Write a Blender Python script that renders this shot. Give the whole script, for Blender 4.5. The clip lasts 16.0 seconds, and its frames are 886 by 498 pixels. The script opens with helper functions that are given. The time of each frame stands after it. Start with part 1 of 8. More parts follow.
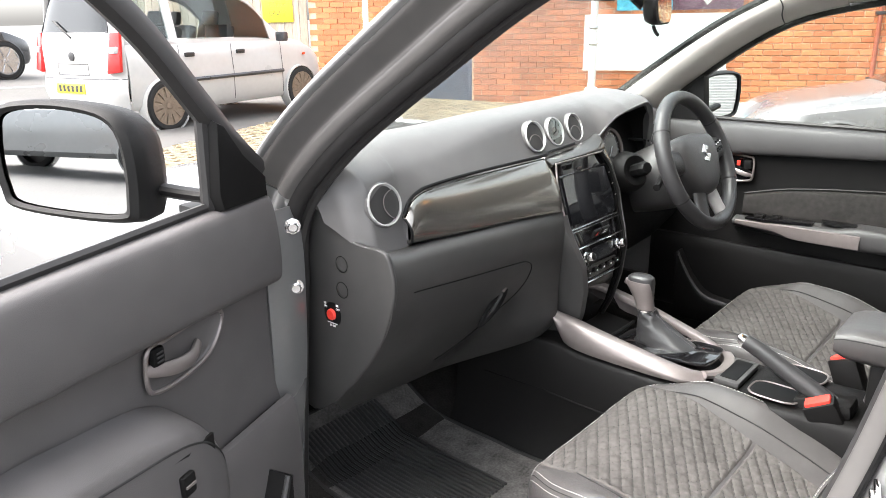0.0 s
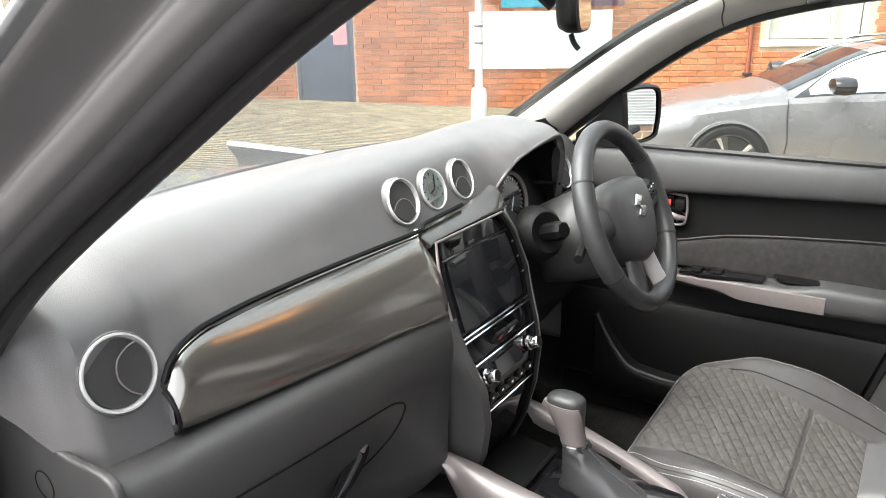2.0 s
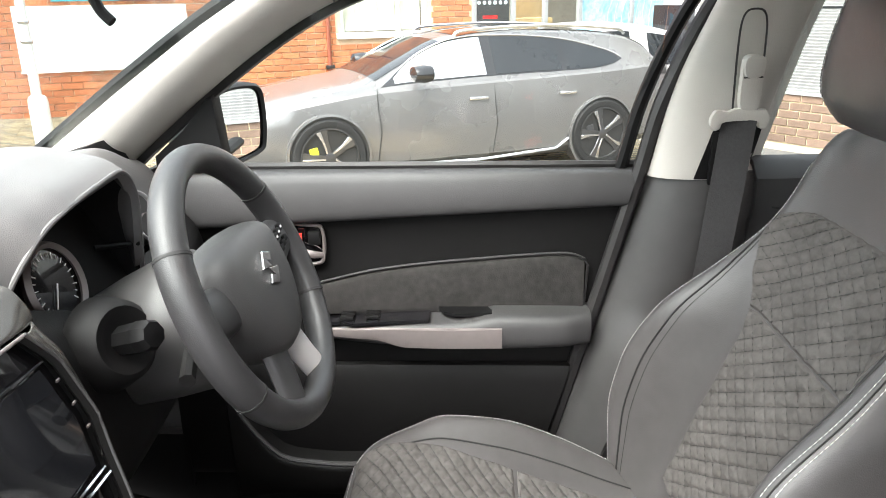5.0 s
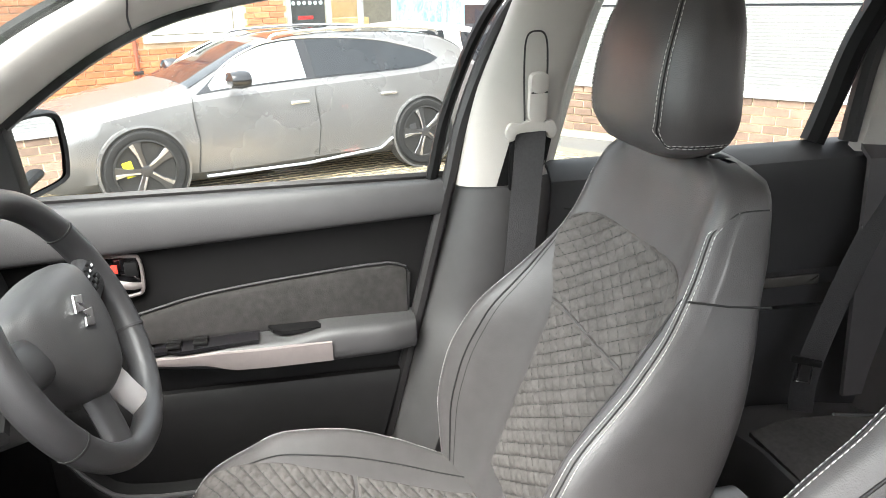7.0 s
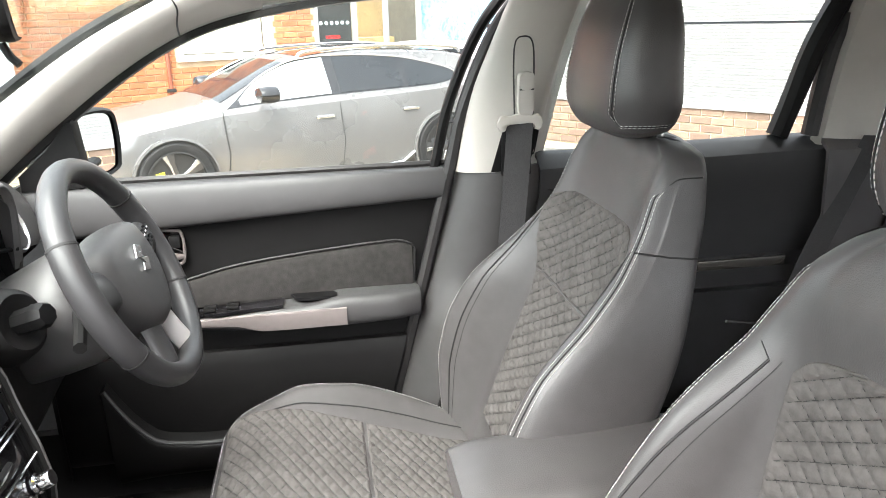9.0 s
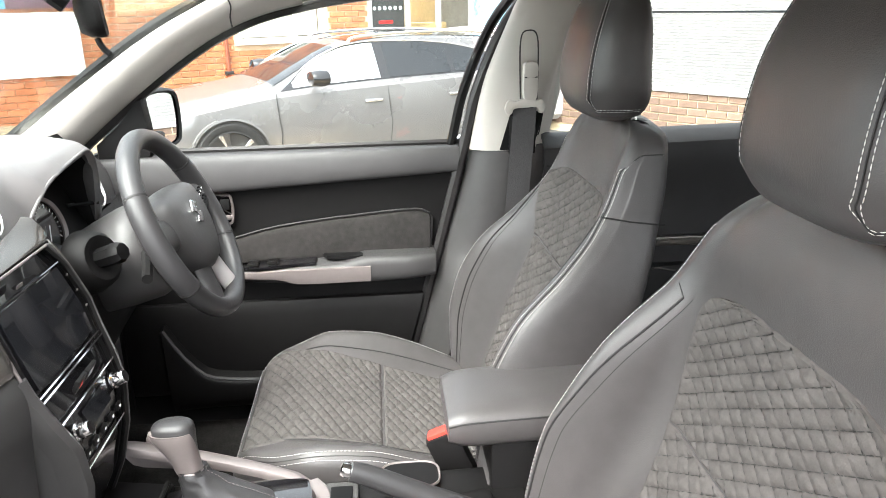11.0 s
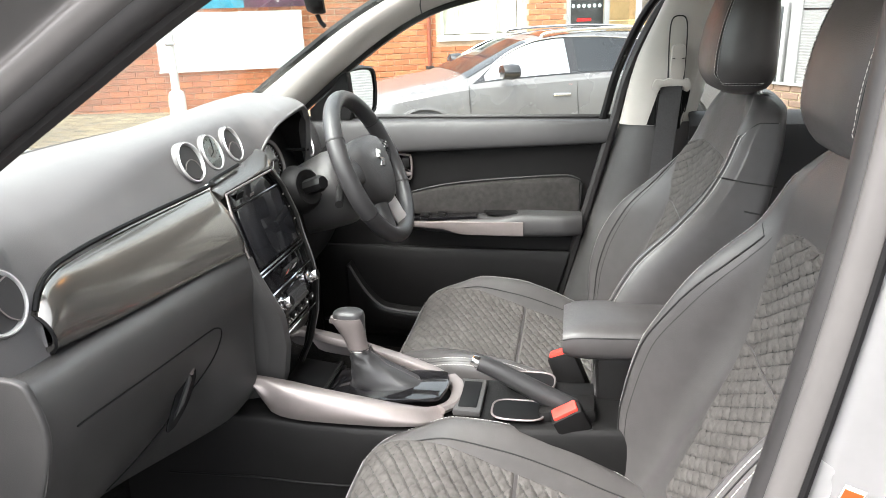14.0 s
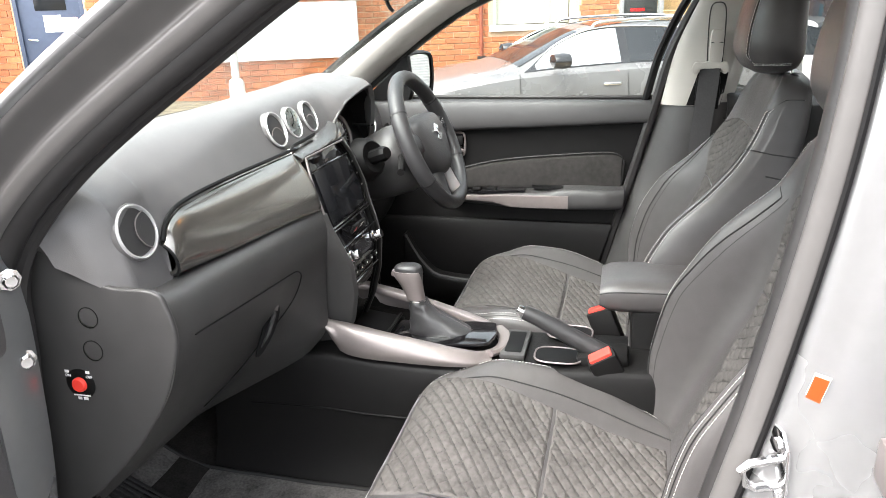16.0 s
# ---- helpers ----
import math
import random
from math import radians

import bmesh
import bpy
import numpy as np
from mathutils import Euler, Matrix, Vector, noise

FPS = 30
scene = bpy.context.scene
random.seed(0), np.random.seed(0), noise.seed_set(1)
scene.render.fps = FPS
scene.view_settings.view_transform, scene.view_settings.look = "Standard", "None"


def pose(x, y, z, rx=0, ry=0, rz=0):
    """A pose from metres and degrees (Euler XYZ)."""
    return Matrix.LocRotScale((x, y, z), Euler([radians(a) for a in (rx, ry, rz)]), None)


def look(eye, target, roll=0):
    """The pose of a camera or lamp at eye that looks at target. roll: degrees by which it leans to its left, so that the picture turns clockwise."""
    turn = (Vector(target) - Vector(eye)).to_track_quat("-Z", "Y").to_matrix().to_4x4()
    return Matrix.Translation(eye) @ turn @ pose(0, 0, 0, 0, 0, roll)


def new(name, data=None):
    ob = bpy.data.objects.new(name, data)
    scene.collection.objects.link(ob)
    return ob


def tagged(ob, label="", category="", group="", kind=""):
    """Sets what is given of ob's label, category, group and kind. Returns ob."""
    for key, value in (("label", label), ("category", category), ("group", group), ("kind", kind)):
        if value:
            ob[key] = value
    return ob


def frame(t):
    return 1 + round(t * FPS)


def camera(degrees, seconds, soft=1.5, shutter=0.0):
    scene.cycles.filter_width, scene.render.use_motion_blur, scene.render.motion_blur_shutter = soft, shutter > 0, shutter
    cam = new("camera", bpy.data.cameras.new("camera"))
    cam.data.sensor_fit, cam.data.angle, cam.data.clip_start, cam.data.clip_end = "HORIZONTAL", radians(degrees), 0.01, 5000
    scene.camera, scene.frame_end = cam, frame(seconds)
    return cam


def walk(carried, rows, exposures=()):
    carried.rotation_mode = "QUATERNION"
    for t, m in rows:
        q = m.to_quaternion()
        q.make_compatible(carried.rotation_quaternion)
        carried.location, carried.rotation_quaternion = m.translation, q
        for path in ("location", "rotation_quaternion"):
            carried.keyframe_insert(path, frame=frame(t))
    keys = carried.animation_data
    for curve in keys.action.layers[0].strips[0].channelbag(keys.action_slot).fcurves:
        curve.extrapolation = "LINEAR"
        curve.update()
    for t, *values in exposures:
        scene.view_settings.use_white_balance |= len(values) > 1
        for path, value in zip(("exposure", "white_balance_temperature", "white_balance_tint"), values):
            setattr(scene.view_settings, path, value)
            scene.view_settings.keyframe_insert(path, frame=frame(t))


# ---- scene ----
cam = camera(61.6, 16.0, soft=0.75)
PATH = [
    (0, (-1.439, -0.018, 1.398), (-0.007, 1.242, 0.797), -0.9),
    (0.5, (-1.332, 0.072, 1.407), (0.122, 1.305, 0.8), -0.9),
    (1, (-1.199, 0.154, 1.399), (0.326, 1.295, 0.787), -0.9),
    (1.5, (-1.051, 0.219, 1.418), (0.519, 1.295, 0.802), -0.7),
    (2, (-0.946, 0.275, 1.405), (0.651, 1.31, 0.792), -0.9),
    (2.5, (-0.86, 0.337, 1.42), (0.802, 1.262, 0.803), -0.8),
    (3, (-0.778, 0.378, 1.424), (0.981, 1.099, 0.802), -0.9),
    (3.5, (-0.676, 0.403, 1.401), (1.145, 0.943, 0.774), -0.9),
    (4, (-0.596, 0.415, 1.381), (1.261, 0.808, 0.753), -1.0),
    (4.5, (-0.535, 0.428, 1.367), (1.347, 0.669, 0.736), -1.0),
    (5, (-0.496, 0.436, 1.363), (1.398, 0.517, 0.727), -0.9),
    (5.2, (-0.487, 0.434, 1.365), (1.409, 0.453, 0.728), -1.1),
    (7.3, (-0.558, 0.413, 1.405), (1.296, 0.036, 0.76), -1.1),
    (7.5, (-0.575, 0.416, 1.401), (1.279, 0.032, 0.759), -1.0),
    (8, (-0.637, 0.436, 1.398), (1.216, 0.049, 0.753), -1.2),
    (8.2, (-0.663, 0.436, 1.385), (1.198, 0.054, 0.76), -1.2),
    (10.3, (-0.864, 0.342, 1.393), (1.023, 0.155, 0.757), -1.5),
    (10.5, (-0.891, 0.353, 1.4), (0.996, 0.159, 0.766), -1.2),
    (11, (-0.958, 0.354, 1.406), (0.932, 0.196, 0.773), -1.2),
    (11.5, (-1.009, 0.35, 1.404), (0.883, 0.219, 0.769), -1.2),
    (12, (-1.066, 0.343, 1.406), (0.828, 0.237, 0.775), -1.1),
    (12.5, (-1.109, 0.323, 1.403), (0.788, 0.282, 0.772), -1.5),
    (13, (-1.122, 0.301, 1.39), (0.774, 0.403, 0.761), -1.4),
    (13.5, (-1.147, 0.277, 1.383), (0.736, 0.533, 0.76), -1.6),
    (14, (-1.227, 0.265, 1.381), (0.644, 0.6, 0.757), -1.5),
    (14.5, (-1.296, 0.259, 1.388), (0.563, 0.627, 0.748), -1.5),
    (15, (-1.333, 0.252, 1.391), (0.519, 0.65, 0.747), -1.6),
    (15.5, (-1.365, 0.245, 1.382), (0.48, 0.671, 0.738), -1.6),
    (16, (-1.4, 0.24, 1.375), (0.438, 0.7, 0.733), -1.7),
]
EXPOSURES = [(0.0, 2.75), (3.0, 2.65), (5.0, 2.85), (8.0, 3.25), (10.3, 3.2), (12.0, 3.1), (13.5, 2.9), (16.0, 2.85)]
walk(cam, [(t, look(eye, target, roll)) for t, eye, target, roll in PATH], EXPOSURES)

# ---- world and light: a bright overcast day ----
world = bpy.data.worlds.new("sky")
scene.world = world
world.use_nodes = True
wn, wl = world.node_tree.nodes, world.node_tree.links
sky = wn.new("ShaderNodeTexSky")
sky.sky_type = "NISHITA"
sky.sun_disc = False
sky.sun_elevation, sky.sun_rotation = radians(59), radians(313)
sky.air_density, sky.dust_density, sky.ozone_density = 1.0, 4.0, 1.0
grey = wn.new("ShaderNodeHueSaturation")
grey.inputs["Saturation"].default_value = 0.22
wl.new(sky.outputs["Color"], grey.inputs["Color"])
wl.new(grey.outputs["Color"], wn["Background"].inputs["Color"])
wn["Background"].inputs["Strength"].default_value = 0.15

sun = new("sun", bpy.data.lights.new("sun", "SUN"))
sun.data.energy, sun.data.angle, sun.data.color = 1.6, radians(70), (1.0, 0.92, 0.87)
sun.matrix_world = look((-3.6, 3.4, 8.2), (0, 0, 0))


# ---- materials ----
def material(name, colour, rough=0.5, metal=0.0, vary=0.15, scale=8.0, bump=0.0, bump_scale=300.0, coat=0.0, spec=0.5, fine=60.0, random_tone=0.0, warp=(1, 1, 1), tint=None):
    """A surface with grain at two scales: wide stains and fine grain, in object space."""
    m = bpy.data.materials.new(name)
    m.use_nodes = True
    n, l = m.node_tree.nodes, m.node_tree.links
    b = n["Principled BSDF"]
    b.inputs["Roughness"].default_value = rough
    b.inputs["Metallic"].default_value = metal
    b.inputs["Specular IOR Level"].default_value = spec
    b.inputs["Coat Weight"].default_value = coat
    b.inputs["Coat Roughness"].default_value = 0.04
    co = n.new("ShaderNodeTexCoord")
    mp = n.new("ShaderNodeMapping")
    mp.inputs["Scale"].default_value = warp
    l.new(co.outputs["Object"], mp.inputs["Vector"])
    wide, grain = n.new("ShaderNodeTexNoise"), n.new("ShaderNodeTexNoise")
    wide.inputs["Scale"].default_value, wide.inputs["Detail"].default_value = scale, 5
    grain.inputs["Scale"].default_value, grain.inputs["Detail"].default_value = scale * fine / 8, 3
    for t in (wide, grain):
        l.new(mp.outputs["Vector"], t.inputs["Vector"])
    add = n.new("ShaderNodeMath")
    add.operation = "ADD"
    l.new(wide.outputs["Fac"], add.inputs[0])
    l.new(grain.outputs["Fac"], add.inputs[1])
    ramp = n.new("ShaderNodeMapRange")
    ramp.inputs["From Min"].default_value, ramp.inputs["From Max"].default_value = 0.6, 1.4
    ramp.inputs["To Min"].default_value, ramp.inputs["To Max"].default_value = 0.0, 1.0
    l.new(add.outputs[0], ramp.inputs["Value"])
    mix = n.new("ShaderNodeMix")
    mix.data_type = "RGBA"
    dark = [c * (1 - vary) for c in colour]
    light = [min(1, c * (1 + vary)) for c in (tint or colour)]
    mix.inputs[6].default_value, mix.inputs[7].default_value = (*dark, 1), (*light, 1)
    l.new(ramp.outputs["Result"], mix.inputs["Factor"])
    last = mix.outputs[2]
    if random_tone:
        info, hue, rng = n.new("ShaderNodeObjectInfo"), n.new("ShaderNodeHueSaturation"), n.new("ShaderNodeMapRange")
        geo, sm = n.new("ShaderNodeNewGeometry"), n.new("ShaderNodeMath")
        sm.operation = "ADD"
        l.new(info.outputs["Random"], sm.inputs[0])
        l.new(geo.outputs["Random Per Island"], sm.inputs[1])
        fr = n.new("ShaderNodeMath")
        fr.operation = "FRACT"
        l.new(sm.outputs[0], fr.inputs[0])
        rng.inputs["To Min"].default_value, rng.inputs["To Max"].default_value = 1 - random_tone, 1 + random_tone
        l.new(fr.outputs[0], rng.inputs["Value"])
        l.new(rng.outputs["Result"], hue.inputs["Value"])
        l.new(last, hue.inputs["Color"])
        last = hue.outputs["Color"]
    l.new(last, b.inputs["Base Color"])
    rr = n.new("ShaderNodeMapRange")
    rr.inputs["To Min"].default_value, rr.inputs["To Max"].default_value = max(0.02, rough - 0.08 * min(1, rough * 3)), min(1, rough + 0.08 * min(1, rough * 3))
    l.new(wide.outputs["Fac"], rr.inputs["Value"])
    l.new(rr.outputs["Result"], b.inputs["Roughness"])
    if bump:
        bt, bn = n.new("ShaderNodeTexNoise"), n.new("ShaderNodeBump")
        bt.inputs["Scale"].default_value, bt.inputs["Detail"].default_value = bump_scale, 2
        l.new(mp.outputs["Vector"], bt.inputs["Vector"])
        bn.inputs["Strength"].default_value, bn.inputs["Distance"].default_value = bump, 0.001
        l.new(bt.outputs["Fac"], bn.inputs["Height"])
        l.new(bn.outputs["Normal"], b.inputs["Normal"])
    return m


def clear_glass(name, colour=(0.93, 0.96, 0.95), gloss=1.0):
    m = bpy.data.materials.new(name)
    m.use_nodes = True
    n, l = m.node_tree.nodes, m.node_tree.links
    n.remove(n["Principled BSDF"])
    t, g, mix, f = n.new("ShaderNodeBsdfTransparent"), n.new("ShaderNodeBsdfGlossy"), n.new("ShaderNodeMixShader"), n.new("ShaderNodeLayerWeight")
    t.inputs["Color"].default_value = (*colour, 1)
    g.inputs["Roughness"].default_value = 0.02
    g.inputs["Color"].default_value = (gloss, gloss, gloss, 1)
    f.inputs["Blend"].default_value = 0.5
    p = n.new("ShaderNodeMath")
    p.operation = "POWER"
    p.inputs[1].default_value = 5.0
    r = n.new("ShaderNodeMapRange")
    r.inputs["To Min"].default_value, r.inputs["To Max"].default_value = 0.03, 0.8
    l.new(f.outputs["Facing"], p.inputs[0])
    l.new(p.outputs[0], r.inputs["Value"])
    l.new(r.outputs["Result"], mix.inputs[0])
    l.new(t.outputs[0], mix.inputs[1])
    l.new(g.outputs[0], mix.inputs[2])
    l.new(mix.outputs[0], n["Material Output"].inputs["Surface"])
    return m


def plain(name, colour, rough=0.4, metal=0.0, emit=0.0):
    m = bpy.data.materials.new(name)
    m.use_nodes = True
    b = m.node_tree.nodes["Principled BSDF"]
    b.inputs["Base Color"].default_value = (*colour, 1)
    b.inputs["Roughness"].default_value, b.inputs["Metallic"].default_value = rough, metal
    if emit:
        b.inputs["Emission Color"].default_value = (*colour, 1)
        b.inputs["Emission Strength"].default_value = emit
    return m


# door pad colour raised to stand in for daylight the open door lacks
M_LITPAD = material("lightened_soft_pad", (0.092, 0.087, 0.087), 0.48, bump=0.35, bump_scale=900, vary=0.12, scale=3)
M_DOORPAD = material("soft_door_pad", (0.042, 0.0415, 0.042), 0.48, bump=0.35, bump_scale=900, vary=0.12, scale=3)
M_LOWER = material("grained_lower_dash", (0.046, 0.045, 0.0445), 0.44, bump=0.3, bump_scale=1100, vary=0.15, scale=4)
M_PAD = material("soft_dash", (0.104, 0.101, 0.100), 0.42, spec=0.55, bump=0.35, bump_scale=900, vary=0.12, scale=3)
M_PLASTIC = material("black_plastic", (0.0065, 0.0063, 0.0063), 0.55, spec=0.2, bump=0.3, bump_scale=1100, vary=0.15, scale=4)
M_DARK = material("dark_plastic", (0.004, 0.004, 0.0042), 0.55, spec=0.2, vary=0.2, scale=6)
M_LEATHER = material("grey_leather", (0.063, 0.0598, 0.0595), 0.36, bump=0.35, bump_scale=700, vary=0.12, scale=5)
M_SUEDE = material("suede", (0.084, 0.079, 0.075), 0.95, bump=0.5, bump_scale=500, vary=0.28, scale=14, spec=0.2)
M_DOORSUEDE = material("door_suede", (0.028, 0.0265, 0.0255), 0.95, bump=0.4, bump_scale=400, vary=0.35, scale=10, spec=0.2)
M_RIM = material("wheel_leather", (0.030, 0.030, 0.031), 0.38, bump=0.3, bump_scale=900, vary=0.1, scale=6)
M_SILVER = material("satin_silver", (0.235, 0.208, 0.202), 0.40, 0.55, vary=0.06, scale=3, fine=200)
M_BRIGHT = material("bright_satin", (0.62, 0.61, 0.60), 0.32, 0.35, vary=0.05, scale=4)
M_TRIM = material("brushed_dark_trim", (0.25, 0.238, 0.218), 0.20, 0.85, vary=0.06, scale=3, warp=(0.6, 4, 12), coat=0.8)
# darker copy of the dash trim, a dark reflection put into its colour
M_DARKTRIM = material("darkened_trim", (0.115, 0.106, 0.097), 0.24, 0.85, vary=0.06, scale=3)
M_CHROME = plain("chrome", (0.82, 0.82, 0.83), 0.12, 1.0)
M_GLOSS = material("gloss_black", (0.008, 0.008, 0.009), 0.06, vary=0.1, scale=4, coat=0.5)
M_SCREEN = material("screen_glass", (0.012, 0.013, 0.015), 0.06, vary=0.05, scale=3, coat=1.0, spec=0.9)
M_PILLAR = material("grey_headlining", (0.50, 0.478, 0.44), 0.75, bump=0.3, bump_scale=600, vary=0.05, scale=3)
M_PAINT = material("silver_paint", (0.255, 0.256, 0.259), 0.27, 0.58, vary=0.04, scale=2, coat=0.6, fine=300)
M_SEAL = material("rubber_seal", (0.020, 0.019, 0.019), 0.5, vary=0.15, scale=10)
M_CARPET = material("carpet", (0.024, 0.023, 0.022), 1.0, bump=1.0, bump_scale=900, vary=0.5, scale=30, spec=0.1)
M_MAT = material("floor_mat", (0.11, 0.106, 0.103), 0.95, bump=0.8, bump_scale=700, vary=0.55, scale=25, spec=0.1)
M_STITCH = plain("white_thread", (0.62, 0.61, 0.59), 0.8)
M_SEAM = material("seam_thread", (0.014, 0.014, 0.014), 0.7, vary=0.1)
M_RED = plain("red_plastic", (0.75, 0.05, 0.035), 0.35)
M_BELT = material("belt_webbing", (0.035, 0.034, 0.035), 0.75, bump=0.6, bump_scale=500, vary=0.2, scale=30)
M_WHITE = plain("white_print", (0.75, 0.75, 0.75), 0.5)
M_WARM = plain("warm_lens", (1.0, 0.42, 0.08), 0.4, emit=1.1)
M_ORANGE = plain("orange_print", (0.62, 0.055, 0.006), 0.5)
M_RING = material("vent_chrome", (0.90, 0.90, 0.89), 0.24, 0.55, vary=0.05, scale=6)
M_GLASS = clear_glass("window_glass")
M_PRIVACY = clear_glass("privacy_glass", (0.80, 0.81, 0.81), 0.8)
M_SHIELD = clear_glass("windscreen_glass", (0.9, 0.94, 0.93), 0.5)
M_MIRROR = plain("mirror", (0.9, 0.92, 0.93), 0.01, 1.0)


# ---- building blocks ----
def part(name, bm, mat, parent=None, label="", smooth=True, kind=""):
    me = bpy.data.meshes.new(name)
    bmesh.ops.recalc_face_normals(bm, faces=bm.faces)
    bm.to_mesh(me)
    bm.free()
    for p in me.polygons:
        p.use_smooth = smooth
    if smooth:
        me.set_sharp_from_angle(angle=radians(38))
    me.materials.append(mat)
    ob = new(name, me)
    if parent:
        ob.parent = parent
        if parent.parent is None:
            ob.matrix_parent_inverse = parent.matrix_basis.inverted()
    return tagged(ob, label=label, kind=kind)


def thing(name, label, category, at=(0, 0, 0), group="", kind=""):
    ob = new(name)
    ob.empty_display_size = 0.05
    ob.matrix_basis = Matrix.Translation(at)
    return tagged(ob, label, category, group, kind)


def lerp(a, b, f):
    return a + (b - a) * f


def table(x, rows):
    """Smooth value of a table of (x, value) rows, with no overshoot between them."""
    if x <= rows[0][0]:
        return rows[0][1]
    n = len(rows)
    for i in range(n - 1):
        (x0, v0), (x1, v1) = rows[i], rows[i + 1]
        if x <= x1:
            h = x1 - x0
            d = (v1 - v0) / h
            da = (v0 - rows[i - 1][1]) / (x0 - rows[i - 1][0]) if i else d
            db = (rows[i + 2][1] - v1) / (rows[i + 2][0] - x1) if i + 2 < n else d
            m0 = 2 * da * d / (da + d) if da * d > 0 else 0.0
            m1 = 2 * db * d / (db + d) if db * d > 0 else 0.0
            f = (x - x0) / h
            return (2 * f ** 3 - 3 * f * f + 1) * v0 + (f ** 3 - 2 * f * f + f) * h * m0 + (3 * f * f - 2 * f ** 3) * v1 + (f ** 3 - f * f) * h * m1
    return rows[-1][1]


def spline(points, steps=8, closed=False):
    """Catmull-Rom curve through points."""
    p = [Vector(q) for q in points]
    n, out = len(p), []
    for i in range(n if closed else n - 1):
        a, b, c, d = (p[(i + k) % n] if closed else p[min(max(i + k, 0), n - 1)] for k in (-1, 0, 1, 2))
        for s in range(steps):
            t = s / steps
            out.append(0.5 * ((2 * b) + (c - a) * t + (2 * a - 5 * b + 4 * c - d) * t * t + (3 * b - a - 3 * c + d) * t ** 3))
    if not closed:
        out.append(p[-1])
    return out


def sheet(rows, around=False, loop=False, ends=False, bm=None):
    """Quads over rows of points; around closes each row, loop joins the last row to the first, ends caps closed rows."""
    bm = bm or bmesh.new()
    vs = [[bm.verts.new(p) for p in r] for r in rows]
    n, m = len(vs), len(vs[0])
    for i in range(n if loop else n - 1):
        for j in range(m if around else m - 1):
            q = [vs[i][j], vs[i][(j + 1) % m], vs[(i + 1) % n][(j + 1) % m], vs[(i + 1) % n][j]]
            try:
                bm.faces.new(q)
            except ValueError:
                pass
    if ends and around:
        bm.faces.new(vs[0])
        bm.faces.new(list(reversed(vs[-1])))
    return bm


def shell(rows, thickness, away=None):
    """An open sheet given thickness by a second sheet along its normals, on the side that away points to."""
    n, m = len(rows), len(rows[0])
    if away:
        total = Vector()
        for i in range(n - 1):
            for j in range(m - 1):
                total += (rows[i + 1][j] - rows[i][j]).cross(rows[i][j + 1] - rows[i][j])
        thickness = -abs(thickness) if total.dot(Vector(away)) > 0 else abs(thickness)
    back = []
    for i in range(n):
        r = []
        for j in range(m):
            du = rows[min(i + 1, n - 1)][j] - rows[max(i - 1, 0)][j]
            dv = rows[i][min(j + 1, m - 1)] - rows[i][max(j - 1, 0)]
            r.append(rows[i][j] - du.cross(dv).normalized() * thickness)
        back.append(r)
    ring = [list(a) + list(reversed(b)) for a, b in zip(rows, back)]
    return sheet(ring, around=True, ends=True)


def disc(points):
    """One flat face over a ring of points."""
    bm = bmesh.new()
    bm.faces.new([bm.verts.new(p) for p in points])
    return bm


def tube(points, r, n=8, closed=False, bm=None, flat=1.0, up=None):
    """A round (or flattened) bar along points; r may be one radius or one for each point."""
    p = [Vector(q) for q in points]
    m = len(p)
    rows = []
    ref = Vector(up) if up else Vector((0.13, 0.21, 0.97))
    for i in range(m):
        a, b = (p[i - 1] if closed or i else p[0]), (p[(i + 1) % m] if closed or i < m - 1 else p[-1])
        t = (b - a).normalized()
        s = t.cross(ref)
        s = s.normalized() if s.length > 1e-4 else t.orthogonal().normalized()
        u = s.cross(t)
        rad = r[i] if isinstance(r, (list, tuple)) else r
        rows.append([p[i] + (s * math.cos(k * 2 * math.pi / n) + u * flat * math.sin(k * 2 * math.pi / n)) * rad for k in range(n)])
    return sheet(rows, around=True, loop=closed, ends=not closed, bm=bm)


def lathe(profile, n=32, m=Matrix.Identity(4), closed=False, bm=None):
    """Turns (radius, height) rows round z, then applies m."""
    rows = [[m @ Vector((r * math.cos(k * 2 * math.pi / n), r * math.sin(k * 2 * math.pi / n), h)) for k in range(n)] for r, h in profile]
    return sheet(rows, around=True, loop=closed, ends=not closed, bm=bm)


def box(size, m=Matrix.Identity(4), r=0.004, seg=2, bm=None):
    """A box with rounded edges, centred."""
    b = bmesh.new()
    bmesh.ops.create_cube(b, size=1)
    bmesh.ops.scale(b, vec=size, verts=b.verts)
    if r:
        bmesh.ops.bevel(b, geom=b.edges[:], offset=min(r, min(size) * 0.45), segments=seg, affect="EDGES", profile=0.6)
    bmesh.ops.transform(b, matrix=m, verts=b.verts)
    if bm is None:
        return b
    me = bpy.data.meshes.new("join")
    b.to_mesh(me)
    b.free()
    bm.from_mesh(me)
    bpy.data.meshes.remove(me)
    return bm


def slab(outline, depth, m=Matrix.Identity(4), r=0.002, seg=2):
    """An outline in local x, y pushed through local z from 0 to depth, edges rounded."""
    b = bmesh.new()
    vs = [b.verts.new((x, y, 0)) for x, y in outline]
    f = b.faces.new(vs)
    out = bmesh.ops.extrude_face_region(b, geom=[f])
    bmesh.ops.translate(b, vec=(0, 0, depth), verts=[v for v in out["geom"] if isinstance(v, bmesh.types.BMVert)])
    bmesh.ops.recalc_face_normals(b, faces=b.faces)
    if r:
        bmesh.ops.bevel(b, geom=b.edges[:], offset=r, segments=seg, affect="EDGES", profile=0.6)
    bmesh.ops.transform(b, matrix=m, verts=b.verts)
    return b


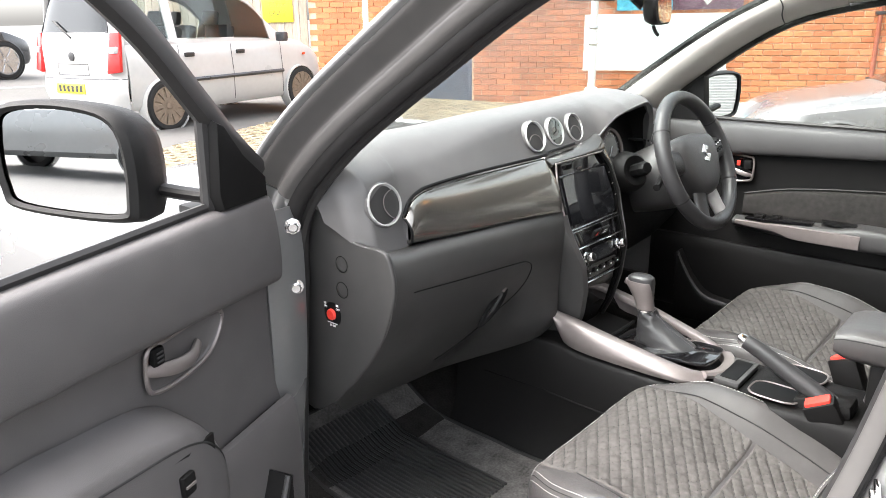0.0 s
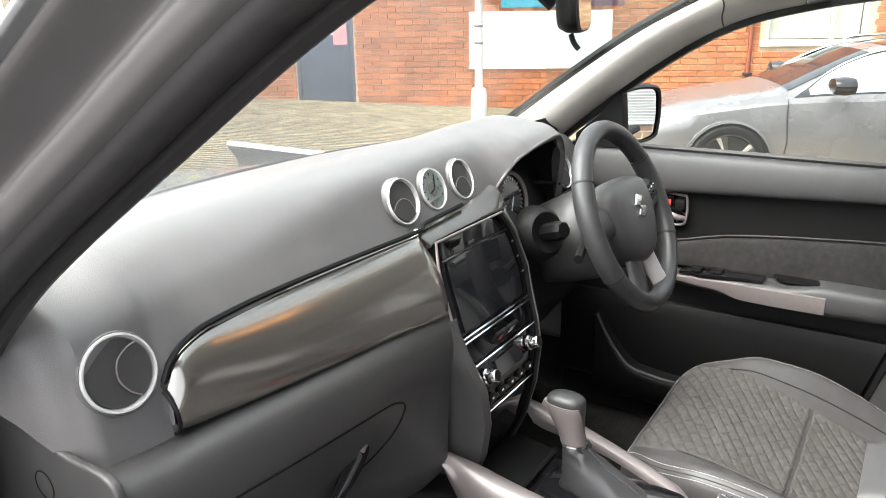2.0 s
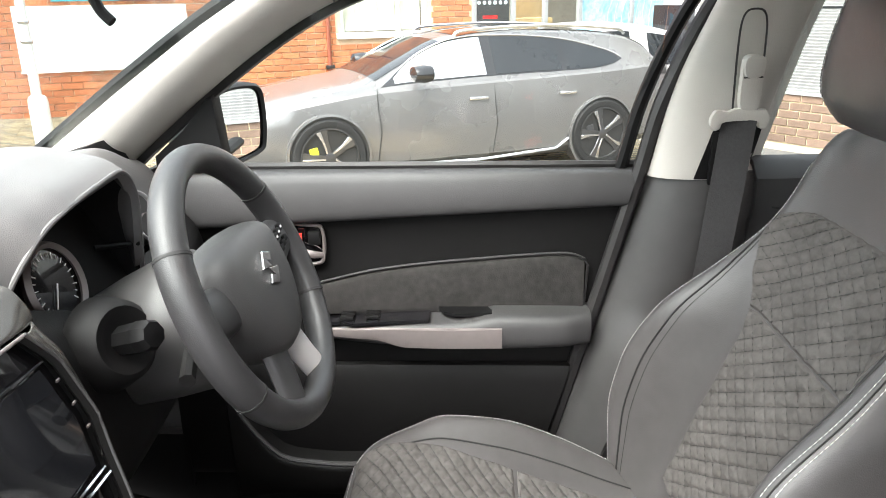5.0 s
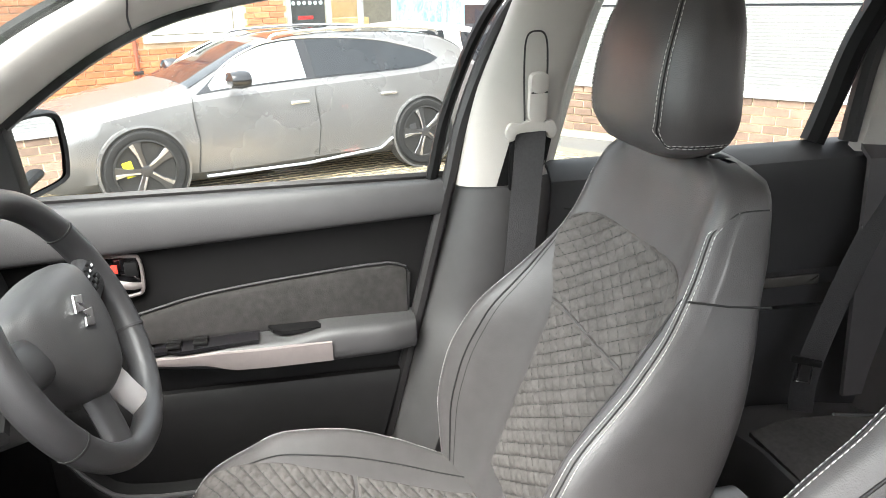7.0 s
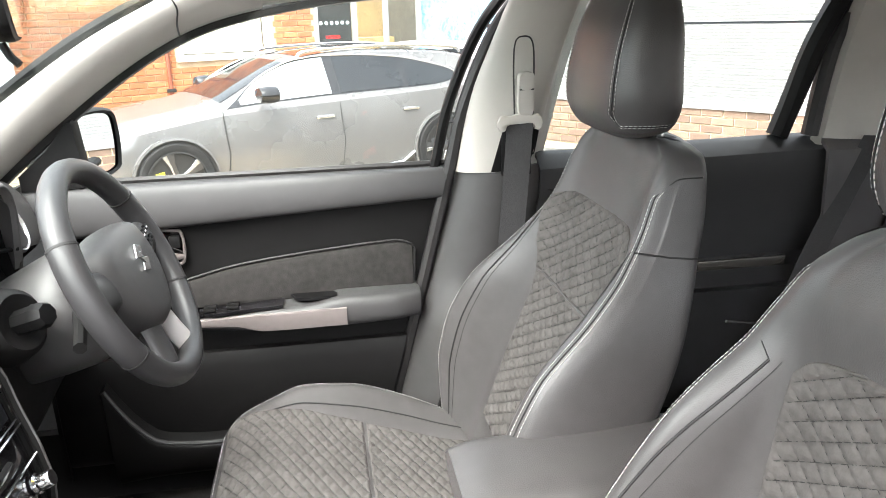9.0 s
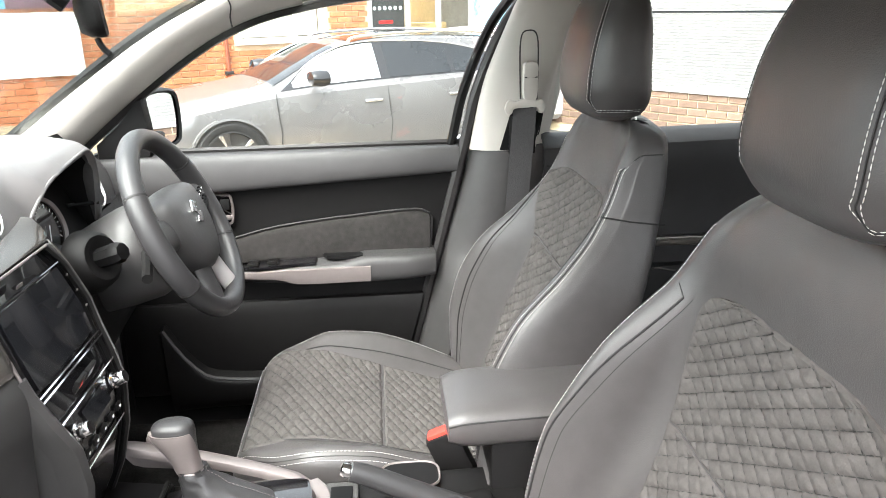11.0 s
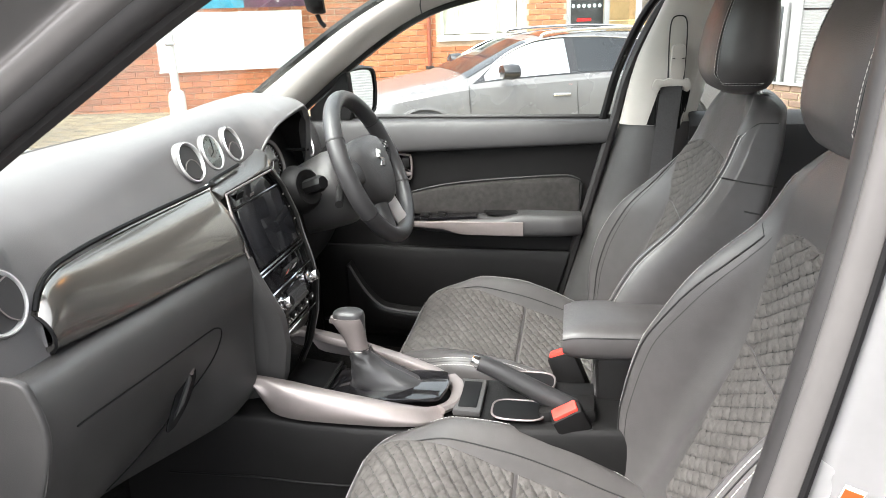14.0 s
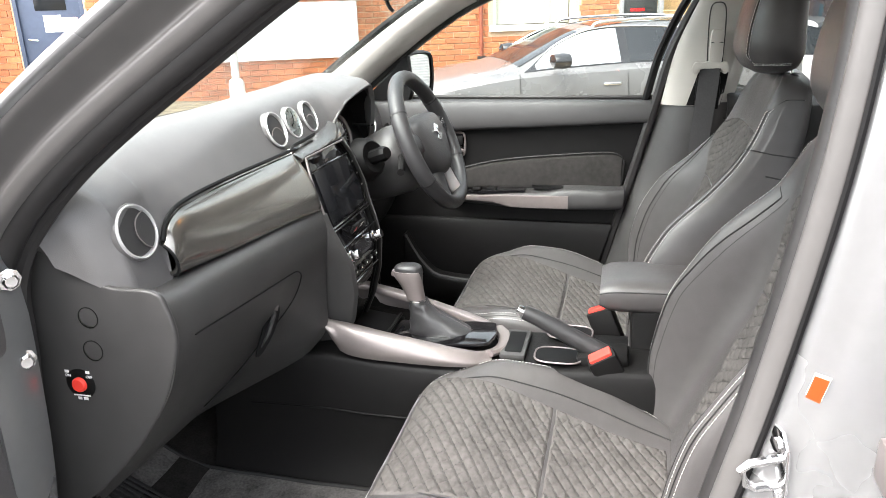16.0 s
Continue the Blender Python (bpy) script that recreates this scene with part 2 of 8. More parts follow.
def frame_at(origin, xaxis, yaxis):
    """A matrix with the given origin, local x and (roughly) local y."""
    x = Vector(xaxis).normalized()
    z = x.cross(Vector(yaxis)).normalized()
    y = z.cross(x)
    m = Matrix((x, y, z)).transposed().to_4x4()
    m.translation = origin
    return m


def thread(bm, points, gap, size):
    """Adds short threads along a line to bm."""
    p = [Vector(q) for q in points]
    run, nxt = 0.0, 0.0
    for a, b in zip(p, p[1:]):
        d = (b - a).length
        if d < 1e-6:
            continue
        t = (b - a) / d
        s = t.orthogonal().normalized()
        u = t.cross(s)
        while nxt <= run + d:
            c = a + t * (nxt - run)
            w = size[1]
            e = [c - t * size[0] / 2, c, c + t * size[0] / 2]
            rows = [[q + (s * math.cos(k * math.pi / 2) + u * math.sin(k * math.pi / 2)) * (w * f) for k in range(4)] for q, f in zip(e, (0.5, 1, 0.5))]
            sheet(rows, around=True, ends=True, bm=bm)
            nxt += gap
        run += d


def stitches(points, name, parent, gap=0.0066, size=(0.0050, 0.00058), mat=None):
    """Short threads along a seam."""
    bm = bmesh.new()
    thread(bm, points, gap, size)
    return part(name, bm, mat or M_STITCH, parent, kind="stuff")


def text(name, body, size, m, mat, parent, label=""):
    cu = bpy.data.curves.new(name, "FONT")
    cu.body, cu.size, cu.extrude, cu.align_x, cu.align_y = body, size, 0.0004, "CENTER", "CENTER"
    tmp = bpy.data.objects.new(name + "_curve", cu)
    me = bpy.data.meshes.new_from_object(tmp)
    bpy.data.objects.remove(tmp)
    bm = bmesh.new()
    bm.from_mesh(me)
    bmesh.ops.transform(bm, matrix=m, verts=bm.verts)
    return part(name, bm, mat, parent, label, smooth=False)


def ground_z(x, y):
    """The car park falls gently to one side."""
    return -0.04 * x + 0.027 * y

# flange paint with shade put into its colour
M_SHADEFLANGE = material("shaded_flange_paint", (0.085, 0.081, 0.079), 0.38, 0.1, vary=0.1, scale=4)

# ================= the car: body and glass =================
# Car axes: x to its right, y forward, z up.
body = thing("car_body", "silver painted car body with grey headlining and black seals", "car body", (0, 0, 0), kind="structure")

# near door opening: front pillar and hinge post, roof rail, sill and middle pillar
PIL = spline([(-0.70, 1.05, 0.42), (-0.70, 1.02, 0.70), (-0.70, 0.99, 0.95), (-0.695, 0.975, 1.08), (-0.68, 0.88, 1.195), (-0.66, 0.70, 1.325), (-0.65, 0.52, 1.435), (-0.65, 0.32, 1.505), (-0.645, 0.10, 1.525), (-0.645, -0.3, 1.52)], 8)
MID = spline([(-0.62, 0.02, 1.47), (-0.64, 0.042, 1.23), (-0.655, 0.082, 1.0), (-0.675, 0.126, 0.82), (-0.70, 0.175, 0.6), (-0.70, 0.20, 0.42)], 8)
SILL = [(-0.70, 1.05, 0.40), (-0.70, 0.6, 0.385), (-0.70, 0.20, 0.40)]


def ribbon(path, across, profile):
    """Sweeps a profile of (along across, along side) offsets on a path; across is the outward direction."""
    rows = []
    p = [Vector(q) for q in path]
    for i, c in enumerate(p):
        t = (p[min(i + 1, len(p) - 1)] - p[max(i - 1, 0)]).normalized()
        o = (Vector(across) - t * t.dot(Vector(across))).normalized()
        s = o.cross(t)
        rows.append([c + o * a + s * b for a, b in profile])
    return rows


def rounded(profile, n=4):
    """A closed profile drawn as a smooth curve."""
    return [(q.x, q.y) for q in spline([(a, b, 0) for a, b in profile], n, closed=True)]


# painted pillar: wide sweep of sheet metal outside the seal
part("front_pillar", sheet(ribbon(PIL, (-1, 0, 0), rounded([(0.02, 0.05), (0.05, 0.064), (0.057, 0.070), (0.054, 0.078), (0.036, 0.087), (0.0, 0.092), (-0.03, 0.085), (-0.03, 0.06)])), around=True, ends=True), M_PAINT, body, "silver painted front pillar with a stepped flange")
# one painted flange: silver below, its upper run coloured dark for shade
for span, mt in ((PIL[:27], M_PAINT), (PIL[26:], M_SHADEFLANGE)):
    part("pillar_flange", sheet(ribbon(span, (-1, 0, 0), rounded([(0.0, 0.0), (0.022, 0.004), (0.027, 0.02), (0.024, 0.03), (0.036, 0.044), (0.050, 0.060), (0.04, 0.07), (0.0, 0.05)])), around=True, ends=True), mt, body, "door opening flange" if mt is M_PAINT else "upper door opening flange, its paint darkened as in shade")
post = [[Vector((lerp(-0.775, r, f), 0.947 + 0.006 * f - 0.006 * math.sin(f * math.pi) + back, z)) for f in (0.0, 0.15, 0.4, 0.7, 0.92, 1.0)] for z, r, back in [(z, table(-z, [(-1.10, -0.690), (-0.96, -0.694), (-0.84, -0.699), (-0.70, -0.714), (-0.42, -0.73)]), table(-z, [(-1.10, 0.012), (-1.0, 0.0), (-0.7, 0.006), (-0.42, 0.03)]) ) for z in [lerp(1.10, 0.42, k / 16) for k in range(17)]]]
part("hinge_post", shell(post, 0.006, (0, 1, 0)), M_PAINT, body, "silver painted hinge post")
part("pillar_seal", sheet(ribbon(PIL, (-1, 0, 0), rounded([(-0.014, -0.010), (0.002, -0.017), (0.014, -0.010), (0.017, 0.004), (0.010, 0.014), (-0.012, 0.014)])), around=True, ends=True), M_SEAL, body, "black rubber door seal")
part("inner_seal", tube([q + Vector((0.02, -0.012, -0.008)) for q in PIL[:60]], 0.011, 8), M_SEAL, body)
part("middle_pillar", sheet(ribbon(MID, (-1, 0, 0), rounded([(0.0, 0.0), (0.03, 0.012), (0.042, 0.05), (0.06, 0.075), (0.085, 0.10), (0.09, 0.17), (0.03, 0.20), (0.004, 0.16), (0.004, 0.02)])), around=True, ends=True), M_PAINT, body, "silver painted middle pillar")
part("middle_seal", sheet(ribbon(MID, (-1, 0, 0), rounded([(-0.018, -0.010), (-0.006, -0.021), (0.010, -0.020), (0.018, -0.006), (0.008, 0.010), (-0.014, 0.012)])), around=True, ends=True), M_SEAL, body, "black rubber door seal")
part("seal_lip", sheet(ribbon(MID, (-1, 0, 0), rounded([(0.012, -0.012), (0.020, -0.017), (0.028, -0.010), (0.030, 0.004), (0.020, 0.010), (0.012, 0.004)])), around=True, ends=True), M_SHADEFLANGE, body, "grey rolled pillar flange")
part("flange_gap", tube([q + Vector((-0.031, -0.006, 0)) for q in MID], 0.0035, 6), M_DARK, body)
for span, mt, lab in (([q for q in MID if q.z > 1.082], M_PILLAR, "pale grey upper pillar trim"), ([q for q in MID if q.z < 1.10], M_LOWER, "black lower pillar trim")):
    part("pillar_inner_trim", sheet(ribbon(span, (-1, 0, 0), rounded([(-0.010, 0.002), (-0.030, 0.006), (-0.040, 0.03), (-0.042, 0.10), (-0.02, 0.10), (-0.006, 0.02)])), around=True, ends=True), mt, body, lab)
part("door_sill", sheet(ribbon(SILL, (-1, 0, 0), [(-0.02, -0.12), (0.03, -0.1), (0.05, -0.02), (0.03, 0.02), (-0.02, 0.03)]), around=True, ends=True), M_PAINT, body)

# outer skin behind the near door: rear side panel, seen edge-on and in the mirror
flank = []
for k in range(20):
    y = lerp(-0.06, -2.6, k / 19)
    flank.append([Vector((-0.775 + b, y, z)) for z, b in ((0.25, 0.06), (0.40, 0.015), (0.62, 0.0), (0.80, 0.004), (0.95, 0.0), (1.06, 0.02), (1.13, 0.045))])
part("side_panel", shell(flank, 0.03), M_PAINT, body, "silver rear side of the car")
upper = [[Vector((-0.73 + b, lerp(-0.06, -2.5, k / 9), z)) for z, b in ((1.14, 0.0), (1.28, 0.05), (1.42, 0.10))] for k in range(10)]
part("rear_side_window", shell(upper, 0.005), M_PRIVACY, body, "dark rear side window").visible_shadow = False

# bonnet and far wing beyond the windscreen
hood = []
for k in range(14):
    y = lerp(1.30, 2.25, k / 13)
    z0 = table(y, [(1.3, 1.04), (1.6, 1.02), (1.95, 0.97), (2.15, 0.92), (2.25, 0.84)])
    w = table(y, [(1.3, 0.76), (1.9, 0.74), (2.25, 0.66)])
    hood.append([Vector((w * s, y, z0 - 0.075 * abs(s) ** 3.0 + (0.012 if 0.35 < abs(s) < 0.6 else 0))) for s in [i / 12 - 1 for i in range(25)]])
part("bonnet", shell(hood, 0.02), M_PAINT, body, "silver car bonnet")
for sx in (-1, 1):
    wing = [[Vector((sx * (0.76 + b), lerp(1.0, 2.25, k / 13), z)) for z, b in ((0.98, 0.0), (0.92, 0.045), (0.75, 0.055), (0.55, 0.05), (0.40, 0.03))] for k in range(14)]
    part("front_wing", shell(wing, 0.02), M_PAINT, body, "silver front wing")
part("scuttle", box((1.36, 0.10, 0.03), pose(0, 1.33, 1.02), 0.01), M_DARK, body, "black scuttle panel")

# roof, headlining, far pillars
roof = []
for k in range(16):
    y = lerp(0.46, -2.3, k / 15)
    zc = table(-y, [(-0.46, 1.525), (-0.3, 1.54), (0.2, 1.555), (1.2, 1.54), (2.3, 1.46)])
    roof.append([Vector((0.66 * s, y, zc - 0.07 * abs(s) ** 3)) for s in [i / 10 - 1 for i in range(21)]])
part("headlining", shell(roof, 0.05, (0, 0, 1)), M_PILLAR, body, "pale grey headlining")
FAR = spline([(0.72, 1.30, 1.04), (0.685, 1.14, 1.135), (0.665, 0.98, 1.245), (0.645, 0.80, 1.36), (0.63, 0.62, 1.445), (0.62, 0.50, 1.485)], 8)
LOW = spline([(0.745, 1.10, 1.02), (0.725, 1.01, 1.112), (0.715, 0.81, 1.268), (0.70, 0.65, 1.362), (0.695, 0.50, 1.405), (0.69, 0.30, 1.43), (0.69, 0.10, 1.43)], 8)
pillar_rows = []
for k in range(33):
    a = FAR[round(k / 32 * (len(FAR) - 1))]
    b = LOW[round(k / 32 * 32)]
    mid = (a + b) / 2 + Vector((-0.045, -0.02, 0.01))
    q1, q2 = a.lerp(mid, 0.5) + Vector((-0.014, -0.006, 0.006)), b.lerp(mid, 0.5) + Vector((-0.016, 0, 0))
    pillar_rows.append(spline([a + Vector((0.02, 0, 0.01)), a, q1, mid, q2, b, b + Vector((0.03, 0, 0.0))], 3))
part("pillar_trim", shell(pillar_rows, 0.006, (1, 0, 0)), M_PILLAR, body, "pale grey windscreen pillar trim")
seamrow = pillar_rows[24]
part("trim_joint", tube([q + Vector((-0.002, -0.002, 0)) for q in seamrow], 0.0016, 6), M_SEAL, body)
part("windscreen_edge", tube([q + Vector((0.004, 0.004, 0.004)) for q in FAR], 0.012, 6), M_DARK, body, "black windscreen edge band")
part("window_edge", tube([q + Vector((0.016, 0.0, -0.004)) for q in LOW[8:]], 0.012, 6), M_SEAL, body)
rail = []
for k in range(12):
    y = lerp(0.50, -1.6, k / 11)
    z = table(-y, [(-0.5, 1.41), (-0.2, 1.432), (0.4, 1.43), (1.0, 1.40), (1.6, 1.34)])
    rail.append([Vector((0.70, y, z)), Vector((0.672, y, z + 0.006)), Vector((0.65, y, z + 0.03)), Vector((0.60, y, z + 0.06))])
part("roof_rail_trim", shell(rail, 0.01, (1, 0, 0)), M_PILLAR, body, "pale grey roof rail trim")
lamp = thing("roof_lamp", "small warm roof lamp in the headlining", "roof lamp", (0.0, 0.40, 1.515))
part("lamp_case", box((0.16, 0.09, 0.014), pose(0, 0.40, 1.512, 3), 0.005), M_PILLAR, lamp)
for x in (-0.04, 0.04):
    part("lamp_lens", box((0.05, 0.05, 0.006), pose(x, 0.40, 1.504, 3), 0.002), M_WARM, lamp, "glowing warm lens")
# near side roof rail, inside
part("near_roof_trim", shell([[Vector((-0.64, y, 1.478)), Vector((-0.6, y, 1.482)), Vector((-0.55, y, 1.492))] for y in (0.45, 0.1, -0.4, -1.0)], 0.01), M_PILLAR, body)

# far middle pillar: pale upper trim, black lower trim
bp = []
for k in range(14):
    z = lerp(1.085, 1.45, k / 13)
    yf = table(z, [(1.085, 0.146), (1.223, 0.118), (1.36, 0.062), (1.45, 0.02)])
    yr = table(z, [(1.085, -0.005), (1.36, -0.075), (1.45, -0.11)])
    x = table(z, [(1.085, 0.70), (1.3, 0.685), (1.45, 0.66)])
    bp.append(spline([(x + 0.03, yf + 0.004, z), (x, yf, z), (x - 0.02, lerp(yf, yr, 0.22), z), (x - 0.026, lerp(yf, yr, 0.6), z), (x - 0.018, lerp(yf, yr, 0.92), z), (x + 0.02, yr, z), (x + 0.045, yr - 0.03, z)], 3))
part("upper_pillar_trim", shell(bp, 0.006, (1, 0, 0)), M_PILLAR, body, "pale grey middle pillar trim")
slot = []
for k in range(8):
    z = lerp(1.0865, 1.172, k / 7)
    row_ = bp[0] if z < 1.09 else [p.lerp(q, (z - 1.085) / 0.365 * 13 % 1) for p, q in zip(bp[int((z - 1.085) / 0.365 * 13)], bp[int((z - 1.085) / 0.365 * 13) + 1])]
    y0, y1 = lerp(0.086, 0.062, k / 7), lerp(-0.004, -0.012, k / 7)
    slot.append([Vector((min(lerp(p.x, q.x, (p.y - y) / max(1e-6, p.y - q.y)) for p, q in zip(row_, row_[1:]) if p.y >= y >= q.y) - 0.003, y, z)) for y in [lerp(y0, y1, j / 8) for j in range(9)]])
part("belt_slot", shell(slot, 0.002, (1, 0, 0)), M_DARK, body, "dark belt slot in the pillar trim")
bl = []
for k in range(16):
    z = lerp(0.46, 1.088, k / 15)
    yf = table(z, [(0.46, 0.33), (0.56, 0.30), (0.822, 0.226), (1.088, 0.15)])
    yr = table(z, [(0.46, 0.06), (0.8, 0.02), (1.088, -0.02)])
    bulge = table(z, [(0.46, 0.05), (0.80, 0.045), (0.84, 0.022), (1.088, 0.012)])
    bl.append(spline([(0.74, yf - 0.002, z), (0.715 - bulge * 0.4, yf - 0.012, z), (0.695 - bulge, lerp(yf, yr, 0.3), z), (0.69 - bulge, lerp(yf, yr, 0.7), z), (0.72, yr, z), (0.735, yr - 0.05, z)], 3))
part("lower_pillar_trim", shell(bl, 0.006, (1, 0, 0)), M_LOWER, body, "black lower middle pillar trim")
BSEAL = spline([(0.715, -0.02, 1.46), (0.712, 0.065, 1.36), (0.712, 0.128, 1.223), (0.716, 0.162, 1.09), (0.716, 0.232, 0.822), (0.716, 0.306, 0.55), (0.716, 0.34, 0.44)], 6)
part("far_door_seal", tube(BSEAL, 0.013, 8), M_SEAL, body, "black rubber door seal")
part("far_window_channel", tube([q + Vector((0.02, 0.028, 0.0)) for q in BSEAL[:20]], 0.011, 8), M_DARK, body)

# rear of the cabin on the far side: rear door panel, window frame, rear quarter trim
rd = []
for k in range(12):
    y = lerp(-0.02, -0.80, k / 11)
    top = 1.112 + 0.012 * k / 11
    rd.append([Vector((0.735, y, top)), Vector((0.715, y, top - 0.006)), Vector((0.69, y, top - 0.03)), Vector((0.69, y, 1.03)), Vector((0.705, y, 1.0)), Vector((0.705, y, 0.86)), Vector((0.675, y, 0.84)), Vector((0.675, y, 0.80)), Vector((0.70, y, 0.78)), Vector((0.70, y, 0.50))])
part("rear_door_panel", shell(rd, 0.01, (1, 0, 0)), M_DOORPAD, body, "black rear door panel")
part("rear_door_trim", box((0.012, 0.30, 0.022), pose(0.668, -0.42, 0.855, 0, 0, 0), 0.004), M_TRIM, body, "silver strip on the rear door")
part("rear_window_frame", tube(spline([(0.715, -0.55, 1.12), (0.712, -0.58, 1.21), (0.70, -0.61, 1.32), (0.68, -0.66, 1.44)], 6), 0.024, 8), M_DARK, body, "black rear window frame")
part("rear_window_post", tube(spline([(0.705, -0.62, 1.12), (0.70, -0.645, 1.3), (0.68, -0.69, 1.43)], 6), 0.018, 8), M_SEAL, body)
qp = []
for k in range(10):
    z = lerp(1.10, 1.46, k / 9)
    x = table(z, [(1.10, 0.69), (1.3, 0.675), (1.46, 0.63)])
    qp.append([Vector((x + 0.02, -0.625 - 0.04 * k / 9, z)), Vector((x, -0.64 - 0.04 * k / 9, z)), Vector((x - 0.01, -0.75, z)), Vector((x - 0.006, -0.82, z)), Vector((x + 0.02, -0.835, z))])
part("rear_quarter_trim", shell(qp, 0.006, (1, 0, 0)), M_PILLAR, body, "pale grey rear quarter trim")
# lower quarter uses the lightened pad colour in place of rear window light
part("rear_quarter_lower", shell([[Vector((0.70, y, 1.11)), Vector((0.67, y, 1.09)), Vector((0.66, y, 0.9)), Vector((0.64, y, 0.6))] for y in (-0.64, -0.8, -1.1, -1.6)], 0.01), M_LITPAD, body, "dark grey rear quarter panel")
part("rear_bulkhead", box((1.36, 0.04, 0.62), pose(0, -1.75, 0.71), 0.01), M_DARK, body, "dark tailgate lining")
part("far_lower_side", box((0.03, 2.9, 0.42), pose(0.755, -0.2, 0.36), 0.01), M_DARK, body)

# glass
ws = []
for k in range(8):
    y = lerp(1.27, 0.46, k / 7)
    z = table(-y, [(-1.27, 1.112), (-0.98, 1.275), (-0.8, 1.38), (-0.46, 1.53)])
    w = lerp(0.70, 0.60, k / 7)
    ws.append([Vector((w * s, y - lerp(0.19, 0.09, k / 7) * s * s + lerp(0.075, 0.03, k / 7), z)) for s in [i / 8 - 1 for i in range(17)]])
shield = part("windscreen", shell(ws, 0.004), M_SHIELD, body, "clear laminated windscreen")
shield.visible_shadow = False
part("windscreen_base", tube([p + Vector((0, -0.012, 0.004)) for p in ws[0]], 0.010, 8), M_DARK, body, "black windscreen base band")
pane = part("far_door_glass", shell([[Vector((0.755 - 0.22 * max(0, z - 1.08), y, z)) for z in (1.06, 1.2, 1.32, 1.43)] for y in (1.05, 0.6, 0.14)], 0.004), M_GLASS, body, "clear side window")
pane.visible_shadow = False
pane = part("rear_door_glass", shell([[Vector((0.75 - 0.2 * max(0, z - 1.08), y, z)) for z in (1.09, 1.25, 1.42)] for y in (-0.02, -0.3, -0.60)], 0.004), M_GLASS, body, "clear rear side window")
pane.visible_shadow = False

# floor and tunnel
fl = []
for k in range(16):
    y = lerp(1.42, -1.7, k / 15)
    z = table(-y, [(-1.42, 0.66), (-1.22, 0.50), (-1.05, 0.435), (-0.3, 0.43), (1.7, 0.43)])
    fl.append([Vector((x, y, z + (0.02 * max(0, (0.14 - abs(x)) / 0.14) if abs(x) < 0.14 else 0))) for x in [lerp(-0.70, 0.70, i / 20) for i in range(21)]])
part("floor_carpet", shell(fl, 0.03), M_CARPET, body, "dark grey floor carpet")
part("bulkhead", box((1.36, 0.05, 0.42), pose(0, 1.42, 0.78), 0.01), M_DARK, body)
# near sill trim inside and kick plate
part("sill_trim", shell([[Vector((-0.695, y, 0.43)), Vector((-0.66, y, 0.455)), Vector((-0.62, y, 0.45)), Vector((-0.60, y, 0.43))] for y in (1.04, 0.7, 0.4, 0.1)], 0.008), M_PLASTIC, body, "black sill trim")

for i, z in enumerate((1.070, 0.963)):
    m = frame_at((-0.716, 0.948 + 0.004 * i, z), (0, 0, 1), (1, 0, 0))
    m = Matrix.Translation(m.translation) @ Euler((radians(90), 0, radians(-35))).to_matrix().to_4x4()
    b = lathe([(0.014, 0.0), (0.014, 0.003), (0.0095, 0.004), (0.0095, 0.012), (0.007, 0.014), (0.004, 0.0135)], 8, m)
    part("hinge_bolt", b, M_CHROME, body, "bright hinge bolt")
# striker, sticker and grommets on the near middle pillar
m_st = frame_at((-0.70, 0.045, 0.985), (0.25, 0.97, 0), (0.0, -0.12, 1))
stick = frame_at((-0.6905, 0.0488, 0.9845), (-0.28, -0.95, 0.0), (-0.155, 0.05, 0.98)) @ Matrix.Rotation(radians(-12), 4, "Z") @ Matrix.Diagonal((0.62, 1.12, 1, 1))
part("warning_label", slab([(-0.0125, -0.034), (0.0125, -0.034), (0.0125, 0.034), (-0.0125, 0.034)], 0.0006, stick, 0), M_WHITE, body, "white warning label with an orange head", smooth=False)
part("label_head", slab([(-0.011, 0.002), (0.011, 0.002), (0.011, 0.031), (-0.011, 0.031)], 0.0006, stick @ Matrix.Translation((0, 0, 0.0008)), 0), M_ORANGE, body, smooth=False)
for i in range(4):
    part("label_bar", slab([(-0.010, -0.029 + i * 0.007), (0.009 - 0.006 * (i % 2), -0.029 + i * 0.007), (0.009 - 0.006 * (i % 2), -0.027 + i * 0.007), (-0.010, -0.027 + i * 0.007)], 0.0004, stick @ Matrix.Translation((0, 0, 0.0008)), 0), M_DARK, body, smooth=False)
stm = frame_at((-0.7005, 0.0700, 0.9145), (-0.94, -0.35, 0.0), (-0.03, 0.08, 1))
striker = thing("door_striker", "bright metal door striker on the silver pillar", "door striker", (-0.70, 0.062, 0.914))
part("plate", slab([(-0.014, -0.042), (0.014, -0.042), (0.016, 0.03), (0.006, 0.046), (-0.008, 0.046), (-0.016, 0.03)], 0.004, stm, 0.001), M_CHROME, striker)
part("loop", tube([stm @ Vector(q) for q in ((0.0, 0.012, 0.0), (0.0, 0.012, 0.034), (0.0, 0.006, 0.042), (0.0, -0.012, 0.036), (0.0, -0.018, 0.028), (0.0, -0.020, 0.0))], 0.0048, 8), M_CHROME, striker)
for h in (-0.03, 0.03):
    part("bolt", lathe([(0.008, 0.003), (0.008, 0.008), (0.004, 0.0085)], 8, stm @ Matrix.Translation((0, h, 0))), M_CHROME, striker)

